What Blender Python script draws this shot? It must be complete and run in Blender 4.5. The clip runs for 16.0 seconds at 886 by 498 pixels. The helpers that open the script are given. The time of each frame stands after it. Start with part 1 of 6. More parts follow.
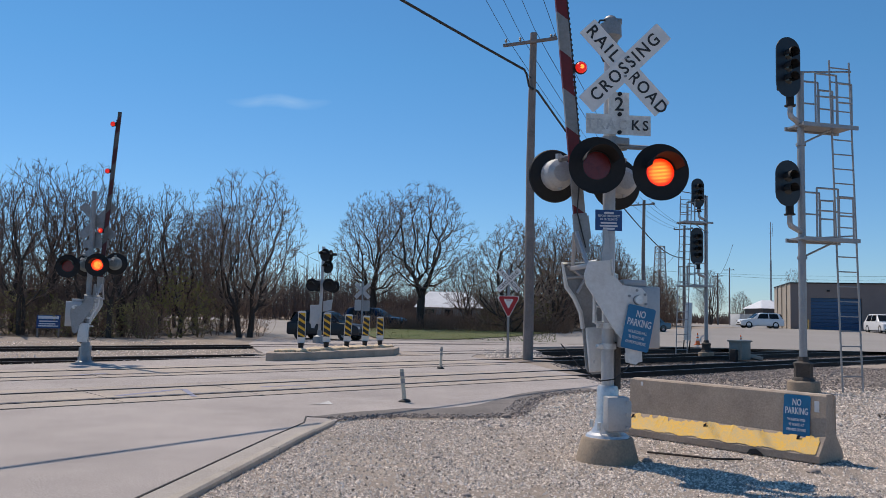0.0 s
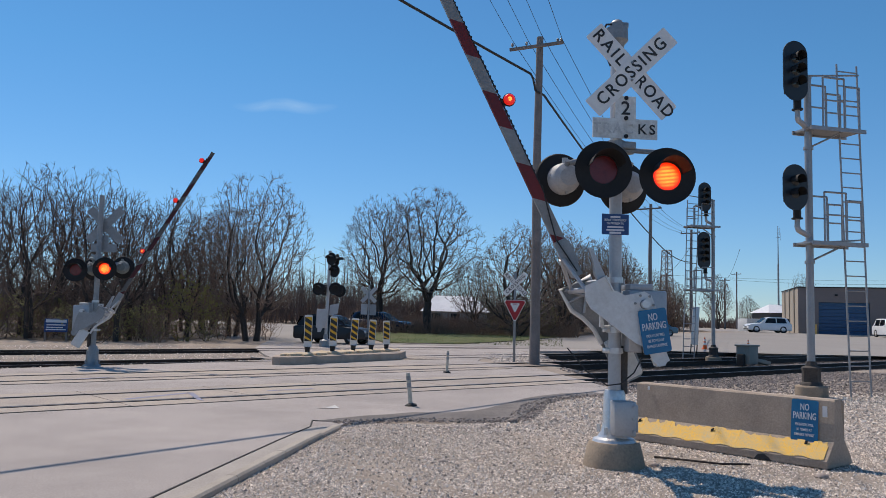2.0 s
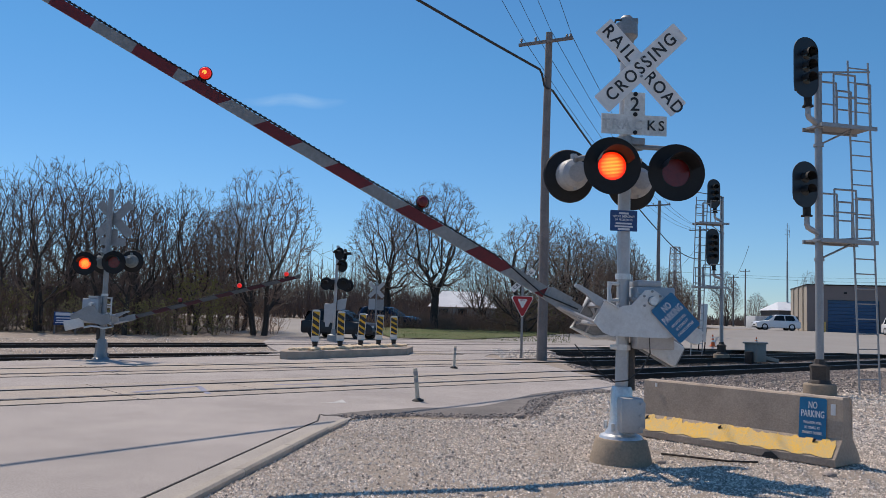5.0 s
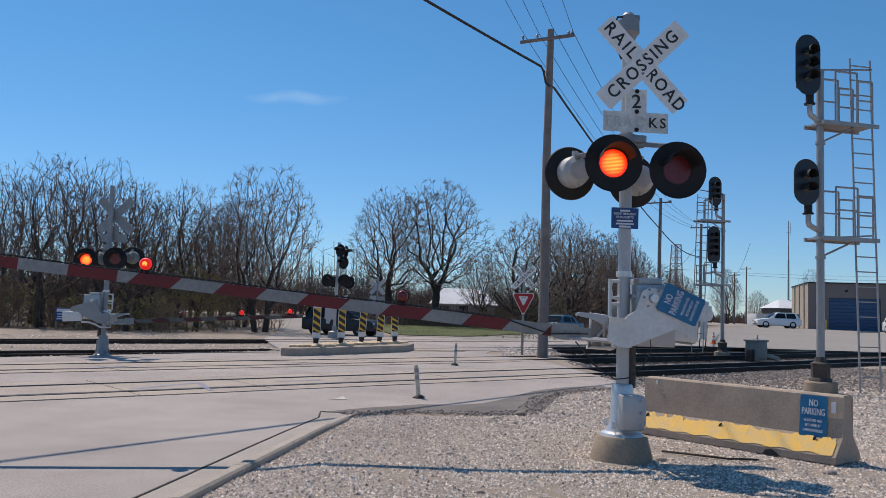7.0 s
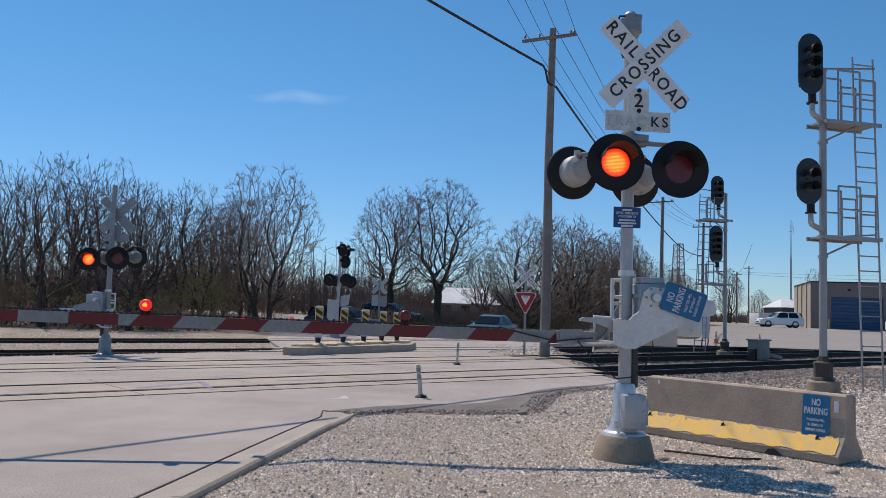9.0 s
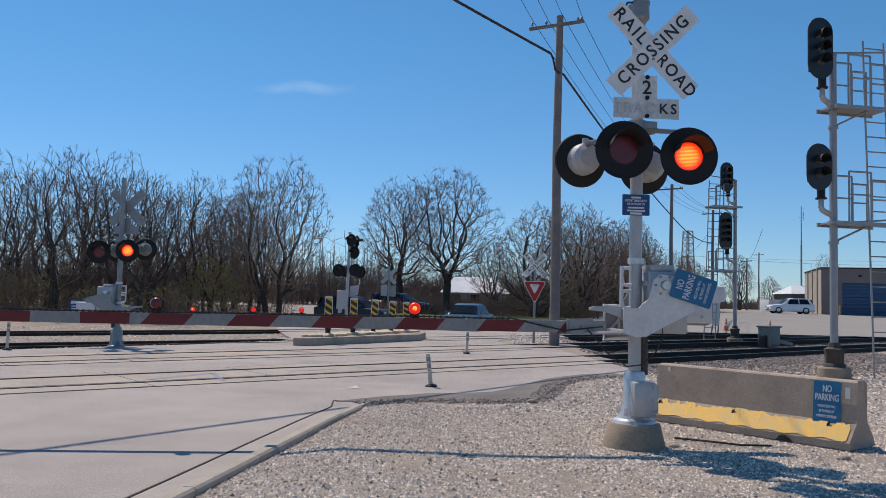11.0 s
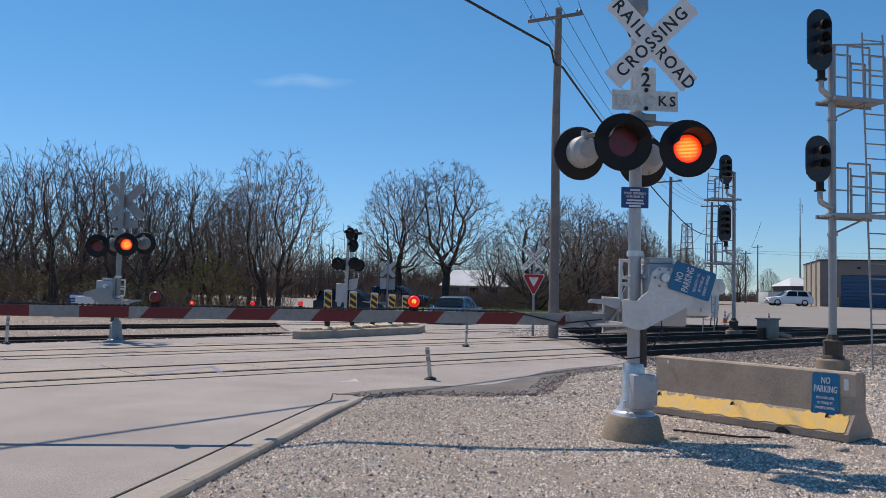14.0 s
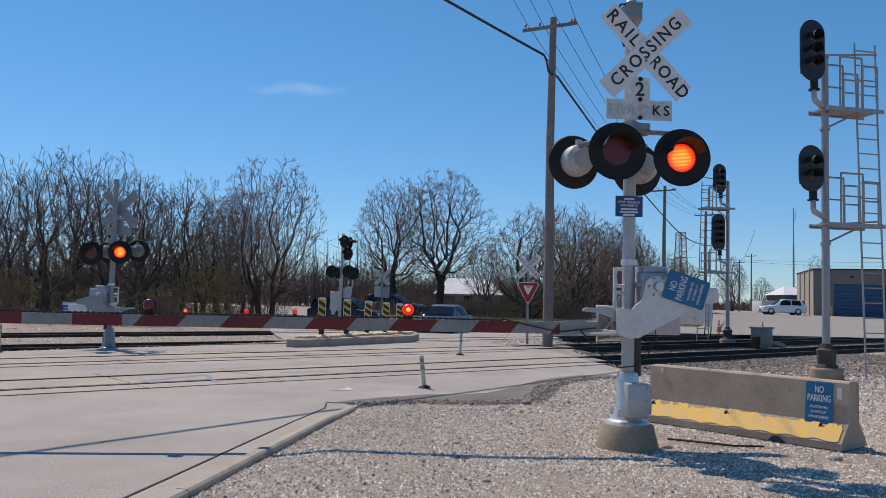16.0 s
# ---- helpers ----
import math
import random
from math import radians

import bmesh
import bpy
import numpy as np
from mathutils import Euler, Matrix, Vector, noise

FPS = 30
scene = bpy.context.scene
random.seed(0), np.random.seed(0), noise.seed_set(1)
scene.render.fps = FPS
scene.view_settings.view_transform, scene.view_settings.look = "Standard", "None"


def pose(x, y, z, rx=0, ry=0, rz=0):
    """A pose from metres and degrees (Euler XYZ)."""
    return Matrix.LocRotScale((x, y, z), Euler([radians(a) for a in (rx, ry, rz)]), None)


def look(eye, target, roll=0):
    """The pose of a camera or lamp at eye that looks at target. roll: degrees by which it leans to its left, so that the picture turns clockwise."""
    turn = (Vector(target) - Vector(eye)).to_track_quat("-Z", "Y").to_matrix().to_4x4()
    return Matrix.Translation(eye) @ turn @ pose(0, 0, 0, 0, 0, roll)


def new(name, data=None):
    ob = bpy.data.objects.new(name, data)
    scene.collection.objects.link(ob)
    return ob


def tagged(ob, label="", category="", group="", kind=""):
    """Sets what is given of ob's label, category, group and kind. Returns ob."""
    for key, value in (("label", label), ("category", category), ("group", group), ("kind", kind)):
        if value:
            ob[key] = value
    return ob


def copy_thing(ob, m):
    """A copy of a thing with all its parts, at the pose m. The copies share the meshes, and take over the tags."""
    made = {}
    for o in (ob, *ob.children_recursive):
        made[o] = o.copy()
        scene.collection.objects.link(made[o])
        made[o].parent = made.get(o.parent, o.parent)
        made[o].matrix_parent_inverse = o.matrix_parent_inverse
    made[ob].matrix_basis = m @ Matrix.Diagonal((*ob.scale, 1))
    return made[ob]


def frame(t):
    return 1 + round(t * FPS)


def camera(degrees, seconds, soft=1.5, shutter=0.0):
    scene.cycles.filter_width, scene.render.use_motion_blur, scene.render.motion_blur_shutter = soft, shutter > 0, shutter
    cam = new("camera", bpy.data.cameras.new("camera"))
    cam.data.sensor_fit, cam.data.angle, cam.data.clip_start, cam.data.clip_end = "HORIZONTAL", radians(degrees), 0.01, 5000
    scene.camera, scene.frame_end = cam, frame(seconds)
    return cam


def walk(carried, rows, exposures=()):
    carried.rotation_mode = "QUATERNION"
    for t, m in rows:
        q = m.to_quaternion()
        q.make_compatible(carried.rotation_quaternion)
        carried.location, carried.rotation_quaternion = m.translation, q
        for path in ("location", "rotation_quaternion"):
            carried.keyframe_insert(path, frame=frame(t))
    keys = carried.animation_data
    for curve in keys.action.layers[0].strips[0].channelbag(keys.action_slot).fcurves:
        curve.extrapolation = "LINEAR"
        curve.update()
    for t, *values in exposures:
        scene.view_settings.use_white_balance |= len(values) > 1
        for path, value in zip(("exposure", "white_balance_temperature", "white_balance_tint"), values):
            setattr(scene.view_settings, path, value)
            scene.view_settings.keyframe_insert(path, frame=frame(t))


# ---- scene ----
cam = camera(57.47, 16.0, soft=0.7)
ROWS = [
    (0, pose(0, 0, 1.5, 94.625, -1.377, -0.571)), (0.5, pose(0, 0, 1.5, 94.720, -1.462, -0.628)),
    (1, pose(0, 0, 1.5, 94.804, -1.399, -0.498)), (1.5, pose(0, 0, 1.5, 95.031, -1.397, -0.259)),
    (2, pose(0, 0, 1.5, 94.902, -1.435, -0.123)), (2.5, pose(0, 0, 1.5, 94.817, -1.520, 0.019)),
    (3, pose(0, 0, 1.5, 94.661, -1.564, 0.026)), (3.5, pose(0, 0, 1.5, 94.617, -1.659, 0.098)),
    (4, pose(0, 0, 1.5, 94.595, -1.704, 0.200)), (6.5, pose(0, 0, 1.5, 94.454, -1.884, 0.557)),
    (7, pose(0, 0, 1.5, 94.357, -1.907, 0.470)), (7.5, pose(0, 0, 1.5, 94.344, -1.904, 0.498)),
    (8, pose(0, 0, 1.5, 94.345, -1.860, 0.480)), (8.5, pose(0, 0, 1.5, 94.335, -1.866, 0.594)),
    (9, pose(0, 0, 1.5, 94.306, -1.900, 0.618)), (11.5, pose(0, 0, 1.5, 93.393, -1.341, 1.343)),
    (12, pose(0, 0, 1.5, 93.323, -1.244, 1.164)), (12.5, pose(0, 0, 1.5, 93.267, -1.148, 1.039)),
    (13, pose(0, 0, 1.5, 93.281, -1.124, 1.298)), (13.5, pose(0, 0, 1.5, 93.261, -1.190, 1.305)),
    (14, pose(0, 0, 1.5, 93.051, -1.257, 1.207)), (14.5, pose(0, 0, 1.5, 93.335, -1.419, 0.982)),
    (15, pose(0, 0, 1.5, 93.531, -1.271, 1.509)), (15.5, pose(0, 0, 1.5, 93.684, -1.491, 0.905)),
    (16, pose(0, 0, 1.5, 93.646, -1.369, 0.808)),
]
walk(cam, ROWS, exposures=((0, 0.0), (16, 0.0)))

# ---- world and sun ----
SUN_EL, SUN_AZ = radians(57.5), math.atan2(-0.64, 0.77)
world = bpy.data.worlds.new("sky")
world.use_nodes = True
scene.world = world
wn = world.node_tree.nodes
sky = wn.new("ShaderNodeTexSky")
sky.sky_type, sky.sun_disc = "NISHITA", False
sky.sun_elevation, sky.sun_rotation = SUN_EL, SUN_AZ % (2 * math.pi)
sky.altitude, sky.air_density, sky.dust_density, sky.ozone_density = 300, 1.0, 0.0, 3.0
wn["Background"].inputs["Strength"].default_value = 0.093
tint = wn.new("ShaderNodeMix")
tint.data_type, tint.blend_type = "RGBA", "MULTIPLY"
tint.inputs[0].default_value = 1.0
up = wn.new("ShaderNodeSeparateXYZ")
world.node_tree.links.new(wn.new("ShaderNodeTexCoord").outputs["Generated"], up.inputs[0])
haze = wn.new("ShaderNodeMapRange")
haze.inputs[1].default_value, haze.inputs[2].default_value = 0.0, 0.30
world.node_tree.links.new(up.outputs[2], haze.inputs[0])
tone = wn.new("ShaderNodeMix")
tone.data_type = "RGBA"
tone.inputs[6].default_value, tone.inputs[7].default_value = (0.67, 0.85, 1.13, 1), (0.55, 0.985, 1.195, 1)
world.node_tree.links.new(haze.outputs[0], tone.inputs[0])
world.node_tree.links.new(tone.outputs[2], tint.inputs[7])
world.node_tree.links.new(sky.outputs[0], tint.inputs[6])
world.node_tree.links.new(tint.outputs[2], wn["Background"].inputs["Color"])
sun_data = bpy.data.lights.new("sun", "SUN")
sun_data.energy, sun_data.angle, sun_data.color = 3.95, radians(0.42), (1.0, 0.87, 0.74)
sun = new("sun", sun_data)
sun.matrix_world = look((-20, 24, 50), (-20 + 0.64 * 0.537, 24 - 0.77 * 0.537, 50 - 0.843))


# ---- materials ----
def mat(name, a, b=None, rough=0.8, metal=0.0, s1=2.0, s2=30.0, bump=0.15, island=0.0, dist=0.01, con=0.25, fine=1.0):
    """Two colours mixed by noise at two scales, with fine relief."""
    m = bpy.data.materials.new(name)
    m.use_nodes = True
    nt = m.node_tree
    n, link = nt.nodes, nt.links.new
    bsdf = n["Principled BSDF"]
    b = b or tuple(c * 0.75 for c in a)
    co = n.new("ShaderNodeTexCoord").outputs["Object"]
    t1, t2 = n.new("ShaderNodeTexNoise"), n.new("ShaderNodeTexNoise")
    for t, s in ((t1, s1), (t2, s2)):
        t.inputs["Scale"].default_value = s
        t.inputs["Detail"].default_value = 6
        t.inputs["Roughness"].default_value = 0.65
        link(co, t.inputs["Vector"])
    add = n.new("ShaderNodeMath")
    add.operation = "ADD"
    link(t1.outputs[0], add.inputs[0])
    grain = n.new("ShaderNodeMath")
    grain.operation = "MULTIPLY_ADD"
    grain.inputs[1].default_value, grain.inputs[2].default_value = fine, 0.5 - 0.5 * fine
    link(t2.outputs[0], grain.inputs[0])
    link(grain.outputs[0], add.inputs[1])
    ramp = n.new("ShaderNodeMapRange")
    ramp.inputs[1].default_value, ramp.inputs[2].default_value = 1 - con, 1 + con
    link(add.outputs[0], ramp.inputs[0])
    mix = n.new("ShaderNodeMix")
    mix.data_type = "RGBA"
    mix.inputs[6].default_value, mix.inputs[7].default_value = (*a, 1), (*b, 1)
    link(ramp.outputs[0], mix.inputs[0])
    col = mix.outputs[2]
    if island:
        geo = n.new("ShaderNodeNewGeometry")
        mr = n.new("ShaderNodeMapRange")
        mr.inputs[3].default_value, mr.inputs[4].default_value = 1 - island, 1 + island
        link(geo.outputs["Random Per Island"], mr.inputs[0])
        vm = n.new("ShaderNodeVectorMath")
        vm.operation = "SCALE"
        link(col, vm.inputs[0])
        link(mr.outputs[0], vm.inputs["Scale"])
        col = vm.outputs[0]
    link(col, bsdf.inputs["Base Color"])
    bsdf.inputs["Roughness"].default_value = rough
    bsdf.inputs["Metallic"].default_value = metal
    if bump:
        bp = n.new("ShaderNodeBump")
        bp.inputs["Strength"].default_value, bp.inputs["Distance"].default_value = bump, dist
        link(t2.outputs[0], bp.inputs["Height"])
        link(bp.outputs[0], bsdf.inputs["Normal"])
    return m


def glow(name, base, light, strength, rows=0.0):
    """A lens of small light points: emission in rows of bright dots, redder to the rim."""
    m = mat(name, base, rough=0.3, bump=0)
    nt = m.node_tree
    n, link = nt.nodes, nt.links.new
    bsdf = n["Principled BSDF"]
    if rows:
        co = n.new("ShaderNodeTexCoord").outputs["Object"]
        br = n.new("ShaderNodeTexBrick")
        br.inputs["Color1"].default_value = br.inputs["Color2"].default_value = (*light, 1)
        br.inputs["Mortar"].default_value = (0.8, 0.015, 0.0, 1)
        br.inputs["Scale"].default_value = rows
        br.inputs["Mortar Size"].default_value = 0.075
        br.inputs["Mortar Smooth"].default_value = 0.6
        br.inputs["Brick Width"].default_value, br.inputs["Row Height"].default_value = 0.4, 0.22
        rot = n.new("ShaderNodeMapping")
        rot.inputs["Rotation"].default_value = (radians(-90), 0, 0)
        link(co, rot.inputs["Vector"])
        link(rot.outputs[0], br.inputs["Vector"])
        ln = n.new("ShaderNodeVectorMath")
        ln.operation = "LENGTH"
        link(co, ln.inputs[0])
        mr = n.new("ShaderNodeMapRange")
        mr.inputs[1].default_value, mr.inputs[2].default_value = 0.07, 0.135
        link(ln.outputs["Value"], mr.inputs[0])
        mx = n.new("ShaderNodeMix")
        mx.data_type = "RGBA"
        mx.inputs[7].default_value = (0.55, 0.012, 0.0, 1)
        link(mr.outputs[0], mx.inputs[0])
        link(br.outputs["Color"], mx.inputs[6])
        link(mx.outputs[2], bsdf.inputs["Emission Color"])
    else:
        bsdf.inputs["Emission Color"].default_value = (*light, 1)
    bsdf.inputs["Emission Strength"].default_value = strength
    return m


M = {}
M["gravel"] = mat("gravel_ground", (0.40, 0.332, 0.272), (0.21, 0.172, 0.138), 0.95, s1=0.7, s2=95, bump=0.8, dist=0.014)
M["stone"] = mat("gravel_stone", (0.76, 0.66, 0.57), (0.50, 0.425, 0.355), 0.9, s1=9, s2=60, bump=0.3, island=0.55)
M["ballast"] = mat("dark_ballast", (0.075, 0.065, 0.058), (0.035, 0.03, 0.027), 0.95, s1=0.8, s2=26, bump=1.0, dist=0.04)
M["ballast_stone"] = mat("ballast_stone", (0.34, 0.285, 0.25), (0.17, 0.143, 0.125), 0.9, s1=5, s2=30, bump=0.3, island=0.45)
M["road"] = mat("worn_asphalt", (0.445, 0.395, 0.365), (0.25, 0.222, 0.205), 0.9, s1=0.45, s2=62, bump=0.35, dist=0.008, con=0.26, fine=2.4)
M["panel"] = mat("crossing_concrete", (0.47, 0.395, 0.315), (0.28, 0.245, 0.225), 0.9, s1=0.4, s2=60, bump=0.5, dist=0.006, con=0.2, fine=1.6)
M["apron"] = mat("dark_asphalt_patch", (0.23, 0.203, 0.185), (0.10, 0.09, 0.083), 0.95, s1=1.1, s2=45, bump=0.6, dist=0.01)
M["lot"] = mat("parking_asphalt", (0.32, 0.295, 0.27), (0.25, 0.23, 0.21), 0.9, s1=0.08, s2=10, bump=0.2)
M["seam"] = mat("tar_seam", (0.05, 0.047, 0.044), (0.03, 0.03, 0.03), 0.9, bump=0)
M["kerb"] = mat("kerb_concrete", (0.45, 0.40, 0.34), (0.30, 0.262, 0.22), 0.9, s1=1.5, s2=50, bump=0.35)
M["gutter"] = mat("gutter_concrete", (0.42, 0.375, 0.335), (0.31, 0.28, 0.25), 0.9, s1=0.9, s2=80, bump=0.45, fine=1.8)
M["rail"] = mat("rail_steel", (0.045, 0.034, 0.028), (0.022, 0.017, 0.015), 0.7, 0.3, s1=4, s2=60)
M["rail_top"] = mat("rail_head", (0.16, 0.14, 0.13), (0.10, 0.09, 0.085), 0.4, 0.7, s1=2, s2=80, bump=0.05)
M["tie"] = mat("creosote_tie", (0.05, 0.042, 0.036), (0.028, 0.024, 0.02), 0.95, s1=2, s2=25)
M["grass"] = mat("spring_grass", (0.06, 0.10, 0.02), (0.13, 0.125, 0.05), 0.95, s1=0.35, s2=9, bump=0.9, dist=0.08)
M["litter"] = mat("leaf_litter", (0.15, 0.118, 0.088), (0.085, 0.068, 0.05), 0.95, s1=0.5, s2=9, bump=0.9, dist=0.08)
M["ironbase"] = mat("rusty_iron", (0.095, 0.082, 0.072), (0.055, 0.047, 0.042), 0.8, 0.2, s1=5, s2=40, bump=0.2)
M["silver"] = mat("aluminium_paint", (0.46, 0.46, 0.47), (0.38, 0.38, 0.39), 0.45, 0.35, s1=3, s2=35, bump=0.05)
M["castbase"] = mat("cast_aluminium", (0.68, 0.685, 0.69), (0.50, 0.505, 0.51), 0.36, 0.5, s1=6, s2=40, bump=0.08)
M["white"] = mat("white_paint", (0.72, 0.72, 0.71), (0.58, 0.57, 0.55), 0.5, s1=3, s2=25, bump=0.05)
M["signwhite"] = mat("sign_white", (0.84, 0.82, 0.80), (0.74, 0.72, 0.70), 0.45, s1=4, s2=25, bump=0.02)
M["weathered"] = mat("weathered_sign", (0.80, 0.79, 0.76), (0.55, 0.53, 0.49), 0.6, s1=7, s2=30, bump=0.03)
M["black"] = mat("black_paint", (0.008, 0.008, 0.009), (0.013, 0.013, 0.014), 0.75, s1=4, s2=30, bump=0.05)
M["blackink"] = mat("black_letters", (0.02, 0.02, 0.022), (0.035, 0.035, 0.036), 0.6, bump=0)
M["faded"] = mat("faded_letters", (0.42, 0.41, 0.40), (0.66, 0.65, 0.63), 0.6, s1=14, s2=60, bump=0)
M["grey"] = mat("grey_housing", (0.47, 0.47, 0.475), (0.37, 0.375, 0.38), 0.5, 0.2, s1=5, s2=40, bump=0.05)
M["greydark"] = mat("galvanised_dull", (0.33, 0.34, 0.35), (0.24, 0.245, 0.25), 0.55, 0.5, s1=4, s2=40, bump=0.06)
M["concrete"] = mat("foundation_concrete", (0.37, 0.29, 0.21), (0.24, 0.19, 0.14), 0.92, s1=2.5, s2=40, bump=0.3)
M["barrier"] = mat("barrier_concrete", (0.47, 0.375, 0.295), (0.30, 0.24, 0.19), 0.92, s1=2.2, s2=45, bump=0.35)
M["yellow"] = mat("worn_yellow_paint", (0.86, 0.50, 0.07), (0.62, 0.46, 0.23), 0.8, s1=7, s2=40, bump=0.25, con=0.2)
M["yellowsign"] = mat("yellow_reflective", (0.78, 0.44, 0.02), (0.66, 0.37, 0.02), 0.5, s1=4, s2=30, bump=0.0)
M["signblue"] = mat("blue_sign", (0.008, 0.155, 0.33), (0.008, 0.13, 0.28), 0.4, s1=4, s2=30, bump=0.0)
M["signnavy"] = mat("navy_sign", (0.012, 0.06, 0.21), (0.012, 0.05, 0.18), 0.4, s1=4, s2=30, bump=0.0)
M["ink"] = mat("sign_lettering", (0.7, 0.72, 0.75), (0.6, 0.62, 0.66), 0.5, bump=0)
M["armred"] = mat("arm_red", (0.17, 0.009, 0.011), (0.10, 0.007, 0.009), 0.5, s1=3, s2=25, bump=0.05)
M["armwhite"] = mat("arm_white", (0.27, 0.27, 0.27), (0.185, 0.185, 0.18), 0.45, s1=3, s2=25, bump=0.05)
# far arm: darker copies of both paints, its shade put into the colour
M["armred_shaded"] = mat("shaded_arm_red", (0.085, 0.012, 0.014), (0.05, 0.01, 0.011), 0.6, s1=3, s2=25, bump=0.05)
M["armwhite_shaded"] = mat("shaded_arm_white", (0.12, 0.116, 0.112), (0.08, 0.076, 0.073), 0.6, s1=3, s2=25, bump=0.05)
M["cobble"] = mat("tan_cobble", (0.72, 0.57, 0.39), (0.52, 0.41, 0.28), 0.9, s1=5, s2=40, bump=0.3)
M["yieldred"] = mat("yield_red", (0.42, 0.015, 0.02), (0.34, 0.012, 0.02), 0.4, bump=0)
M["dirtypost"] = mat("dirty_plastic", (0.66, 0.60, 0.49), (0.42, 0.375, 0.30), 0.7, s1=6, s2=40, bump=0.05)
M["signalblack"] = mat("signal_black", (0.011, 0.014, 0.019), (0.016, 0.020, 0.027), 0.42, s1=4, s2=30, bump=0.05)
M["rubber"] = mat("black_rubber", (0.018, 0.017, 0.017), (0.03, 0.028, 0.027), 0.8, s1=5, s2=40)
M["wood"] = mat("weathered_pole", (0.27, 0.235, 0.22), (0.15, 0.13, 0.12), 0.95, s1=1.5, s2=25, bump=0.5)
M["bark"] = mat("grey_bark", (0.082, 0.065, 0.054), (0.045, 0.036, 0.03), 0.95, s1=0.8, s2=9, bump=0.4)
M["twig"] = mat("bare_twigs", (0.25, 0.18, 0.14), (0.15, 0.107, 0.085), 0.95, s1=0.4, s2=5, bump=0)
M["twigdark"] = mat("dark_twigs", (0.175, 0.122, 0.097), (0.097, 0.067, 0.054), 0.95, s1=0.4, s2=5, bump=0)
M["brush"] = mat("dry_brush", (0.27, 0.175, 0.12), (0.15, 0.097, 0.07), 0.95, s1=0.4, s2=5, bump=0)
M["bud"] = mat("spring_buds", (0.26, 0.24, 0.08), (0.17, 0.15, 0.06), 0.9, s1=1, s2=9, bump=0)
M["redbud"] = mat("red_buds", (0.24, 0.12, 0.085), (0.16, 0.085, 0.06), 0.9, s1=1, s2=9, bump=0)
M["redlens_off"] = mat("unlit_red_lens", (0.15, 0.012, 0.012), (0.10, 0.008, 0.01), 0.25, s1=20, s2=60, bump=0.1)
M["redlens_on"] = glow("lit_led_lens", (0.3, 0.02, 0.01), (1.0, 0.47, 0.06), 2.1, rows=15.0)
M["redlamp_on"] = glow("lit_arm_lamp", (0.3, 0.01, 0.01), (1.0, 0.022, 0.012), 0.6)
M["lampcore"] = glow("arm_lamp_core", (0.4, 0.1, 0.02), (1.0, 0.36, 0.05), 1.5)
M["sigglass"] = mat("dark_signal_lens", (0.03, 0.035, 0.035), (0.015, 0.018, 0.018), 0.12, bump=0)
M["wire"] = mat("wire_black", (0.02, 0.02, 0.022), (0.03, 0.03, 0.03), 0.6, bump=0)
# lit and shaded copies of one tan wall: light put into the colour
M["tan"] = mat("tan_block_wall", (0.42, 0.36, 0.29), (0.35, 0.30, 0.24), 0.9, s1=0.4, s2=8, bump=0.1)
M["tan_shaded"] = mat("shaded_tan_wall", (0.235, 0.195, 0.18), (0.195, 0.16, 0.15), 0.9, s1=0.4, s2=8, bump=0.1)
M["doorblue"] = mat("blue_roller_door", (0.022, 0.085, 0.185), (0.018, 0.07, 0.155), 0.5, s1=0.5, s2=8, bump=0.05)
M["roofwhite"] = mat("white_metal_roof", (0.8, 0.8, 0.8), (0.62, 0.63, 0.64), 0.4, s1=0.4, s2=4, bump=0.05)
M["siding"] = mat("grey_siding", (0.30, 0.30, 0.29), (0.24, 0.24, 0.23), 0.8, s1=0.4, s2=8)
M["darkwall"] = mat("dark_shed_wall", (0.085, 0.075, 0.07), (0.06, 0.053, 0.05), 0.8, s1=0.4, s2=8)
M["carblue"] = mat("light_blue_car_paint", (0.10, 0.17, 0.215), (0.088, 0.15, 0.19), 0.25, 0.3, bump=0)
M["cardark"] = mat("black_car_paint", (0.010, 0.011, 0.015), (0.013, 0.014, 0.019), 0.35, 0.0, bump=0)
M["carnavy"] = mat("navy_car_paint", (0.012, 0.03, 0.075), (0.012, 0.027, 0.06), 0.25, 0.3, bump=0)
M["carwhite"] = mat("white_car_paint", (0.78, 0.79, 0.8), (0.72, 0.73, 0.74), 0.25, bump=0)
M["carglass"] = mat("dark_car_glass", (0.02, 0.025, 0.03), (0.025, 0.03, 0.035), 0.06, bump=0)
M["lampglass"] = mat("headlamp_glass", (0.6, 0.62, 0.64), (0.5, 0.52, 0.54), 0.1, 0.3, bump=0)
M["chrome"] = mat("wheel_alloy", (0.5, 0.5, 0.52), (0.4, 0.4, 0.42), 0.3, 0.9, bump=0)
M["orange"] = mat("cone_orange", (0.75, 0.16, 0.03), (0.65, 0.13, 0.03), 0.6, bump=0)
M["utility"] = mat("utility_grey_green", (0.20, 0.225, 0.215), (0.15, 0.17, 0.165), 0.6, s1=2, s2=20, bump=0.05)
M["signalsteel"] = mat("signal_steel", (0.36, 0.365, 0.375), (0.28, 0.285, 0.295), 0.5, 0.4, s1=3, s2=35, bump=0.05)
M["roadpaint"] = mat("worn_road_paint", (0.62, 0.62, 0.6), (0.42, 0.4, 0.38), 0.8, s1=6, s2=60, bump=0)
M["bluepaint"] = mat("worn_blue_marking", (0.20, 0.22, 0.34), (0.30, 0.29, 0.33), 0.85, s1=6, s2=60, bump=0)
M["puddle"] = mat("puddle_water", (0.10, 0.12, 0.13), (0.08, 0.09, 0.1), 0.03, bump=0)


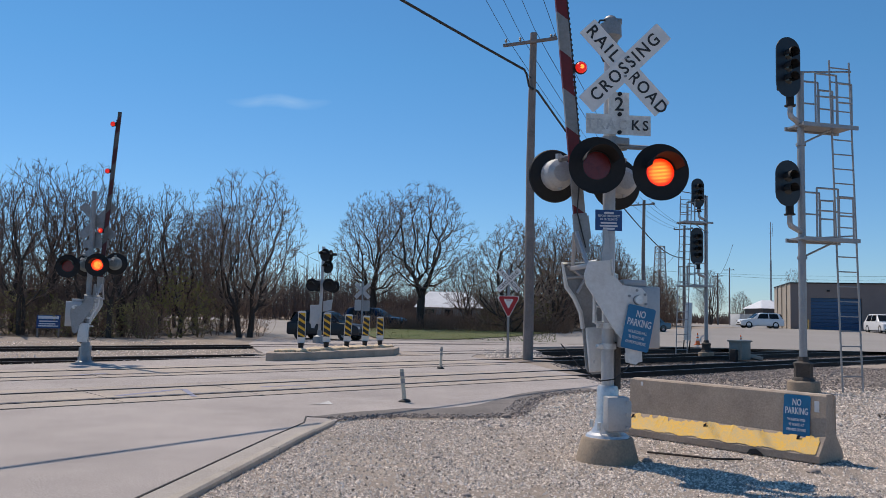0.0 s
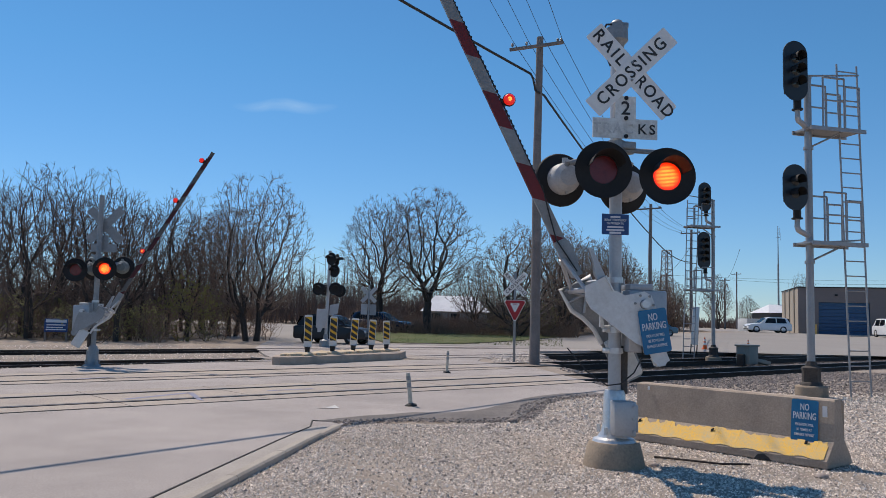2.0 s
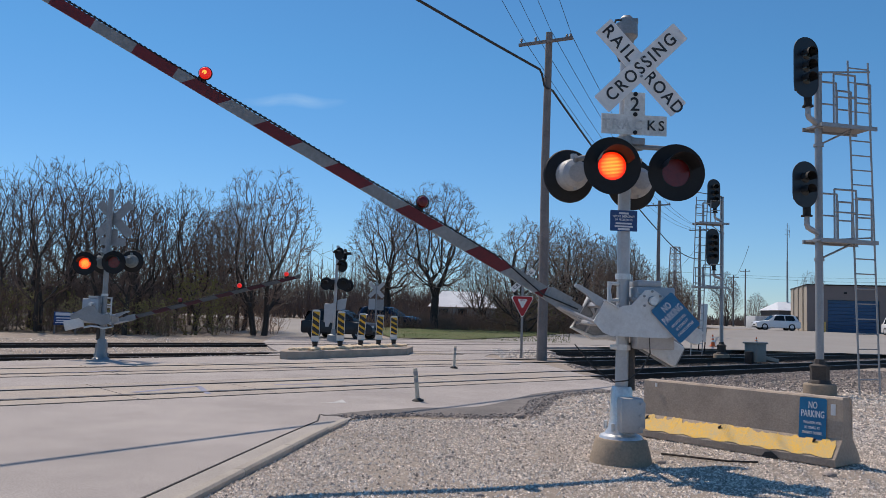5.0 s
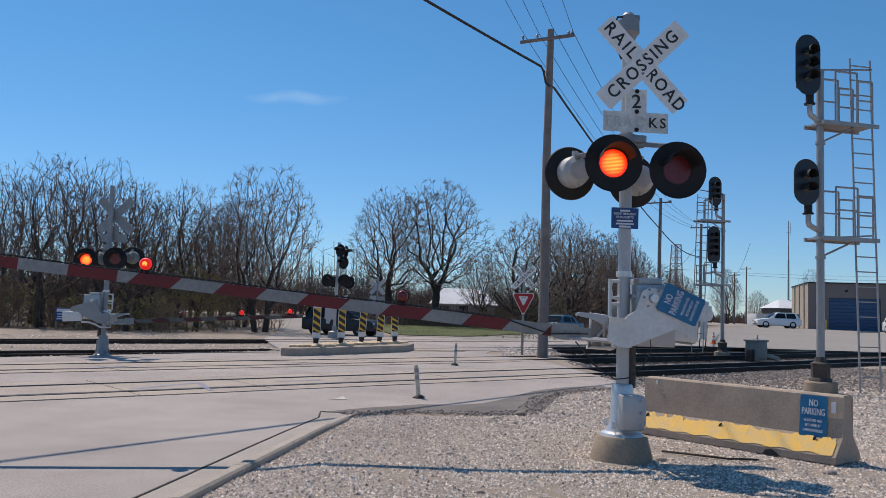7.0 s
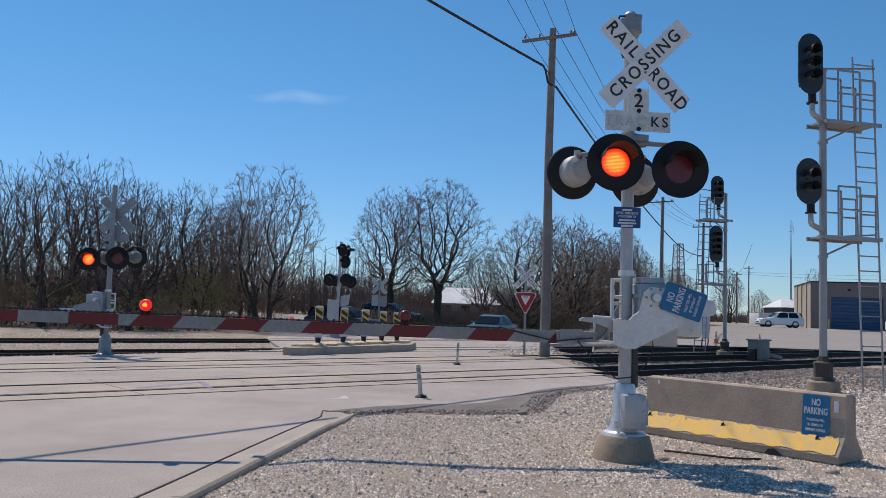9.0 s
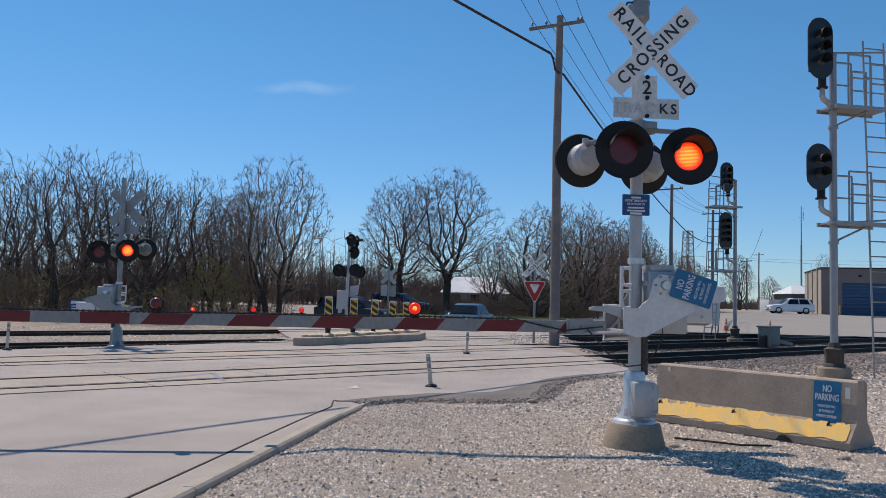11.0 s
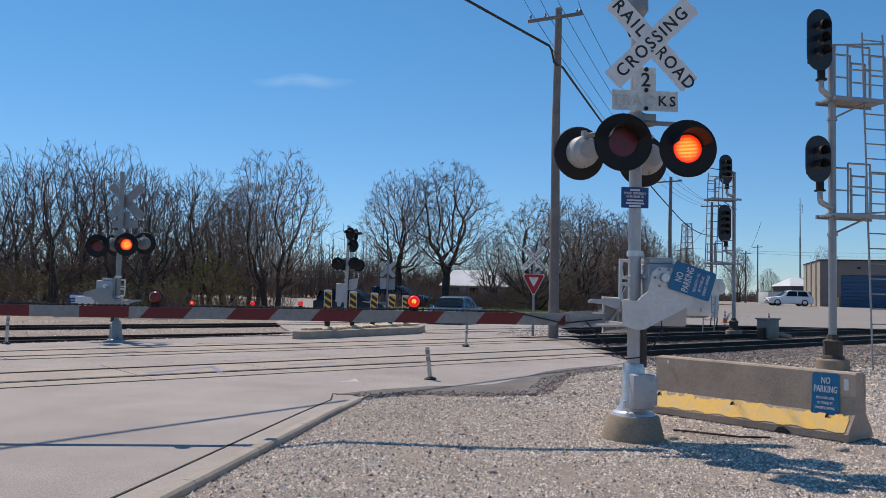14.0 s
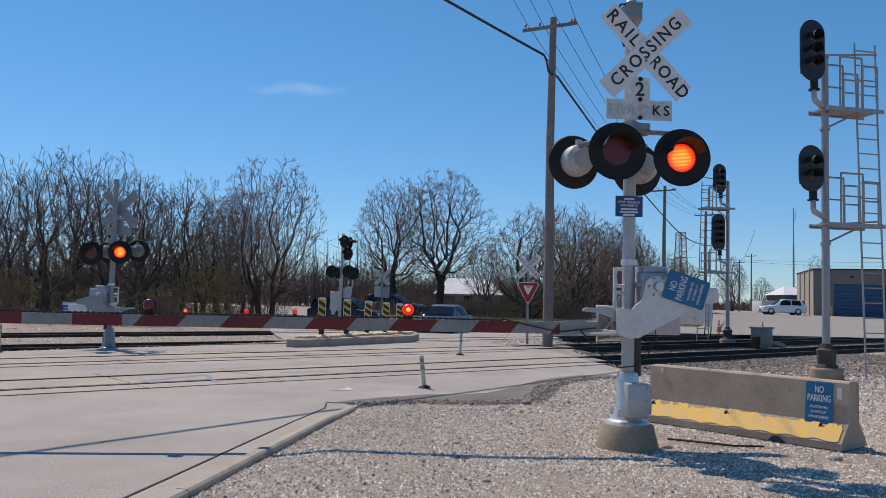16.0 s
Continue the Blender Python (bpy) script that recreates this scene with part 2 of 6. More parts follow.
# ---- mesh helpers ----
def finish(name, me, material, parent, label="", smooth=35):
    for m in material if isinstance(material, (list, tuple)) else [material]:
        me.materials.append(m)
    if smooth:
        me.polygons.foreach_set("use_smooth", [True] * len(me.polygons))
        me.set_sharp_from_angle(angle=radians(smooth))
    ob = new(name, me)
    ob.parent = parent
    if label:
        ob["label"] = label
    return ob


def part(name, bm, material, parent, label="", smooth=35):
    bmesh.ops.recalc_face_normals(bm, faces=bm.faces)
    me = bpy.data.meshes.new(name)
    bm.to_mesh(me)
    bm.free()
    return finish(name, me, material, parent, label, smooth)


def thing(name, m, label, category, group="", kind=""):
    ob = new(name)
    ob.empty_display_size = 0.2
    ob.matrix_basis = m
    return tagged(ob, label, category, group, kind)


def B():
    return bmesh.new()


def box(bm, c, s, rot=None, bev=0.0):
    m = Matrix.Translation(c) @ (rot or Matrix()) @ Matrix.Diagonal((*s, 1))
    r = bmesh.ops.create_cube(bm, size=1, matrix=m)
    if bev:
        es = list({e for v in r["verts"] for e in v.link_edges})
        bmesh.ops.bevel(bm, geom=es, offset=bev, segments=2, profile=0.5, affect="EDGES")
    return bm


def tube(bm, p0, p1, r0, r1=None, n=12, cap=True):
    p0, p1 = Vector(p0), Vector(p1)
    r1 = r0 if r1 is None else r1
    q = (p1 - p0).to_track_quat("Z", "Y").to_matrix()
    rings = []
    for p, r in ((p0, r0), (p1, r1)):
        rings.append([bm.verts.new(p + q @ Vector((r * math.cos(2 * math.pi * i / n), r * math.sin(2 * math.pi * i / n), 0))) for i in range(n)])
    for i in range(n):
        bm.faces.new((rings[0][i], rings[0][(i + 1) % n], rings[1][(i + 1) % n], rings[1][i]))
    if cap:
        bm.faces.new(rings[0][::-1])
        bm.faces.new(rings[1])
    return bm


def lathe(bm, prof, m=None, n=24, arc=(0, 2 * math.pi)):
    """Turns (radius, height) pairs about z."""
    m = m or Matrix()
    full = abs(arc[1] - arc[0] - 2 * math.pi) < 1e-6
    cnt = n if full else n + 1
    rings = []
    for r, h in prof:
        rings.append([bm.verts.new(m @ Vector((r * math.cos(arc[0] + (arc[1] - arc[0]) * i / n), r * math.sin(arc[0] + (arc[1] - arc[0]) * i / n), h))) for i in range(cnt)])
    for a, b in zip(rings, rings[1:]):
        for i in range(n):
            j = (i + 1) % cnt
            bm.faces.new((a[i], a[j], b[j], b[i]))
    return bm


def plate(bm, pts, y0, y1, m=None):
    """Extrudes an outline in x, z from y0 to y1."""
    m = m or Matrix()
    a = [bm.verts.new(m @ Vector((x, y0, z))) for x, z in pts]
    b = [bm.verts.new(m @ Vector((x, y1, z))) for x, z in pts]
    bm.faces.new(a)
    bm.faces.new(b[::-1])
    for i in range(len(pts)):
        j = (i + 1) % len(pts)
        bm.faces.new((a[j], a[i], b[i], b[j]))
    return bm


def pipe(bm, pts, r, n=6):
    """A bent tube through points."""
    pts = [Vector(p) for p in pts]
    rings = []
    for k, p in enumerate(pts):
        d = (pts[min(k + 1, len(pts) - 1)] - pts[max(k - 1, 0)]).normalized()
        q = d.to_track_quat("Z", "Y").to_matrix()
        rings.append([bm.verts.new(p + q @ Vector((r * math.cos(2 * math.pi * i / n), r * math.sin(2 * math.pi * i / n), 0))) for i in range(n)])
    for a, b in zip(rings, rings[1:]):
        for i in range(n):
            bm.faces.new((a[i], a[(i + 1) % n], b[(i + 1) % n], b[i]))
    bm.faces.new(rings[0][::-1])
    bm.faces.new(rings[-1])
    return bm


def sheet(name, pts, z, material, label="", thick=0.0):
    """A level polygon of the ground, facing up, with a kerb-like edge when thick; pts may carry their own height."""
    bm = B()
    top = [bm.verts.new((p[0], p[1], p[2] if len(p) > 2 else z)) for p in pts]
    f = bm.faces.new(top)
    f.normal_update()
    if f.normal.z < 0:
        f.normal_flip()
    if thick:
        ext = bmesh.ops.extrude_face_region(bm, geom=[f])
        for v in ext["geom"]:
            if isinstance(v, bmesh.types.BMVert):
                v.co.z -= thick
    bmesh.ops.triangulate(bm, faces=bm.faces)
    ob = part(name, bm, material, None, smooth=0)
    return tagged(ob, label, name.split("_")[0], kind="structure")


def text(word, size, material, parent, m, name="lettering", depth=0.003, squeeze=1.0, space=1.0):
    cu = bpy.data.curves.new("t", "FONT")
    cu.body, cu.size, cu.extrude, cu.align_x, cu.align_y, cu.space_character = word, size, depth, "CENTER", "CENTER", space
    cu.resolution_u = 3
    cu.offset = size * 0.012
    tmp = new("t", cu)
    bpy.context.view_layer.update()
    me = bpy.data.meshes.new_from_object(tmp.evaluated_get(bpy.context.evaluated_depsgraph_get()))
    bpy.data.objects.remove(tmp)
    bpy.data.curves.remove(cu)
    me.transform(m @ pose(0, 0, 0, 90) @ Matrix.Diagonal((squeeze, 1, 1, 1)))
    me.materials.clear()
    if size < 0.1 or len(word) < 2:
        return finish(name, me, material, parent, smooth=0)
    bm = B()        # large words: each letter is a piece of its own
    bm.from_mesh(me)
    bpy.data.meshes.remove(me)
    bm.verts.index_update()
    left = set(bm.verts)
    while left:
        todo = [min(left, key=lambda v: v.index)]
        island = set(todo)
        while todo:
            for e in todo.pop().link_edges:
                for v in e.verts:
                    if v not in island:
                        island.add(v)
                        todo.append(v)
        left -= island
        order = sorted(island, key=lambda v: v.index)
        at = {v: i for i, v in enumerate(order)}
        faces = [[at[v] for v in f.verts] for f in bm.faces if f.verts[0] in island]
        one = bpy.data.meshes.new("letter")
        one.from_pydata([tuple(v.co) for v in order], [], faces)
        finish("letter", one, material, parent, smooth=0)
    bm.free()


def bars(parent, rows, material, m, name="lettering"):
    """Plain bars in place of small writing: (x, z, width, height) on a sign's face."""
    bm = B()
    for x, z, w, h in rows:
        box(bm, (x, 0, z), (w, 0.003, h))
    bm.transform(m)
    return part(name, bm, material, parent, smooth=0)


def rounded(w, h, r, n=5):
    pts = []
    for cx, cz, a0 in ((w / 2 - r, h / 2 - r, 0), (-w / 2 + r, h / 2 - r, 90), (-w / 2 + r, -h / 2 + r, 180), (w / 2 - r, -h / 2 + r, 270)):
        for i in range(n + 1):
            a = radians(a0 + 90 * i / n)
            pts.append((cx + r * math.cos(a), cz + r * math.sin(a)))
    return pts


# ---- ground ----
UX, UY = 0.752, 0.659          # along the tracks
NX, NY = -0.659, 0.752         # across the tracks


def along(u, n, z=0.0):
    return Vector((UX * u + NX * n, UY * u + NY * n, z))


def sstep(a, b, v):
    t = min(1.0, max(0.0, (v - a) / (b - a)))
    return t * t * (3 - 2 * t)


def rise(y):
    return 0.018 * min(45.0, max(0.0, y - 45.0))


KERB = [(-3.4, -6.0), (-2.45, 2.4), (-2.05, 5.65), (-1.94, 6.5), (-1.73, 8.25), (-1.55, 9.7), (-1.36, 11.0)]
EDGE = [(-1.3, 11.62), (-0.59, 12.02), (-0.05, 12.06), (0.55, 12.08), (1.2, 12.45), (1.5, 13.6), (1.7, 14.6), (2.22, 15.9), (2.92, 16.6), (3.5, 17.0), (3.98, 18.4), (3.75, 20.6), (3.5, 22.4), (3.13, 25.5), (2.4, 27.2), (1.75, 28.0), (1.35, 29.4), (1.6, 31.2), (2.9, 32.9), (4.6, 34.6)]


def kerb_x(y):
    for a, b in zip(KERB + EDGE[:10], KERB[1:] + EDGE[:11]):
        if min(a[1], b[1]) <= y <= max(a[1], b[1]) and b[1] != a[1]:
            return a[0] + (b[0] - a[0]) * (y - a[1]) / (b[1] - a[1])
    return -2.3


def ground_z(x, y):
    n = NX * x + NY * y
    band = sstep(12.2, 13.0, n) * (1 - sstep(26.4, 27.4, n))
    right = sstep(3.7, 4.9, x - 0.02 * (y - 20))
    z = -0.016 - 0.19 * band * right
    left = (1 - sstep(-1.2, 0.0, x + 5.8 - 0.77 * (y - 26.8))) * sstep(21.8, 22.6, n) * (1 - sstep(33.5, 35.0, n)) * (1 - sstep(-6.2, -5.2, x))
    z -= 0.07 * left
    if 0.0 < y < 11.6:
        d = x - kerb_x(y)
        z += 0.05 * sstep(0.1, 0.5, d) * (1 - sstep(0.6, 2.6, d))
    return z + rise(y)


def axis(lo, hi, fine_lo, fine_hi, step, grow):
    vals = list(np.arange(fine_lo, fine_hi + 1e-6, step))
    d, v = step, fine_hi
    while v < hi:
        d *= grow
        v = min(hi, v + d)
        vals.append(v)
    d, v, low = step, fine_lo, []
    while v > lo:
        d *= grow
        v = max(lo, v - d)
        low.append(v)
    return np.array(low[::-1] + vals)


gx, gy = axis(-900, 900, -20, 22, 0.4, 1.22), axis(-300, 1800, 0, 45, 0.4, 1.2)
gy = np.sort(np.append(gy, 90.0))
verts = [(x, y, ground_z(x, y)) for y in gy for x in gx]
w = len(gx)
faces = [(j * w + i, j * w + i + 1, (j + 1) * w + i + 1, (j + 1) * w + i) for j in range(len(gy) - 1) for i in range(w - 1)]
me = bpy.data.meshes.new("ground")
me.from_pydata(verts, [], faces)
ground = tagged(finish("ground", me, M["gravel"], None), "pale crushed gravel and packed dirt ground", "ground", kind="structure")

road_edge = KERB + EDGE + [tuple(along(u, 27.0)[:2]) for u in (29.5, 34, 40)] + [(20.0, 45.0), (-9.6, 45.0), (-8.2, 36.0), (-6.6, 30.5), (-5.4, 26.9), (-9.1, 21.75), (-11.1, 19.6), (-24, 7.5), (-30, -6.0)]
sheet("road", road_edge, 0.0, M["road"], "sun-bleached grey asphalt street crossing the tracks", 0.12)
far = [(20.0, 45.0, 0.012), (62.0, 45.0, 0.012), (110.0, 90.0, 0.822), (34.0, 90.0, 0.822), (11.5, 66.0, 0.39), (4.0, 51.5, 0.13), (-1.5, 46.0, 0.03), (-9.6, 45.0, 0.012)]
sheet("road_far", far, 0, M["lot"], "pale grey asphalt street and lot beyond the tracks")
sheet("parking_lot", [(34.0, 90.0, 0.822), (110.0, 90.0, 0.822), (120, 140, 0.822), (18, 140, 0.822), (24, 100, 0.822)], 0, M["lot"], "pale grey asphalt lot before the building")
sheet("side_street", [(-9.6, 45.0, 0.0), (-4.5, 45.0, 0.01), (-8.5, 58.0, 0.25), (-13.5, 76.0, 0.57), (-30, 84, 0.71), (-30, 80, 0.64), (-15.5, 70, 0.46), (-11.5, 56, 0.21)], 0, M["lot"], "narrow grey side street between the trees")
sheet("pavement", [tuple(along(40, 27.2)[:2]), tuple(along(95, 27.2)[:2]), (62, 45), (20, 45)], 0.004, M["lot"], "cracked grey asphalt beside the tracks")
sheet("grass", [(-3.2, 46.2, 0.06), (1.0, 46.6, 0.08), (5.0, 52.6, 0.2), (9.5, 62.5, 0.37), (11, 66, 0.44), (-6.0, 63, 0.37), (-6.5, 60, 0.33)], 0, M["grass"], "spring grass verge under the trees")
sheet("woodland_floor", [(-60, 37.5, 0.0), (-18.5, 38.2, 0.0), (-13.5, 44.9, 0.02), (-13.5, 56, 0.24), (-17, 70, 0.5), (-30, 79, 0.65), (-60, 79, 0.65)], 0, M["litter"], "brown leaf litter under bare trees")
sheet("woodland_floor", [(-12, 78, 0.62), (-6.2, 63.2, 0.36), (11.2, 66.2, 0.42), (16, 76, 0.6), (30, 90, 0.85), (30, 130, 0.85), (-60, 130, 0.85), (-30, 86, 0.78)], 0, M["litter"], "brown leaf litter under bare trees")
apron = [(-1.75, 11.62), (-1.28, 11.64), (-0.58, 12.04), (-0.04, 12.08), (0.55, 12.1), (1.21, 12.47), (1.51, 13.62), (1.71, 14.62), (2.23, 15.92), (2.93, 16.62), (3.51, 17.02), (3.3, 17.5), (2.54, 17.0), (1.95, 16.25), (1.62, 15.7), (1.12, 14.55), (0.85, 13.9), (0.56, 13.4), (0.1, 13.06), (-0.42, 12.98), (-0.8, 12.62), (-1.1, 12.4), (-1.42, 12.05)]
sheet("asphalt_patch", apron, 0.006, M["apron"], "dark crumbling asphalt patch at the gravel edge", 0.05)


def strip(name, pts, wid, z0, z1, material, parent=None, label="", bev=0.0):
    """A band of constant width along a polyline, from z0 to z1."""
    bm = B()
    rows = []
    for k, p in enumerate(pts):
        a, b = Vector(pts[max(k - 1, 0)]), Vector(pts[min(k + 1, len(pts) - 1)])
        d = (b - a).normalized()
        s = Vector((-d.y, d.x)) * wid / 2
        p = Vector(p)
        rows.append([bm.verts.new((*(p - s), z0)), bm.verts.new((*(p - s), z1 - bev)), bm.verts.new((*(p - s * (1 - 2 * bev / wid)), z1)), bm.verts.new((*(p + s * (1 - 2 * bev / wid)), z1)), bm.verts.new((*(p + s), z1 - bev)), bm.verts.new((*(p + s), z0))])
    for a, b in zip(rows, rows[1:]):
        for i in range(5):
            bm.faces.new((a[i], a[i + 1], b[i + 1], b[i]))
    bm.faces.new(rows[0])
    bm.faces.new(rows[-1][::-1])
    ob = part(name, bm, material, parent, smooth=0)
    if label:
        tagged(ob, label, name.replace("_", " "), kind="structure")
    return ob


def offset(pts, d):
    out = []
    for k, p in enumerate(pts):
        a, b = Vector(pts[max(k - 1, 0)]), Vector(pts[min(k + 1, len(pts) - 1)])
        t = (b - a).normalized()
        out.append((p[0] - t.y * d, p[1] + t.x * d))
    return out


# kerb stones in lengths, gutter pan and its tar seam
kerb = thing("kerb", Matrix(), "pale worn concrete kerb along the gravel", "kerb", kind="structure")
fine = [Vector(KERB[0]).lerp(Vector(KERB[1]), i / 4) for i in range(4)]
for a, b in zip(KERB[1:], KERB[2:]):
    cnt = max(1, round((Vector(b) - Vector(a)).length / 0.5))
    fine += [Vector(a).lerp(Vector(b), i / cnt) for i in range(cnt)]
fine.append(Vector(KERB[-1]))
for k in range(0, len(fine) - 1, 3):
    seg = [tuple(v) for v in fine[k:k + 4]]
    if len(seg) > 1:
        e = (Vector(seg[-1]) - Vector(seg[-2])).normalized() * 0.012
        seg[-1] = tuple(Vector(seg[-1]) - e)
        ztop = 0.06 if k < len(fine) - 5 else 0.045
        strip("kerb_stone", seg, 0.125, -0.1, ztop, M["kerb"], kerb, bev=0.02)
gl = offset([tuple(v) for v in fine], 0.205)
strip("gutter", gl, 0.28, -0.05, 0.006, M["gutter"], None, "dusty concrete gutter pan")
strip("tar_seam", offset([tuple(v) for v in fine], 0.37) + [(-1.8, 11.7), (-1.46, 11.66)], 0.022, -0.05, 0.008, M["seam"], None, "dark tar seam beside the gutter")

# ---- tracks ----
RAILS = {1: (13.46, 14.92), 2: (18.15, 19.61), 3: (23.1, 24.56), 4: (29.9, 31.36)}
LEFT_EDGE = {1: -60, 2: -60, 3: 12.0, 4: 9.0}


def rail(n, u0, u1, parent):
    bm = B()
    head = [(-0.036, 0.012), (-0.032, 0.018), (0.032, 0.018), (0.036, 0.012), (0.036, -0.02), (0.009, -0.035), (0.009, -0.13), (0.07, -0.15), (0.07, -0.165), (-0.07, -0.165), (-0.07, -0.15), (-0.009, -0.13), (-0.009, -0.035), (-0.036, -0.02)]
    a = [bm.verts.new(along(u0, n + y, z)) for y, z in head]
    b = [bm.verts.new(along(u1, n + y, z)) for y, z in head]
    for i in range(len(head)):
        j = (i + 1) % len(head)
        f = bm.faces.new((a[i], a[j], b[j], b[i]))
        f.material_index = 1 if i in (0, 1, 2) else 0
    bm.faces.new(a[::-1])
    bm.faces.new(b)
    return part("rail", bm, [M["rail"], M["rail_top"]], parent, smooth=0)


for k, (n0, n1) in RAILS.items():
    track = thing("railway_track", Matrix(), "rusty railway track with bright rail heads" if k < 3 else "rusty railway track in dirty gravel", "railway track", "tracks")
    lo, hi = (-40, 140)
    rail(n0, lo, hi, track)
    rail(n1, lo, hi, track)
    c = (n0 + n1) / 2
    # ties where the track leaves the pavement
    u = {1: 16.0, 2: 18.5, 3: 22.0, 4: 28.0}[k]
    tie_bm = B()
    box(tie_bm, (0, 0, 0), (0.22, 2.6, 0.15), pose(0, 0, 0, 0, 0, math.degrees(math.atan2(UY, UX))))
    tie = part("tie", tie_bm, M["tie"], track, smooth=0)
    tie.location = along(u, c, -0.245)
    for i in range(1, 70):
        o = new("tie", tie.data)
        o.parent = track
        o.location = along(u + i * 0.55, c, -0.245)

# panels set between and beside the rails on the crossing
crossing = thing("crossing_surface", Matrix(), "concrete crossing panels stained pale brown between the rails", "crossing", kind="structure")
rng = random.Random(4)
for k, (n0, n1) in RAILS.items():
    if k == 4:
        continue
    spans = [(n0 - 0.62, n0 - 0.075), (n0 + 0.155, n1 - 0.155), (n1 + 0.075, n1 + 0.62)]
    lo, hi = {1: (-22, 16.4), 2: (-8.5, 18.3), 3: (13.5, 20.5)}[k]
    for a, b in spans:
        u = lo
        while u < hi - 0.3:
            L = min(2.44, hi - u)
            bm = B()
            q = [along(u + 0.012, a), along(u + L - 0.012, a), along(u + L - 0.012, b), along(u + 0.012, b)]
            zt = 0.008 + rng.uniform(0, 0.004)
            lowv = [bm.verts.new((p.x, p.y, -0.03)) for p in q]
            top = [bm.verts.new((p.x, p.y, zt)) for p in q]
            bm.faces.new(top)
            for i in range(4):
                j = (i + 1) % 4
                bm.faces.new((lowv[i], lowv[j], top[j], top[i]))
            part("panel", bm, M["panel"], crossing, smooth=0)
            u += L
    for nn in (n0 + 0.078, n1 - 0.078):
        strip("flangeway", [tuple(along(lo, nn)[:2]), tuple(along(hi, nn)[:2])], 0.15, -0.03, 0.0055, M["seam"], crossing)
    for nn in (n0 - 0.64, n1 + 0.64):
        strip("joint", [tuple(along(lo, nn)[:2]), tuple(along(hi, nn)[:2])], 0.045, -0.03, 0.0065, M["seam"], crossing)

# dark track bed beside the pavement
for k, (n0, n1) in RAILS.items():
    if k > 3:
        continue
    u = {1: 16.6, 2: 18.6, 3: 22.5}[k]
    bm = B()
    q = [along(u, n0 - 0.75), along(140, n0 - 0.75), along(140, n1 + 0.75), along(u, n1 + 0.75)]
    top = [bm.verts.new((p.x, p.y, ground_z(p.x, min(p.y, 45)) + 0.012 if i in (0, 3) else -0.19)) for i, p in enumerate(q)]
    for v in top:
        v.co.z = -0.19
    bm.faces.new(top)
    tagged(part("track_bed", bm, M["ballast"], None, smooth=0), "dark ballast between the rails", "track bed", kind="structure")


def sheet_z(x, y):
    """Height of the ground's own mesh, between its grid lines."""
    i, j = int(np.searchsorted(gx, x)) - 1, int(np.searchsorted(gy, y)) - 1
    a, b = (x - gx[i]) / (gx[i + 1] - gx[i]), (y - gy[j]) / (gy[j + 1] - gy[j])
    z = [verts[q][2] for q in (j * w + i, j * w + i + 1, (j + 1) * w + i, (j + 1) * w + i + 1)]
    return (z[0] * (1 - a) + z[1] * a) * (1 - b) + (z[2] * (1 - a) + z[3] * a) * b


def scatter(name, count, area, rmin, rmax, material, label, seed, keep=None, zf=sheet_z, patchy=0.0):
    """Loose stones, each a small uneven octahedron-like lump."""
    r = np.random.RandomState(seed)
    if rmax < 0.025:        # small chips: an uneven cap of five faces
        base = np.array([(0, 0, 0.75), (1, 0, -0.25), (0.25, 0.95, -0.3), (-0.8, 0.6, -0.25), (-0.8, -0.6, -0.3), (0.3, -0.95, -0.25)])
        tri = np.array([(0, 1, 2), (0, 2, 3), (0, 3, 4), (0, 4, 5), (0, 5, 1)])
    else:                   # larger stones have a broken flat top
        base = np.array([(0.5, 0.05, 0.55), (-0.3, 0.5, 0.62), (-0.25, -0.5, 0.5), (1, 0, -0.25), (0.3, 0.95, -0.3), (-0.8, 0.6, -0.25), (-0.8, -0.6, -0.3), (0.3, -0.95, -0.25)])
        tri = np.array([(0, 1, 2), (0, 3, 4), (0, 4, 1), (1, 4, 5), (1, 5, 2), (2, 5, 6), (2, 6, 7), (2, 7, 0), (0, 7, 3)])
    pts = []
    while len(pts) < count:
        x, y = r.uniform(area[0], area[1]), r.uniform(area[2], area[3])
        if r.rand() < 0.25 and y > 8:
            continue
        if patchy and noise.noise(Vector((x * 1.1, y * 0.8, seed))) + 0.6 * noise.noise(Vector((x * 3.7, y * 2.9, seed + 4))) < r.uniform(-0.9, 0.25) * patchy:
            continue
        if keep is None or keep(x, y):
            pts.append((x, y))
    V, F = [], []
    for k, (x, y) in enumerate(pts):
        s = rmin + (rmax - rmin) * r.rand() ** 3
        a = r.uniform(0, 6.28)
        v = (base * (1 + r.uniform(-0.3, 0.3, base.shape)) + r.uniform(-0.3, 0.3, base.shape) * (base[:, 2:] > 0)) * s * np.array([1.2, 0.9, 0.95])
        c, d = math.cos(a), math.sin(a)
        v = np.stack([v[:, 0] * c - v[:, 1] * d + x, v[:, 0] * d + v[:, 1] * c + y, v[:, 2] + zf(x, y) + s * 0.2], 1)
        V.append(v)
        F.append(tri + len(base) * k)
    me = bpy.data.meshes.new(name)
    me.from_pydata(np.concatenate(V).tolist(), [], np.concatenate(F).tolist())
    return tagged(finish(name, me, material, None, smooth=0), label, name.replace("_", " "), kind="stuff")


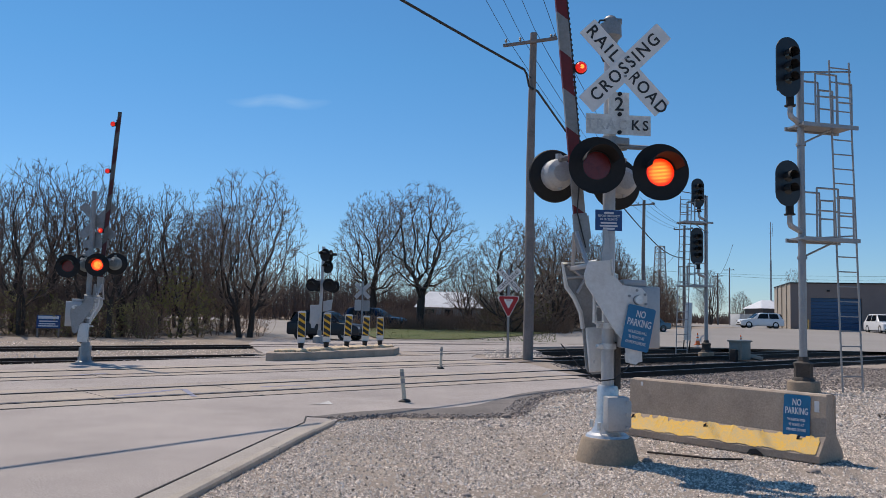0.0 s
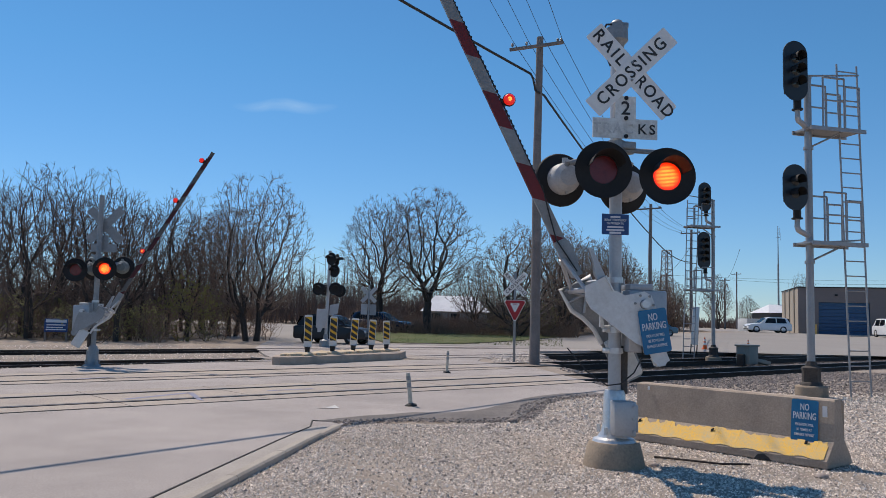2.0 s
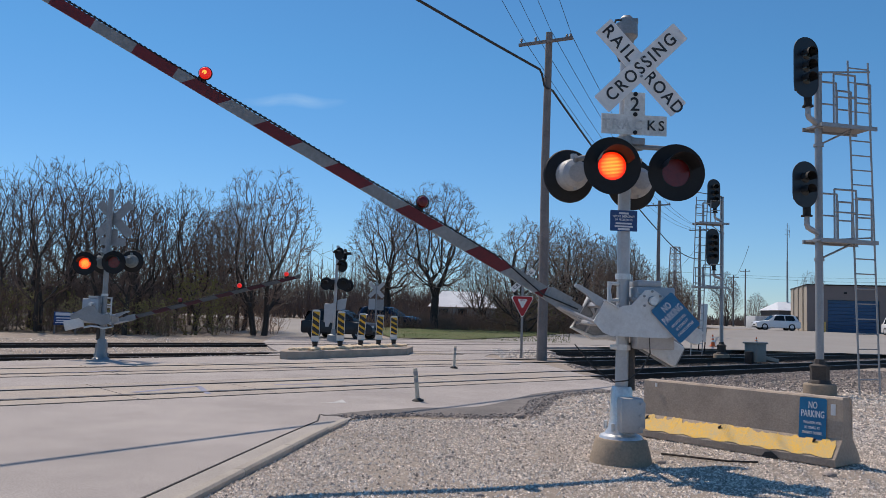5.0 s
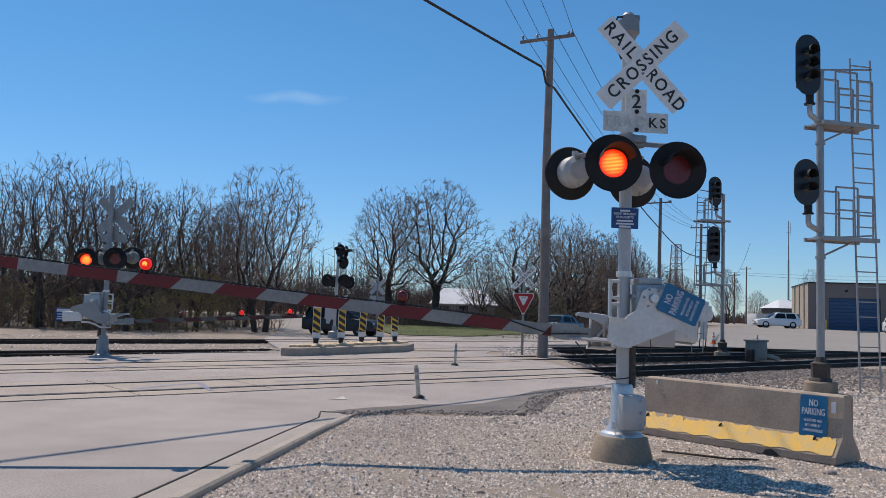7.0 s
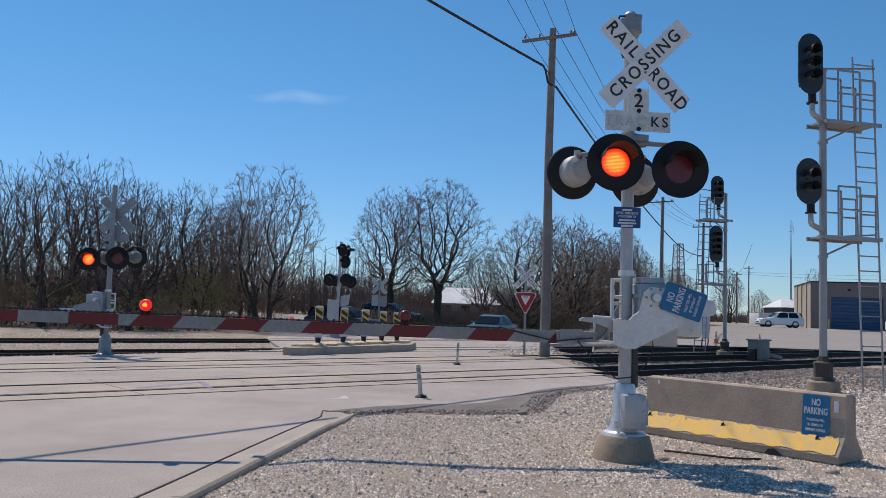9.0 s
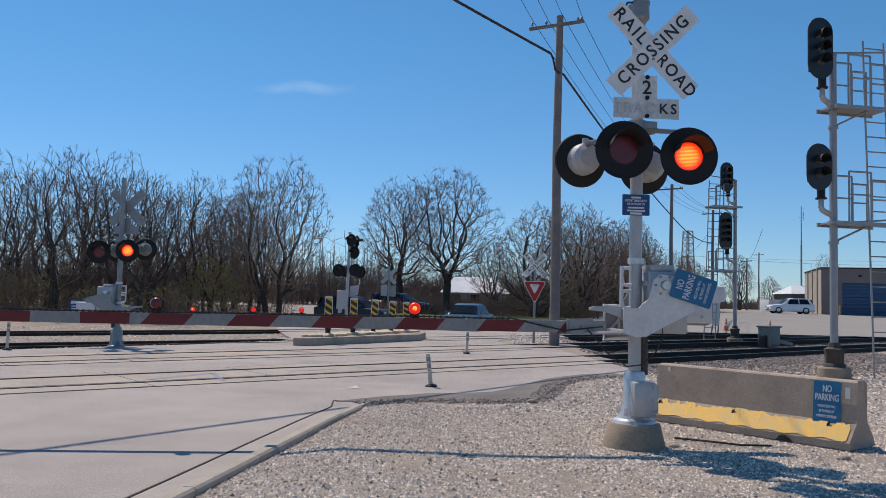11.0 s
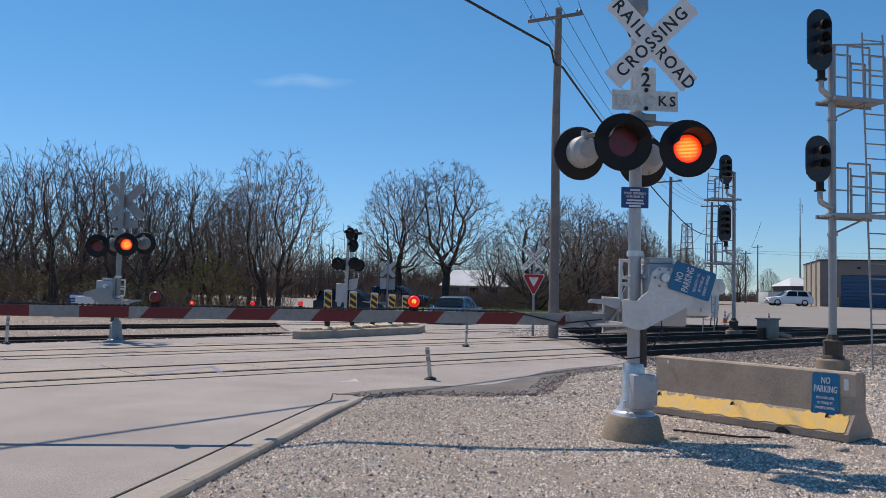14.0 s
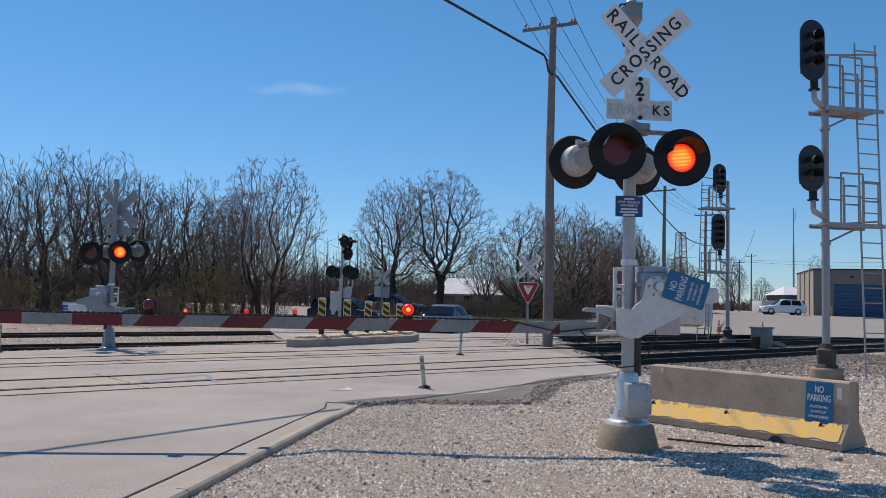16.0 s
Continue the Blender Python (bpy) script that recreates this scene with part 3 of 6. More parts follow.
scatter("gravel", 130000, (-3.0, 6.8, 4.3, 12.9), 0.0045, 0.0185, M["stone"], "loose pale crushed stone gravel", 3, lambda x, y: x > kerb_x(y) + 0.04 and (y < 11.6 or (y < 12.0 and x > -0.6 + (y - 11.6) * 3) or x > 1.35), patchy=1.0)
scatter("dark_gravel", 9000, (-3.0, 6.8, 4.3, 12.9), 0.004, 0.022, M["ballast_stone"], "scattered darker brown stones in the gravel", 33, lambda x, y: x > kerb_x(y) + 0.1 and (y < 11.6 or x > 1.35), patchy=1.0)
scatter("gravel", 36000, (-1.0, 15, 11.0, 19.5), 0.009, 0.032, M["stone"], "loose pale crushed stone gravel", 5, lambda x, y: NX * x + NY * y < 12.9 and x > kerb_x(min(y, 17.2)) + 0.05 and not (x < 0.2 and y < 12.3))
scatter("crumbled_asphalt", 2600, (-1.6, 3.6, 11.3, 17.6), 0.008, 0.03, M["ballast_stone"], "crumbled dark stone along the asphalt edge", 9, lambda x, y: min((Vector((x, y)) - Vector(p).lerp(Vector(q), s)).length for p, q in zip(EDGE[:9], EDGE[1:10]) for s in (0.0, 0.25, 0.5, 0.75)) < 0.22, lambda x, y: 0.0)
scatter("gravel", 7000, (6.0, 18, 18.5, 28), 0.02, 0.045, M["ballast_stone"], "loose grey gravel before the rails", 17, lambda x, y: 6.5 < NX * x + NY * y < 11.2)
scatter("track_ballast", 6500, (3.9, 16, 14, 28), 0.02, 0.05, M["ballast_stone"], "coarse grey ballast shoulder by the rails", 15, lambda x, y: 10.6 < NX * x + NY * y < 13.0)
scatter("track_ballast", 7000, (3.8, 26, 17, 46), 0.025, 0.06, M["ballast_stone"], "grey crushed stone track ballast", 6, lambda x, y: any(abs(NX * x + NY * y - c) < h for c, h in ((12.75, 0.5), (16.55, 0.95), (21.3, 1.0), (26.3, 0.6))) and x > 3.6 + 0.02 * (y - 20))
sheet("road_paint", [(-2.05, 13.15), (-1.62, 13.3), (-1.75, 13.75), (-1.83, 13.3)], 0.007, M["roadpaint"], "worn white paint mark on the asphalt")
for pts in ([(-5.35, 13.75), (-5.2, 13.72), (-4.55, 15.1), (-4.7, 15.12)], [(-4.1, 13.9), (-3.98, 13.85), (-4.55, 15.15), (-4.68, 15.15)], [(-8.0, 17.1), (-7.86, 17.1), (-7.2, 18.3), (-7.34, 18.3)], [(-3.3, 15.85), (-2.5, 16.5), (-2.6, 16.62), (-3.38, 15.95)]):
    sheet("road_paint", pts, 0.0145, M["bluepaint"], "faint blue utility paint line on the crossing")
scatter("gravel", 6000, (-19, -5.3, 19.5, 37), 0.012, 0.035, M["stone"], "loose pale gravel between far tracks", 12, lambda x, y: 22.3 < NX * x + NY * y < 36)
scatter("gravel", 5200, (1.4, 9.0, 27.5, 38), 0.02, 0.045, M["stone"], "grey crushed stone round the pole", 13, lambda x, y: 20.4 < NX * x + NY * y < 26.6 and x > 1.9)


# ---- crossing gates ----
STATE = {}            # flashing lenses by side, keyed at the end


def flasher(parent, name, x, y, z, face, side, yaw=0, shell="grey"):
    """A flashing light unit: dished black background, visor, housing, and a two-faced lens disc whose made-up turning,
    lit or unlit to the front, imitates switching.
    """
    m = pose(x, y, z, 0, 0, (0 if face < 0 else 180) + yaw)
    bm = B()
    q = m @ pose(0, 0, 0, 90)       # local z of the lathe points to the viewer's side (-y)
    lathe(bm, [(0.175, -0.02), (0.295, 0.012), (0.305, 0.03), (0.298, 0.032), (0.285, 0.026), (0.149, 0.02), (0.149, 0.012), (0.172, 0.010), (0.175, -0.02)], q, 40)
    unit = part(name, bm, M["black"], parent, "round black flashing light background")
    bm = B()
    lathe(bm, [(0.170, -0.015), (0.178, 0.30), (0.172, 0.30), (0.164, -0.01)], q, 22, (radians(10), radians(170)))
    part("visor", bm, M["black"], unit)
    bm = B()
    lathe(bm, [(0.0, -0.23), (0.10, -0.225), (0.155, -0.18), (0.175, -0.10), (0.178, -0.02), (0.164, -0.02), (0.162, -0.16), (0.0, -0.17)], q, 28)
    box(bm, (0, 0, 0), (0.05, 0.03, 0.06), m @ pose(0, 0.12, 0.19), 0.008)
    box(bm, (0, 0, 0), (0.02, 0.05, 0.05), m @ pose(0.172, 0.08, 0.02), 0.006)
    tube(bm, m @ Vector((0, 0.1, 0.15)), m @ Vector((0, 0.1, 0.23)), 0.035, n=10)
    box(bm, (0, 0, 0), (0.06, 0.03, 0.03), m @ pose(-0.02, 0.205, 0.1), 0.006)
    box(bm, (0, 0, 0), (0.03, 0.04, 0.05), m @ pose(0.0, 0.16, -0.16), 0.006)
    part("housing", bm, M[shell], unit, "grey lamp housing")
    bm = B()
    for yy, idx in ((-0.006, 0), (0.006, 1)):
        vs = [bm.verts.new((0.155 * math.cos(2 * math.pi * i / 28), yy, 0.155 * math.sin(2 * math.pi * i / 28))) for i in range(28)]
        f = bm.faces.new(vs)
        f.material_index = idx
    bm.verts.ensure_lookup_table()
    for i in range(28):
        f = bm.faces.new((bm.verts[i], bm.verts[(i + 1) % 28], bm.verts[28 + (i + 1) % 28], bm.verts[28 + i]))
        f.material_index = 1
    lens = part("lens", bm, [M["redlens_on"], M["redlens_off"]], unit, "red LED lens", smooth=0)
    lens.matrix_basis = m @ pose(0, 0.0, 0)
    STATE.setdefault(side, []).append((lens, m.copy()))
    return unit


def crossbuck(parent, x, y, z, s=1.0, words=True, ink="blackink", paint="signwhite"):
    """Two crossed blades lettered on the front."""
    for k, (ang, depth, words2) in enumerate(((-46, 0.014, ("RAIL", "ROAD")), (45, 0.0, ("CROSSING",)))):
        m = pose(x, y + depth, z) @ pose(0, 0, 0, 0, -ang)
        bm = B()
        plate(bm, rounded(1.24 * s, 0.235 * s, 0.015), -0.004, 0.004, m)
        blade = part("blade", bm, M[paint], parent, smooth=0)
        if words:
            f = pose(x, y + depth - 0.006, z) @ pose(0, 0, 0, 0, -ang)
            if k:
                text("CROSSING", 0.195 * s, M[ink], blade, f, squeeze=0.92, space=1.27)
            else:
                text("RAIL", 0.195 * s, M[ink], blade, f @ pose(-0.36 * s, 0, 0), squeeze=0.95, space=1.3)
                text("ROAD", 0.195 * s, M[ink], blade, f @ pose(0.375 * s, 0, 0), squeeze=0.9, space=1.2)
    for dx, dz in ((0, 0.1), (0, -0.1)):
        part("bolt", tube(B(), (x + dx, y - 0.02, z + dz), (x + dx, y + 0.02, z + dz), 0.014, n=8), M["greydark"], parent)


def no_parking(parent, m, flat=False):
    """Blue parking notice with white writing."""
    bm = B()
    plate(bm, rounded(0.305, 0.46, 0.025), -0.002, 0.002, m)
    sign = part("notice", bm, M["signblue"], parent, "blue no parking notice with white writing", smooth=0)
    sign = parent if flat else sign
    text("NO", 0.105, M["ink"], sign, m @ pose(0, -0.004, 0.145), squeeze=0.62)
    text("PARKING", 0.105, M["ink"], sign, m @ pose(0, -0.004, 0.05), squeeze=0.60)
    for i, w in enumerate(("VIOLATORS WILL", "BE TOWED AT", "OWNER'S EXPENSE")):
        text(w, 0.042, M["ink"], sign, m @ pose(0, -0.004, -0.045 - 0.055 * i), squeeze=0.62, depth=0.0015)
    return sign


def crossing_gate(m, label, dz, length, lamps, phase, notice, gate_words=True, sgn=1.0):
    """Mast with signs and lights, gate mechanism, and a striped arm that swings about the mechanism's shaft. dz lowers the upper fittings."""
    g = thing("crossing_gate", m, label, "crossing gate", "crossing gates")
    bm = B()
    lathe(bm, [(0.0, -0.08), (0.335, -0.08), (0.32, 0.04), (0.272, 0.225), (0.26, 0.24), (0.0, 0.24)], pose(0, 0, 0, 0, 0, 22.5), 28)
    part("foundation", bm, M["concrete"], g, "tapered brown concrete footing", smooth=30)
    bm = B()
    lathe(bm, [(0.0, 0.24), (0.235, 0.24), (0.22, 0.265), (0.175, 0.285), (0.14, 0.35), (0.122, 0.44), (0.115, 0.74), (0.10, 0.78), (0.0, 0.78)], None, 24)
    for a in (45, 135, 225, 315):
        c, s = math.cos(radians(a)), math.sin(radians(a))
        tube(bm, (0.185 * c, 0.185 * s, 0.32), (0.185 * c, 0.185 * s, 0.40), 0.022, n=6)
    part("base_casting", bm, M["castbase"] if notice else M["greydark"], g, "flared cast aluminium base")
    bm = B()
    box(bm, (0.04, -0.17, 0.50), (0.24, 0.17, 0.36), None, 0.02)
    box(bm, (0.15, -0.13, 0.50), (0.10, 0.14, 0.28), None, 0.015)
    for zz in (0.37, 0.50, 0.63):
        tube(bm, (0.13, -0.255, zz), (0.13, -0.275, zz), 0.018, n=8)
    part("junction_box", bm, M["silver"] if notice else M["greydark"], g, "silver junction box with bolts")
    top = 4.83
    bm = B()
    tube(bm, (0, 0, 0.74), (0, 0, top), 0.069, 0.066, 20)
    part("mast", bm, M["silver"] if notice else M["greydark"], g, "silver painted steel mast")
    for zz in (1.42, 1.20):
        bm = B()
        lathe(bm, [(0.072, zz - 0.03), (0.09, zz - 0.03), (0.09, zz + 0.03), (0.072, zz + 0.03)], None, 18)
        box(bm, (-0.10, -0.03, zz), (0.08, 0.05, 0.05), None, 0.008)
        tube(bm, (-0.13, -0.05, zz), (-0.13, -0.10, zz), 0.014, n=6)
        part("clamp", bm, M["castbase"], g)
    bm = B()
    tube(bm, (0.10, 0.02, 0.74), (0.10, 0.02, 1.25), 0.05, n=12)
    part("conduit", bm, M["ironbase"], g, "dark conduit beside the mast")
    # bell on the mast's top
    if notice:
        bm = B()
        lathe(bm, [(0.0, top + 0.03), (0.05, top + 0.03), (0.075, top), (0.075, top - 0.05), (0.12, top - 0.06), (0.125, top - 0.2), (0.09, top - 0.24), (0.07, top - 0.3)], None, 20)
        box(bm, (0.05, 0.0, top - 0.02), (0.16, 0.05, 0.07), None, 0.012)
        part("bell", bm, M["greydark"], g, "weathered grey crossing bell")
        part("bell_cable", pipe(B(), [(-0.05, -0.02, top - 0.02), (-0.13, -0.03, top - 0.03), (-0.17, -0.03, top - 0.12), (-0.16, -0.03, top - 0.3), (-0.08, -0.03, top - 0.5)], 0.012, 6), M["wire"], g)
    # signs
    zb = 4.25 + dz * 0.8
    crossbuck(g, 0.13 if notice else -0.09, -0.13, zb, words=gate_words, paint="signwhite" if notice else "greydark")
    if notice:
        bm = B()
        plate(bm, [(-0.34, -0.11), (0.36, -0.11), (0.36, 0.11), (0.125, 0.11), (0.125, 0.36), (-0.10, 0.36), (-0.10, 0.11), (-0.34, 0.11)], -0.003, 0.003, pose(0.05, -0.12, 3.61) @ Matrix.Diagonal((1.04, 1, 1, 1)))
        ts = part("track_count_sign", bm, M["weathered"], g, "weathered white track count sign", smooth=0)
        text("2", 0.21, M["blackink"], ts, pose(0.065, -0.127, 3.83), squeeze=1.05)
        text("KS", 0.155, M["blackink"], ts, pose(0.30, -0.127, 3.605), space=1.35)
        text("TRAC", 0.155, M["faded"], ts, pose(-0.075, -0.127, 3.605), space=1.25)
        bm = B()
        box(bm, (0.07, -0.06, 3.74), (0.03, 0.12, 0.4))
        for zz in (3.725, 3.525, 3.95):
            tube(bm, (0.07, -0.135, zz), (0.07, -0.12, zz), 0.024, n=10)
        part("bracket", bm, M["black"], g)
        bm = B()
        plate(bm, rounded(0.30, 0.225, 0.008), -0.002, 0.002, pose(-0.03, -0.085, 2.56))
        en = part("emergency_notice", bm, M["signnavy"], g, "small blue emergency notice with white writing", smooth=0)
        for i, (wd, sz) in enumerate((("REPORT EMERGENCY", 0.035), ("OR PROBLEM TO", 0.035))):
            text(wd, sz, M["ink"], en, pose(-0.03, -0.089, 2.605 - 0.036 * i), squeeze=0.72, depth=0.001)
        bars(en, [(0, 0.08, 0.11, 0.02), (0, -0.03, 0.18, 0.018), (0, -0.062, 0.2, 0.018), (0, -0.092, 0.13, 0.022)], M["ink"], pose(-0.03, -0.0875, 2.56))
    else:
        bm = B()
        plate(bm, [(-0.34, -0.11), (0.34, -0.11), (0.34, 0.11), (0.12, 0.11), (0.12, 0.34), (-0.12, 0.34), (-0.12, 0.11), (-0.34, 0.11)], -0.003, 0.003, pose(-0.08, -0.12, zb - 0.62))
        part("track_count_sign", bm, M["greydark"], g, smooth=0)
    # light arms and four flashing units
    zl = 3.13 + dz
    bm = B()
    x1, x2 = (-0.25, 0.445) if notice else (-0.55, 0.22)
    tube(bm, (-0.50, 0.10, zl + 0.12), (0.2, 0.02, zl + 0.26), 0.03, n=10)
    tube(bm, (0.0, 0.0, zl + 0.27), (x2, -0.10, zl + 0.24), 0.028, n=10)
    lathe(bm, [(0.07, zl + 0.2), (0.1, zl + 0.2), (0.1, zl + 0.36), (0.07, zl + 0.36)], None, 16)
    box(bm, (0.12, -0.05, zl + 0.31), (0.16, 0.09, 0.08), None, 0.015)
    for xx, yy in ((x1, -0.26), (x2, -0.26), (-0.52, 0.26), (0.2, 0.26)):
        tube(bm, (xx, yy * 0.3, zl + 0.14), (xx, yy * 0.6, zl + 0.08), 0.028, n=8)
    part("light_bracket", bm, M["greydark"], g, "galvanised bracket holding the lights")
    x3, x4 = (-0.53, 0.20) if notice else (-0.29, 0.46)
    yaw = -4 * sgn
    # far gate's housings take a darker colour that stands in for shade
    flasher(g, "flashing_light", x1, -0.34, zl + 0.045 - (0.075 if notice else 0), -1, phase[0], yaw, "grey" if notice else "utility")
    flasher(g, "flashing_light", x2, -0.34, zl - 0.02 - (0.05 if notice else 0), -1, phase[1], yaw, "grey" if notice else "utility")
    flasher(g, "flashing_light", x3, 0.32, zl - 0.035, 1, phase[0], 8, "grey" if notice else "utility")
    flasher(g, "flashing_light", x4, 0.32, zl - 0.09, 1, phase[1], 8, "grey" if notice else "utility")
    # gate mechanism cabinet
    bm = B()
    box(bm, (0.30, 0.0, 1.52), (0.42, 0.40, 0.66), None, 0.02)
    box(bm, (0.24, 0.0, 1.885), (0.26, 0.34, 0.07), None, 0.015)
    box(bm, (0.085, -0.05, 1.72), (0.05, 0.2, 0.05), None, 0.01)
    for zz in (1.62, 1.70, 1.78):
        box(bm, (0.18, -0.205, zz), (0.16, 0.02, 0.03), None, 0.005)
    tube(bm, (0.08, 0, 1.91), (0.08, 0, 1.96), 0.03, n=10)
    part("mechanism", bm, M["silver"], g, "silver gate mechanism cabinet")
    bm = B()
    tube(bm, (0.22, -0.36, 1.70), (0.22, 0.42, 1.70), 0.045, n=16)
    part("shaft", bm, M["castbase"], g)
    bm = B()
    for zz in (1.55, 1.80):
        pipe(bm, [(-0.06, -0.03, zz + 0.08), (-0.15, -0.05, zz + 0.08), (-0.17, -0.05, zz), (-0.15, -0.05, zz - 0.1), (-0.06, -0.03, zz - 0.1)], 0.022, 8)
    tube(bm, (-0.17, -0.05, 1.45), (-0.17, -0.05, 1.9), 0.02, n=8)
    part("hose", bm, M["white"], g, "white looped conduit")
    for zz in (1.96,):
        bm = B()
        lathe(bm, [(0.069, zz - 0.03), (0.085, zz - 0.03), (0.085, zz + 0.03), (0.069, zz + 0.03)], None, 18)
        part("collar", bm, M["castbase"], g)
    # the swinging arm assembly, in the space of its shaft, arm pointing to -x
    bm = B()
    box(bm, (-0.40, 0.04, -0.50), (0.05, 0.66, 0.05), None, 0.008)
    box(bm, (-0.40, 0.04, -0.28), (0.05, 0.66, 0.05), None, 0.008)
    for p, q in (((-0.44, 0.34, -0.25), (-0.12, 0.34, -0.46)), ((-0.44, 0.34, -0.55), (-0.16, 0.34, -0.22)), ((-0.30, 0.34, -0.57), (-0.30, 0.34, -0.26))):
        tube(bm, p, q, 0.018, n=6)      # ribs on the far plate's inner face
    for s in (-1, 1):
        pipe(bm, [(-0.42, 0.27 * s, -0.50), (-0.6, 0.16 * s, -0.51), (-0.78, 0.05 * s, -0.52)], 0.022)
    plate(bm, [(-0.42, -0.235), (-0.74, -0.235), (-0.78, -0.25), (-0.78, -0.275), (-0.62, -0.29), (-0.50, -0.33), (-0.42, -0.33)], -0.25, -0.19)
    swing = part("gate_arm", bm, M["silver"], g, "striped gate arm swinging on its silver yoke")
    swing.matrix_basis = pose(0.22, 0, 1.70)
    arm_plate = [(-0.44, -0.25), (-0.28, -0.25), (-0.24, -0.20), (-0.17, -0.15), (-0.12, 0.06), (-0.05, 0.11), (0.10, 0.10), (0.54, 0.0), (0.635, -0.025), (0.67, -0.08), (0.655, -0.14), (0.58, -0.175), (0.42, -0.175), (0.33, -0.26), (0.18, -0.34), (-0.07, -0.47), (-0.20, -0.54), (-0.30, -0.55), (-0.44, -0.50)]
    far_plate = [(-0.46, -0.22), (-0.28, -0.24), (-0.20, -0.10), (-0.10, 0.08), (0.10, 0.08), (0.24, -0.08), (0.74, -0.12), (0.79, -0.15), (0.80, -0.20), (0.80, -0.36), (0.77, -0.41), (0.72, -0.43), (0.28, -0.43), (0.10, -0.44), (-0.07, -0.50), (-0.20, -0.58), (-0.46, -0.60)]
    for yy in (-0.30, 0.36):
        bm = B()
        outline = [(x * 0.82 if x > 0 else x, z * 0.9) for x, z in arm_plate] if not notice else far_plate if yy > 0 else arm_plate
        plate(bm, outline, yy, yy + 0.022)
        for a in range(0, 360, 60):
            c, s = 0.1 * math.cos(radians(a)), 0.1 * math.sin(radians(a))
            part("bolt", tube(B(), (c, yy - 0.012, s), (c, yy - 0.001, s), 0.014, n=8), M["greydark"], swing)
        hub = lathe(B(), [(0.0, 0.03), (0.03, 0.03), (0.034, 0.022), (0.046, 0.022), (0.05, 0.0)], pose(0, yy, 0, 90), 16)
        part("hub", hub, M["greydark"], swing, "dull steel shaft hub")
        box(bm, (-0.36, yy + 0.011, -0.25), (0.17, 0.09, 0.012))
        # far plate is greyer: the shade on its inner face is painted in
        part("side_plate", bm, M["white"] if yy < 0 else M["greydark"], swing, "white steel gate side plate with bolts" if yy < 0 else "ribbed inner side plate, shade put into its grey", smooth=30)
        if yy > 0:
            part("rim", pipe(B(), [(x, yy - 0.02, z) for x, z in ((-0.28, -0.24), (-0.46, -0.22), (-0.46, -0.60), (-0.20, -0.58), (-0.07, -0.50), (0.10, -0.44), (0.28, -0.43))], 0.026, 8), M["white"], swing)
        bm = B()
        box(bm, (0.60, yy + 0.06, -0.08), (0.10, 0.10, 0.16), None, 0.01)
        box(bm, (0.60, yy - 0.004, -0.08), (0.018, 0.006, 0.09))
        if yy > 0:      # two cast slabs bolted to the far plate
            bm.free()
            bm = box(B(), (0.52, yy - 0.035, -0.275), (0.50, 0.06, 0.26), None, 0.02)
            for bx, bz in ((0.36, -0.20), (0.66, -0.34)):
                tube(bm, (bx, yy - 0.085, bz), (bx, yy - 0.06, bz), 0.022, n=8)
        part("counterweight", bm, M["white"], swing)
    bm = B()
    plate(bm, [(-0.55, -0.39), (-0.98, -0.39), (-0.98, -0.525), (-0.72, -0.525), (-0.55, -0.50)], -0.05, 0.05)
    plate(bm, [(-0.70, -0.365), (-0.95, -0.375), (-0.95, -0.54), (-0.80, -0.545), (-0.66, -0.50)], -0.06, -0.05)
    for xx in (-0.74, -0.82, -0.91):
        tube(bm, (xx, -0.075, -0.455), (xx, -0.05, -0.455), 0.016, n=8)
    part("arm_adapter", bm, M["greydark"], swing, "grey bolted arm adapter")
    if notice:
        no_parking(swing, pose(0.295, -0.325, -0.03) @ pose(0, 0, 0, 0, -73), True)
    # the arm in coloured lengths
    def half(x):
        return (1.0 if notice else 0.78) * (0.064 - 0.008 * min(1.0, max(0.0, (x - 0.9) / 6.0)))
    x, k = 0.595, 0
    seg = 0.4325
    x = 0.98 - ((0.98 - 0.595) % seg) - seg
    edges = []
    while x < min(length, 5.51):
        edges.append((max(x, 0.95), min(x + seg, length, 5.51), round((x - 0.595) / seg) % 2 == 0))
        x += seg
    x, red = 5.51, True     # the outer lengths start anew past the joint
    while x < length:
        edges.append((x, min(x + 0.49, length), red))
        x, red = x + 0.49, not red
    for a, b, red in edges:
        if b > a:
            slant = 0.052 if a < 5.5 else 0.0
            sa = slant if a > 0.95 else 0
            sb = slant if b < min(length, 5.5) else 0
            bm = B()
            plate(bm, [(-a + sa, -0.46 + half(a)), (-b + sb, -0.46 + half(b)), (-b - sb, -0.46 - half(b)), (-a - sa, -0.46 - half(a))], -0.024, 0.024)
            part("arm_length", bm, (M["armred"] if red else M["armwhite"]) if notice else (M["armred_shaded"] if red else M["armwhite_shaded"]), swing, "red reflective arm length" if red else "white reflective arm length", smooth=0)
    # ribbed cable along the arm's upper edge
    bm = B()
    pts = []
    xx = 1.6
    while xx < length - 0.2:
        pts.append((-xx, 0.0, -0.46 + half(xx) + 0.013 + 0.004 * math.sin(xx * 3)))
        xx += 0.06
    pipe(bm, pts, 0.008, 5)
    for k in range(0, len(pts)):
        box(bm, pts[k], (0.022, 0.026, 0.026))
    pipe(bm, [(-0.6, -0.1, -0.45), (-1.0, -0.06, -0.50), (-1.3, -0.035, -0.44), (-1.6, -0.01, -0.375)], 0.008, 5)
    part("arm_cable", bm, M["wire"], swing, "black ribbed lamp cable")
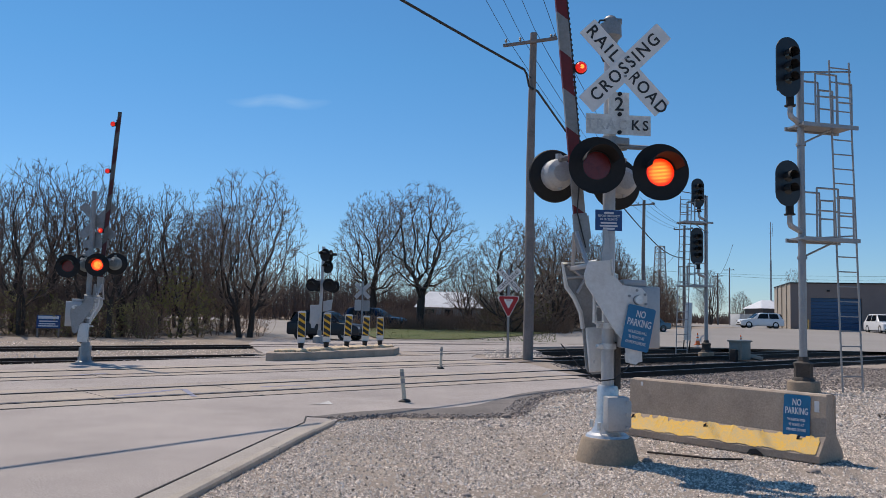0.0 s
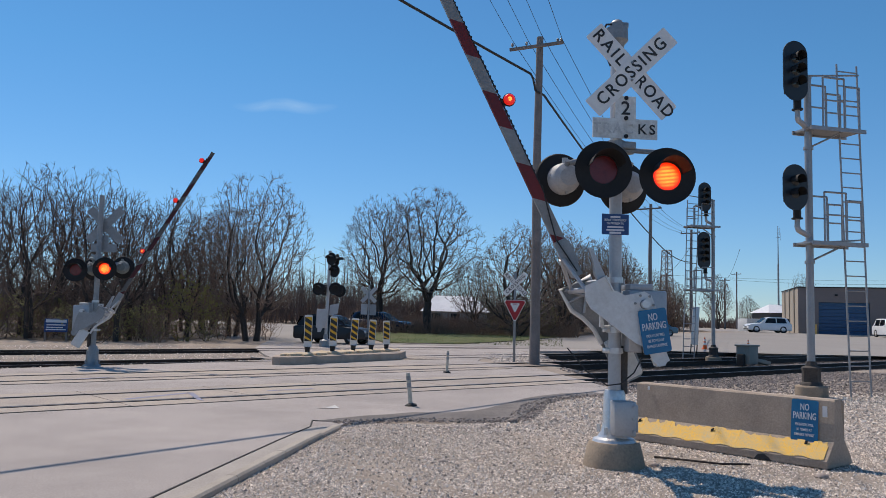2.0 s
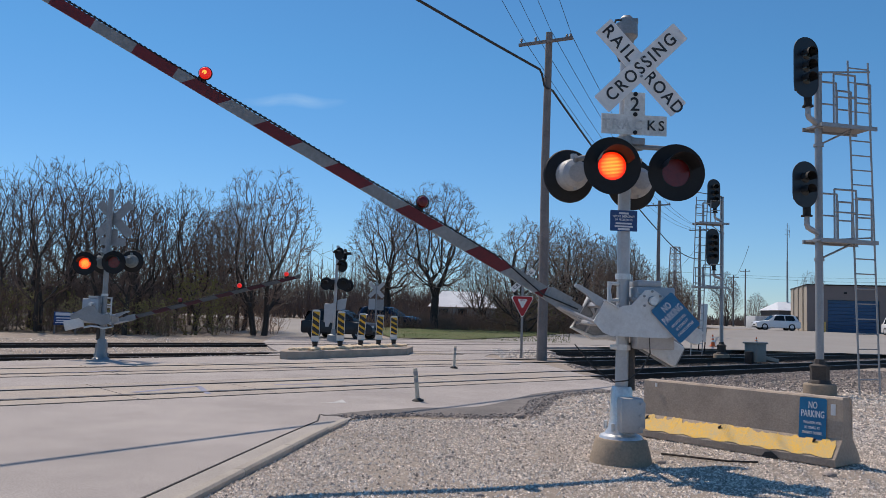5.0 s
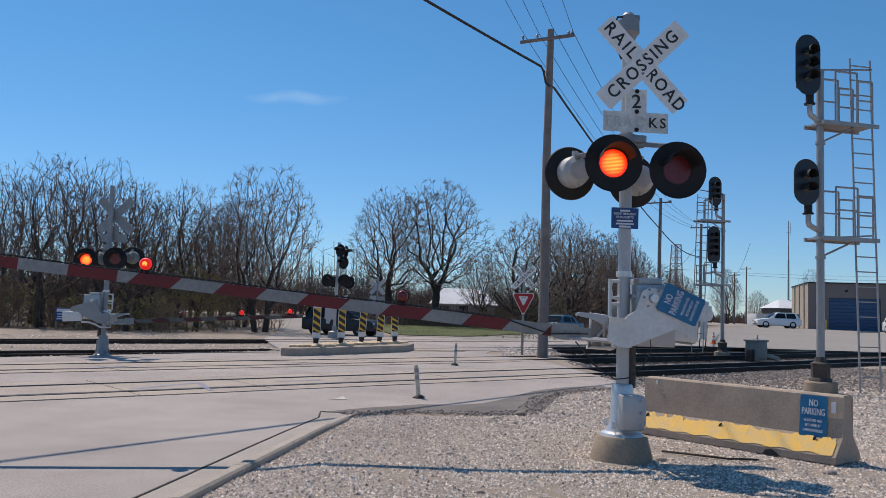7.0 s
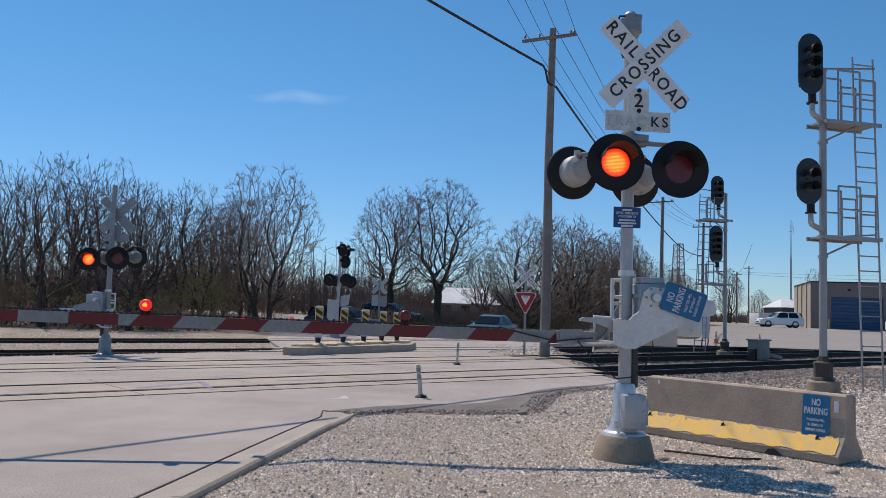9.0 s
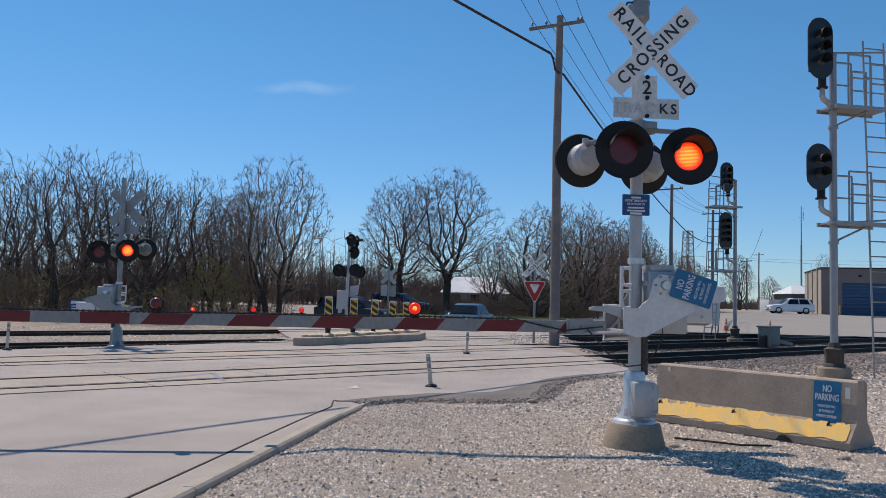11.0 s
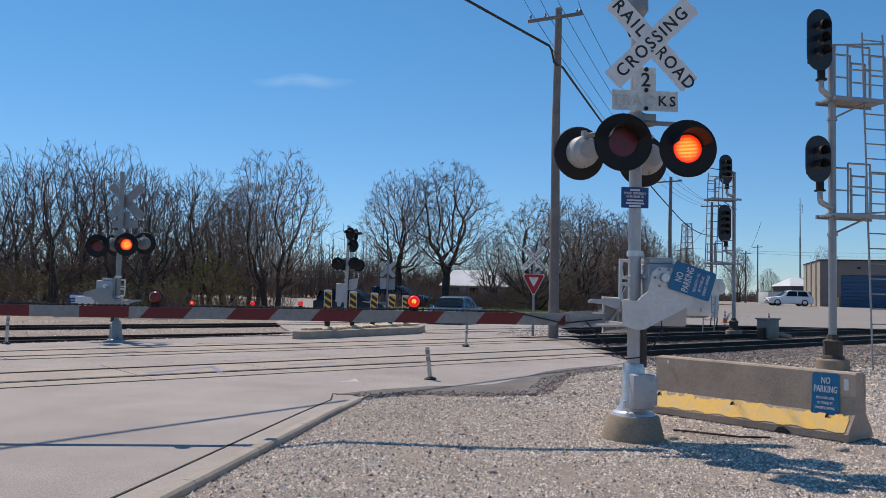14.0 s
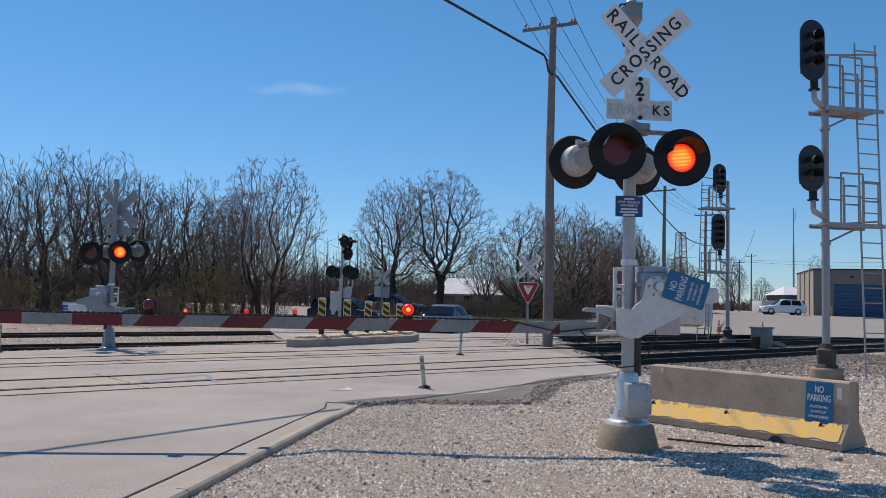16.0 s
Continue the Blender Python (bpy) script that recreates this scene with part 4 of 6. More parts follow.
    for lx, side in lamps:
        bm = B()
        zz = -0.46 + half(lx)
        box(bm, (-lx, 0.02, zz + 0.02), (0.10, 0.05, 0.04), None, 0.008)
        lathe(bm, [(0.064, -0.012), (0.072, -0.012), (0.072, 0.012), (0.064, 0.012)], pose(-lx, 0.0, zz + 0.10, 90), 18)
        part("arm_lamp", bm, M["black"], swing, "black lamp holder on the gate arm")
        bm = B()
        lathe(bm, [(0.064, 0.0), (0.062, 0.03), (0.05, 0.05), (0.024, 0.057), (0.0, 0.058)], pose(0, 0, 0, 90), 18)
        for f in bm.faces:
            f.material_index = 0
        n0 = len(bm.faces)
        lathe(bm, [(0.064, 0.0), (0.062, 0.03), (0.05, 0.05), (0.0, 0.058)], pose(0, 0, 0, -90), 18)
        bm.faces.ensure_lookup_table()
        for f in bm.faces[n0:]:
            f.material_index = 1
        for f in bm.faces:      # hot spot in the middle of the lit side
            c = f.calc_center_median()
            if f.material_index == 0 and math.hypot(c.x - 0.006, (c.z - 0.004) * 1.6) < 0.026:
                f.material_index = 2
        on = M["redlamp_on"]
        lens = part("lamp_lens", bm, [on, on if side == "on" else M["redlens_off"], M["lampcore"]], swing, "round red arm lamp lens")
        lens.matrix_basis = pose(-lx, 0, zz + 0.10)
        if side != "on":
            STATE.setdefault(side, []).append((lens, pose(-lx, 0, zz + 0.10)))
    # slack cable from the arm to the mast's foot
    bm = B()
    pipe(bm, [(0.2, -0.24, 1.72), (0.2, -0.26, 1.45), (0.22, -0.25, 1.15), (0.14, -0.22, 0.98), (0.0, -0.2, 0.86), (-0.14, -0.18, 0.84), (-0.35, -0.16, 0.98), (-0.55, -0.1, 1.22)], 0.008, 6)
    part("cable", bm, M["wire"], g, "slack black cable")
    return g, swing


gate_a, swing_a = crossing_gate(pose(1.88, 8.78, 0, 0, 0, 6), "silver mast with white crossbuck, red flashers and striped gate arm", 0.0, 8.3, ((2.60, "R"), (5.25, "L"), (8.15, "on")), ("L", "R"), True)
gate_b, swing_b = crossing_gate(pose(-9.28, 21.75, -0.24, 0, 0, 184), "silver gate mast seen from behind with crossbuck and striped arm", -0.27, 5.5, ((2.22, "L"), (3.85, "on"), (5.15, "on")), ("R", "L"), False, False, -1.0)


# ---- concrete barrier ----
def barrier():
    a, b = Vector((2.70, 10.94, 0)), Vector((4.40, 8.94, 0))
    d = (b - a).normalized()
    ang = math.degrees(math.atan2(d.y, d.x))
    L = (b - a).length
    t = thing("concrete_barrier", pose(*((a + b) / 2), 0, 0, ang), "tan concrete traffic barrier with worn yellow base stripe", "barrier")
    prof = [(-0.30, 0.0), (-0.30, 0.075), (-0.13, 0.27), (-0.085, 0.70), (-0.065, 0.72), (0.065, 0.72), (0.085, 0.70), (0.13, 0.27), (0.30, 0.075), (0.30, 0.0)]
    bm = B()
    N = 40
    rr = random.Random(8)
    rings = []
    for i in range(N + 1):
        x = -L / 2 + L * i / N
        ring = []
        for y, z in prof:
            xx = x
            if i in (0, N):
                xx += rr.uniform(-0.035, 0.02) * (1 if i else -1)
            if i == N and z > 0.6:
                xx -= 0.03
            ring.append(bm.verts.new((xx, y, z + (rr.uniform(-0.004, 0.002) if z > 0.71 else 0))))
        rings.append(ring)
    for p, q in zip(rings, rings[1:]):
        for i in range(len(prof)):
            j = (i + 1) % len(prof)
            bm.faces.new((p[i], p[j], q[j], q[i]))
    bm.faces.new(rings[0])
    bm.faces.new(rings[-1][::-1])
    body = part("body", bm, M["barrier"], t, smooth=0)
    # yellow stripe with a ragged upper edge on the sloping foot
    bm = B()
    top, low = [], []
    rr = random.Random(3)
    M1 = 240
    h, notch = 0.24, 0.0
    for i in range(M1 + 1):
        x = -L / 2 + 0.03 + (L - 0.1) * i / M1
        h += rr.uniform(-0.010, 0.010)
        h = min(0.275, max(0.215, h))
        if rr.random() < 0.05:      # flaked notches a few centimetres long
            notch = rr.uniform(0.01, 0.045)
        elif rr.random() < 0.22:
            notch = 0.0
        hh = h - notch
        l = 0.088 + 0.008 * math.sin(i * 0.21) + rr.uniform(-0.004, 0.004)
        def y_at(z):
            return -0.30 + (z - 0.075) * (0.17 / 0.195) if z < 0.27 else -0.13 + (z - 0.27) * (0.045 / 0.43)
        top.append(bm.verts.new((x, y_at(hh) - 0.007, hh + 0.004)))
        low.append(bm.verts.new((x, y_at(l) - 0.007, l + 0.004)))
    for i in range(M1):
        bm.faces.new((low[i], low[i + 1], top[i + 1], top[i]))
    part("stripe", bm, M["yellow"], t, "worn yellow stripe", smooth=0)
    # dark plates stand in for the hollows, their shade put into the colour
    for x in (-1.2, -0.15, 1.0):
        part("bolt_hole", plate(B(), [(x - 0.02, 0.20), (x + 0.012, 0.225), (x + 0.02, 0.26), (x - 0.01, 0.245)], -0.17, -0.190), M["seam"], t, smooth=0)
    part("lifting_slot", plate(B(), [(0.46, 0.0), (0.50, 0.05), (0.57, 0.065), (0.63, 0.03), (0.66, 0.0)], -0.30, -0.312), M["seam"], t, smooth=0)
    s = no_parking(t, pose(L / 2 - 0.35, -0.130, 0.465) @ pose(0, 0, 0, -5))
    for x, y, z, w, h in ((L / 2 - 0.13, -0.114, 0.585, 0.05, 0.12), (-L / 2 + 0.2, -0.107, 0.655, 0.03, 0.05)):
        part("reflector", box(B(), (0, 0, 0), (w, 0.01, h), pose(x, y, z)), M["signwhite"], t, smooth=0)
    return t


barrier()


# ---- signal masts with platforms and ladders ----
def signal_head(parent, x, y, z, lights, h):
    bm = B()
    pts = []
    for cz, a0 in ((h / 2 - 0.3, 0), (-h / 2 + 0.3, 180)):
        for i in range(13):
            a = radians(a0 + 15 * i)
            pts.append((0.31 * math.cos(a), cz + 0.31 * math.sin(a)))
    plate(bm, pts, -0.012, 0.012, pose(x, y, z))
    head = part("signal_head", bm, M["signalblack"], parent, "black signal head with hooded lenses", smooth=30)
    bm = B()
    box(bm, (x, y + 0.13, z), (0.26, 0.24, h - 0.36), None, 0.03)
    part("case", bm, M["black"], head)
    for i in range(lights):
        zz = z + (lights - 1) * 0.14 - i * 0.28
        q = pose(x, y, zz, 90)
        bm = B()
        lathe(bm, [(0.118, -0.0), (0.122, 0.24), (0.117, 0.24), (0.112, 0.0)], q, 16, (radians(-20), radians(200)))
        part("hood", bm, M["black"], head)
        bm = B()
        lathe(bm, [(0.11, 0.012), (0.07, 0.03), (0.0, 0.036)], q, 16)
        part("lens", bm, M["sigglass"], head)
    bm = B()
    zb = z - h / 2
    pipe(bm, [(x + 0.12, y + 0.1, zb - 0.1), (x + 0.12, y + 0.1, zb - 0.36), (x + 0.15, y + 0.1, zb - 0.43), (x + 0.22, y + 0.11, zb - 0.46), (-0.04, -0.02, zb - 0.52)], 0.062, 10)
    part("arm", bm, M["silver"], head, "galvanised elbow pipe")
    part("neck", tube(tube(B(), (x + 0.12, y + 0.1, zb + 0.06), (x + 0.12, y + 0.1, zb - 0.16), 0.085, n=12), (x + 0.12, y + 0.1, zb - 0.16), (x + 0.12, y + 0.1, zb - 0.19), 0.12, n=12), M["black"], head)


def signal_mast(m, label, top, heads, platforms, side, ladder_top):
    s = thing("railway_signal", m, label, "railway signal", "railway signals")
    bm = B()
    lathe(bm, [(0, -0.2), (0.35, -0.2), (0.34, 0.22), (0.32, 0.25), (0, 0.25)], None, 20)
    part("foundation", bm, M["concrete"], s, smooth=25)
    bm = B()
    lathe(bm, [(0, 0.25), (0.24, 0.25), (0.22, 0.31), (0.195, 0.33), (0.195, 0.56), (0.215, 0.60), (0.21, 0.64), (0.13, 0.68), (0.11, 0.78), (0, 0.78)], pose(0, 0, 0, 0, 0, 45), 8)
    part("base_box", bm, M["ironbase"], s, "weathered mast base box")
    bm = B()
    tube(bm, (0, 0, 0.55), (0, 0, top), 0.085, 0.078, 18)
    lathe(bm, [(0.08, top), (0.09, top), (0.09, top + 0.03), (0, top + 0.04)], None, 14)
    part("mast", bm, M["signalsteel"], s, "silver steel signal mast")
    for x, z, n, h in heads:
        signal_head(s, x, -0.28, z, n, h)
    for z, rail_h, wx in platforms:
        bm = B()
        box(bm, (side * 0.55, 0.0, z), (1.35, 0.62, 0.04))
        box(bm, (side * 0.55, -0.31, z - 0.02), (1.45, 0.04, 0.09))
        box(bm, (side * 0.55, 0.31, z - 0.02), (1.45, 0.04, 0.09))
        tube(bm, (0.0, 0, z - 0.42), (side * 0.75, -0.2, z - 0.03), 0.024, n=6)
        lathe(bm, [(0.085, z - 0.46), (0.11, z - 0.46), (0.11, z - 0.40), (0.085, z - 0.40)], None, 14)
        lathe(bm, [(0.085, z - 0.04), (0.13, z - 0.04), (0.13, z + 0.04), (0.085, z + 0.04)], None, 14)
        plat = part("platform", bm, M["signalsteel"], s, "galvanised maintenance platform")
        for y in (-0.3, 0.3):
            for x0, x1, zt in ((0.16, 0.72, 1.0), (0.74, 1.12, 0.85)):
                for x in (x0, x1):
                    bm = tube(B(), (side * x, y, z), (side * x, y, z + rail_h * zt), 0.023, n=6)
                    part("railing_post", bm, M["signalsteel"], plat)
                for k, rr in ((1.0, 0.023), (0.55, 0.02)):
                    bm = tube(B(), (side * x0, y, z + rail_h * zt * k), (side * x1, y, z + rail_h * zt * k), rr, n=6)
                    part("guard_rail", bm, M["signalsteel"], plat)
    lad = B()
    x0, x1 = side * 0.74, side * 1.28
    def lean(z):
        return side * 0.24 * (1 - z / 7.0)
    for x in (x0, x1):
        tube(lad, (x + lean(0), -0.05, -0.1), (x, -0.05, ladder_top), 0.022, n=6)
    lad_ob = part("ladder", lad, M["signalsteel"], s, "tall galvanised ladder")
    z = 0.35
    while z < ladder_top - 0.1:
        bm = B()
        tube(bm, (x0 + lean(z), -0.05, z), (x1 + lean(z), -0.05, z), 0.016, n=6)
        part("rung", bm, M["signalsteel"], lad_ob)
        z += 0.335
    for zz in (platforms[0][0] + 1.25, platforms[1][0] + 0.0):
        part("stay", tube(B(), (0, 0, zz), (x1 + 0.05 * side, -0.05, zz + 0.12), 0.022, n=6), M["signalsteel"], s)
    return s


signal_mast(pose(8.18, 17.95, -0.02, 0, 0, 14), "tall silver signal mast with two black heads and ladder", 7.15, ((-0.53, 7.2, 3, 1.34), (-0.57, 4.58, 2, 1.0)), ((5.97, 1.15, 0.7), (3.40, 1.12, 0.7)), 1, 7.55)
signal_mast(pose(12.15, 36.2, -0.15, 0, 0, 12), "silver signal mast with stacked black heads beyond the tracks", 7.25, ((-0.57, 7.35, 3, 1.3), (-0.61, 4.95, 4, 1.65)), ((6.05, 1.0, 0.7), (3.2, 1.0, 0.7)), -1, 7.2)


# ---- bare trees ----
class Wood:
    """Collects tapered twigs as narrow prisms."""
    def __init__(self):
        self.v, self.f = [], []

    def limb(self, pts, r0, r1, n):
        m = len(pts)
        self.run(pts, [r0 + (r1 - r0) * i / (m - 1) for i in range(m)], n)

    def run(self, pts, radii, n):
        k0, m = len(self.v), len(pts)
        for i, p in enumerate(pts):
            d = (pts[min(i + 1, m - 1)] - pts[max(i - 1, 0)]).normalized()
            a = d.orthogonal().normalized()
            b = d.cross(a)
            for j in range(n):
                t = 2 * math.pi * j / n
                self.v.append(p + a * (radii[i] * math.cos(t)) + b * (radii[i] * math.sin(t)))
        for i in range(m - 1):
            for j in range(n):
                q = (j + 1) % n
                self.f.append((k0 + i * n + j, k0 + i * n + q, k0 + (i + 1) * n + q, k0 + (i + 1) * n + j))

    def mesh(self, name):
        me = bpy.data.meshes.new(name)
        me.from_pydata([tuple(p) for p in self.v], [], self.f)
        return me


def ramify(seed, height, width, z0, fork, tips, balance, stems, twigs, tip_r, expo=2.25, droop=0.0, full=0.62, gnarl=0.09, smooth=5):
    """A tree whose tips fill an uneven crown; each tip joins the limb that reaches it by the shortest way from the root."""
    r = np.random.RandomState(seed)
    cap = tips * 9 + 400
    P, path = np.zeros((cap, 3)), np.zeros(cap)
    parent, chains = [-1] * cap, []
    n = 0

    def add(p, par):
        nonlocal n
        P[n] = p
        parent[n] = par
        path[n] = 0.0 if par < 0 else path[par] + np.linalg.norm(P[par] - P[n])
        n += 1
        return n - 1

    for s in range(stems):
        a = 6.283 * (s + r.rand() * 0.6) / stems
        off = np.array([math.cos(a), math.sin(a), 0]) * (0 if stems == 1 else 0.10 + 0.05 * width)
        out = np.array([math.cos(a), math.sin(a), 0]) * (0.03 if stems == 1 else 0.05 * width)
        k, chain, p = -1, [], off + np.array([0, 0, -0.15])
        steps = max(3, int(fork * height / 0.6))
        for i in range(steps + 1):
            k = add(p, k)
            chain.append(k)
            p = p + np.array([0, 0, fork * height / steps]) + out / steps * 1.6 + r.uniform(-1, 1, 3) * np.array([1, 1, 0]) * 0.05
        chains.append(chain)
    ph = r.uniform(0, 6.28, 6)
    pts = []
    while len(pts) < tips:
        t, a, q = r.rand(), r.uniform(0, 6.283), r.rand() ** 0.42
        prof = math.sin(math.pi * min(1.0, t * 0.86 + 0.10)) ** full
        if r.rand() > prof:
            continue
        lump = 0.90 + 0.09 * math.sin(3 * a + 5 * t + ph[0]) + 0.06 * math.sin(5 * a - 9 * t + ph[1]) + 0.05 * math.sin(2 * a + 13 * t + ph[2])
        w = width * prof * lump * q
        z = z0 + (height - z0) * t * (0.93 + 0.07 * math.sin(2 * a + ph[3])) - droop * q * q * height
        pts.append((w * math.cos(a), w * math.sin(a), z))
    pts = np.array(pts)
    crotch = np.array([0, 0, fork * height])
    for p in pts[np.argsort(np.linalg.norm(pts - crotch, axis=1))]:
        d = np.linalg.norm(P[:n] - p, axis=1)
        cost = d + balance * path[:n] + np.where(P[:n, 2] > p[2] + 0.15 + droop * 3, 0.9, 0.0)
        j = int(np.argmin(cost))
        if d[j] < 0.02:
            continue
        steps = int(min(7, max(2, round(d[j] / 0.42))))
        q0 = P[j].copy()
        par_dir = P[j] - P[parent[j]] if parent[j] >= 0 else np.array([0, 0, 1.0])
        par_dir = par_dir / (np.linalg.norm(par_dir) + 1e-6)
        ctrl = q0 + (p - q0) * 0.45 + (par_dir * 0.11 + np.array([0, 0, -0.03])) * d[j]
        k, chain = j, [j]
        for i in range(1, steps + 1):
            t = i / steps
            c = q0 * (1 - t) ** 2 + 2 * ctrl * t * (1 - t) + p * t * t
            if i < steps:
                c = c + r.uniform(-1, 1, 3) * gnarl * d[j] / steps * 1.6
            k = add(c, k)
            chain.append(k)
        chains.append(chain)
    load = np.zeros(n)
    kids = [0] * n
    for i in range(n):
        if parent[i] >= 0:
            kids[parent[i]] += 1
    for i in range(n - 1, -1, -1):
        if not kids[i]:
            load[i] = 1.0
        if parent[i] >= 0:
            load[parent[i]] += load[i]
    rad = tip_r * load ** (1 / expo)
    heavy = [-1] * n
    for i in range(n):
        if parent[i] >= 0 and (heavy[parent[i]] < 0 or load[i] > load[heavy[parent[i]]]):
            heavy[parent[i]] = i
    mid = np.array([i for i in range(n) if parent[i] >= 0 and heavy[i] >= 0])
    up_i, down_i = np.array([parent[i] for i in mid]), np.array([heavy[i] for i in mid])
    for k in range(smooth):     # limbs straighten along their main line
        P[mid] = 0.4 * P[mid] + 0.3 * (P[up_i] + P[down_i])
    low, high = Wood(), Wood()
    for chain in chains:
        rr = [float(rad[i]) for i in chain]
        if len(chain) > 1 and parent[chain[1]] == chain[0] and chain[0] != 0:
            rr[0] = min(rr[0], rr[1] * 1.12)
        v = [Vector(P[i]) for i in chain]
        big = rr[min(1, len(rr) - 1)]
        if chain[0] == 0:
            rr[0] *= 1.25       # root flare
        (low if big > 0.045 else high).run(v, rr, 7 if big > 0.1 else 5 if big > 0.045 else 3)
    ends = [i for i in range(n) if not kids[i]]
    for i in ends:
        p = Vector(P[i])
        d = (p - Vector(P[parent[i]])).normalized()
        for k in range(twigs):
            e = (d * 0.8 + Vector(r.uniform(-1, 1, 3)) * 0.8 + Vector((0, 0, 0.12))).normalized() * r.uniform(0.15, 0.46) * (0.6 + 0.04 * height)
            s = p.lerp(Vector(P[parent[i]]), r.rand() * 0.9)
            high.run([s, s + e], [tip_r * 0.85, tip_r * 0.45], 3)
    return low, high, r


def budding(source, count, r, size, material, parent, label):
    vs, fs = [], []
    for i in range(count):
        p = source.v[r.randint(len(source.v))]
        s = r.uniform(0.6, 1.3) * size
        k = len(vs)
        o = Vector(r.uniform(-1, 1, 3)) * 0.05
        for q in ((s, 0, 0), (-s, s, 0), (0, -s, s), (0, 0, -s)):
            vs.append(tuple(p + o + Vector(q)))
        fs += [(k, k + 1, k + 2), (k, k + 2, k + 3), (k + 1, k + 3, k + 2), (k, k + 3, k + 1)]
    me = bpy.data.meshes.new("buds")
    me.from_pydata(vs, [], fs)
    finish("budding_growth", me, material, parent, label, smooth=0)


def tree_kind(label, twig, shape, buds=0, bud="bud"):
    a, b, r = ramify(*shape)
    t = thing("tree", pose(0, 0, -50), label, "tree", "bare trees")
    finish("trunk", a.mesh("trunk"), M["bark"], t)
    finish("crown", b.mesh("crown"), twig, t, smooth=0)
    if buds:
        budding(b, buds, r, 0.026, M[bud], t, "yellow-green spring buds" if bud == "bud" else "dull red spring buds")
    return t


def shrub_kind(label, twig, shape, buds=0):
    a, b, r = ramify(*shape)
    t = thing("shrub", pose(0, 0, -50), label, "shrub", "bare shrubs")
    k = len(b.v)
    b.v += a.v
    b.f += [tuple(i + k for i in f) for f in a.f]
    finish("bush", b.mesh("bush"), twig, t, smooth=0)
    if buds:
        budding(b, buds, r, 0.034, M["bud"], t, "yellow-green spring buds")
    return t


def planted(kind, x, y, s, turn, sz=None):
    o = copy_thing(kind, pose(x, y, ground_z(x, y) - 0.02, 0, 0, turn))
    o.scale = (s, s, sz or s)
    return o


# seed, height, half width, crown base, fork, tips, balance, stems, twigs, twig radius
tall = [tree_kind("tall bare woodland tree with upright dark limbs", M["twigdark"], (s, h, w, 2.2, f, 430, 0.5, n, 4, 0.0112, 1.95, 0.0, 0.5, 0.05, 5)) for s, h, w, f, n in ((11, 10.2, 2.6, 0.34, 1), (12, 9.8, 2.4, 0.42, 1), (13, 10.6, 3.0, 0.24, 2), (14, 9.4, 2.5, 0.3, 1))]
round_tree = [tree_kind("broad bare tree with a rounded crown of fine twigs", M["twig"], (s, 9.2, w, 1.8, 0.17, 2000, 0.48, 2, 6, 0.0085, 2.05, 0.0, 0.55, 0.03)) for s, w in ((21, 3.5), (22, 3.1))]
forked = [tree_kind("old bare tree with heavy forked limbs", M["twig"], (s, 11.0, w, 3.0, f, 2000, 0.36, 1, 6, 0.0105, 2.02, 0.02, 0.55, 0.05)) for s, w, f in ((31, 3.7, 0.28), (32, 4.0, 0.25))]
sprawl = [tree_kind("sprawling bare tree with low twisted limbs", M["twig"], (s, 8.8, 4.3, 0.5, 0.16, 1800, 0.32, 1, 5, 0.0115, 1.95, 0.06, 0.5, 0.07, 4), 900) for s in (33, 34)]
reddish = tree_kind("bare tree tinged with dull red buds", M["twig"], (35, 8.6, 3.1, 1.8, 0.2, 1300, 0.5, 1, 5, 0.010, 2.05, 0.0, 0.6, 0.04), 2600, "redbud")
shrubs = [shrub_kind("dense leafless brown shrub", M["brush"], (41, 2.6, 1.5, 0.25, 0.1, 165, 0.5, 7, 3, 0.008, 2.6, 0.0, 0.4, 0.15)), shrub_kind("dense leafless grey shrub", M["twigdark"], (42, 3.4, 1.5, 0.3, 0.1, 175, 0.5, 6, 3, 0.008, 2.6, 0.0, 0.4, 0.15)), shrub_kind("shrub with yellow-green spring buds", M["twig"], (43, 3.0, 1.5, 0.3, 0.1, 165, 0.5, 6, 3, 0.008, 2.6, 0.0, 0.4, 0.15), 1400)]

rt = random.Random(77)
# wood beside the street
for k in range(23):
    y = (40.5, 43, 46, 50, 55, 61)[k % 6] + rt.uniform(-1.5, 1.5)
    x = -y * (0.25 + 0.36 * ((k * 0.618) % 1.0))
    if x > -13.5 and y < 58:
        x -= 5.5
    top = 0.93 + 0.13 * min(1.0, max(-0.8, (-x / y - 0.37) / 0.16))
    planted(tall[k % 4], x, y, top * (0.84 + 0.011 * (y - 41)) * rt.uniform(0.9, 1.06), rt.uniform(0, 360))
planted(round_tree[0], -10.4, 44.5, 1.0, 20)
planted(round_tree[1], -12.9, 50.0, 0.88, 120)
planted(reddish, -15.0, 51.0, 0.92, 210)
planted(reddish, -14.4, 46.0, 0.66, 80)
for k in range(48):
    y = 39.5 + rt.random() ** 1.4 * 18
    x = rt.uniform(-0.62, -0.25) * y
    if x > -13.0:
        x = -13.5 - rt.random() * 8
    kind = shrubs[2] if rt.random() < 0.13 else shrubs[k % 2]
    planted(kind, x, y, rt.uniform(0.5, 0.9), rt.uniform(0, 360))
for k in range(44):      # a closed belt of brush along the wood's edge
    y = 38.9 + rt.random() * 3.2
    x = -13.4 - 0.25 * (y - 39) - (k + rt.random()) * 0.37
    planted(shrubs[(0, 1, 0, 1, 0, 2, 1)[k % 7]], x, y, rt.uniform(0.62, 1.0), rt.uniform(0, 360), rt.uniform(0.55, 0.85))
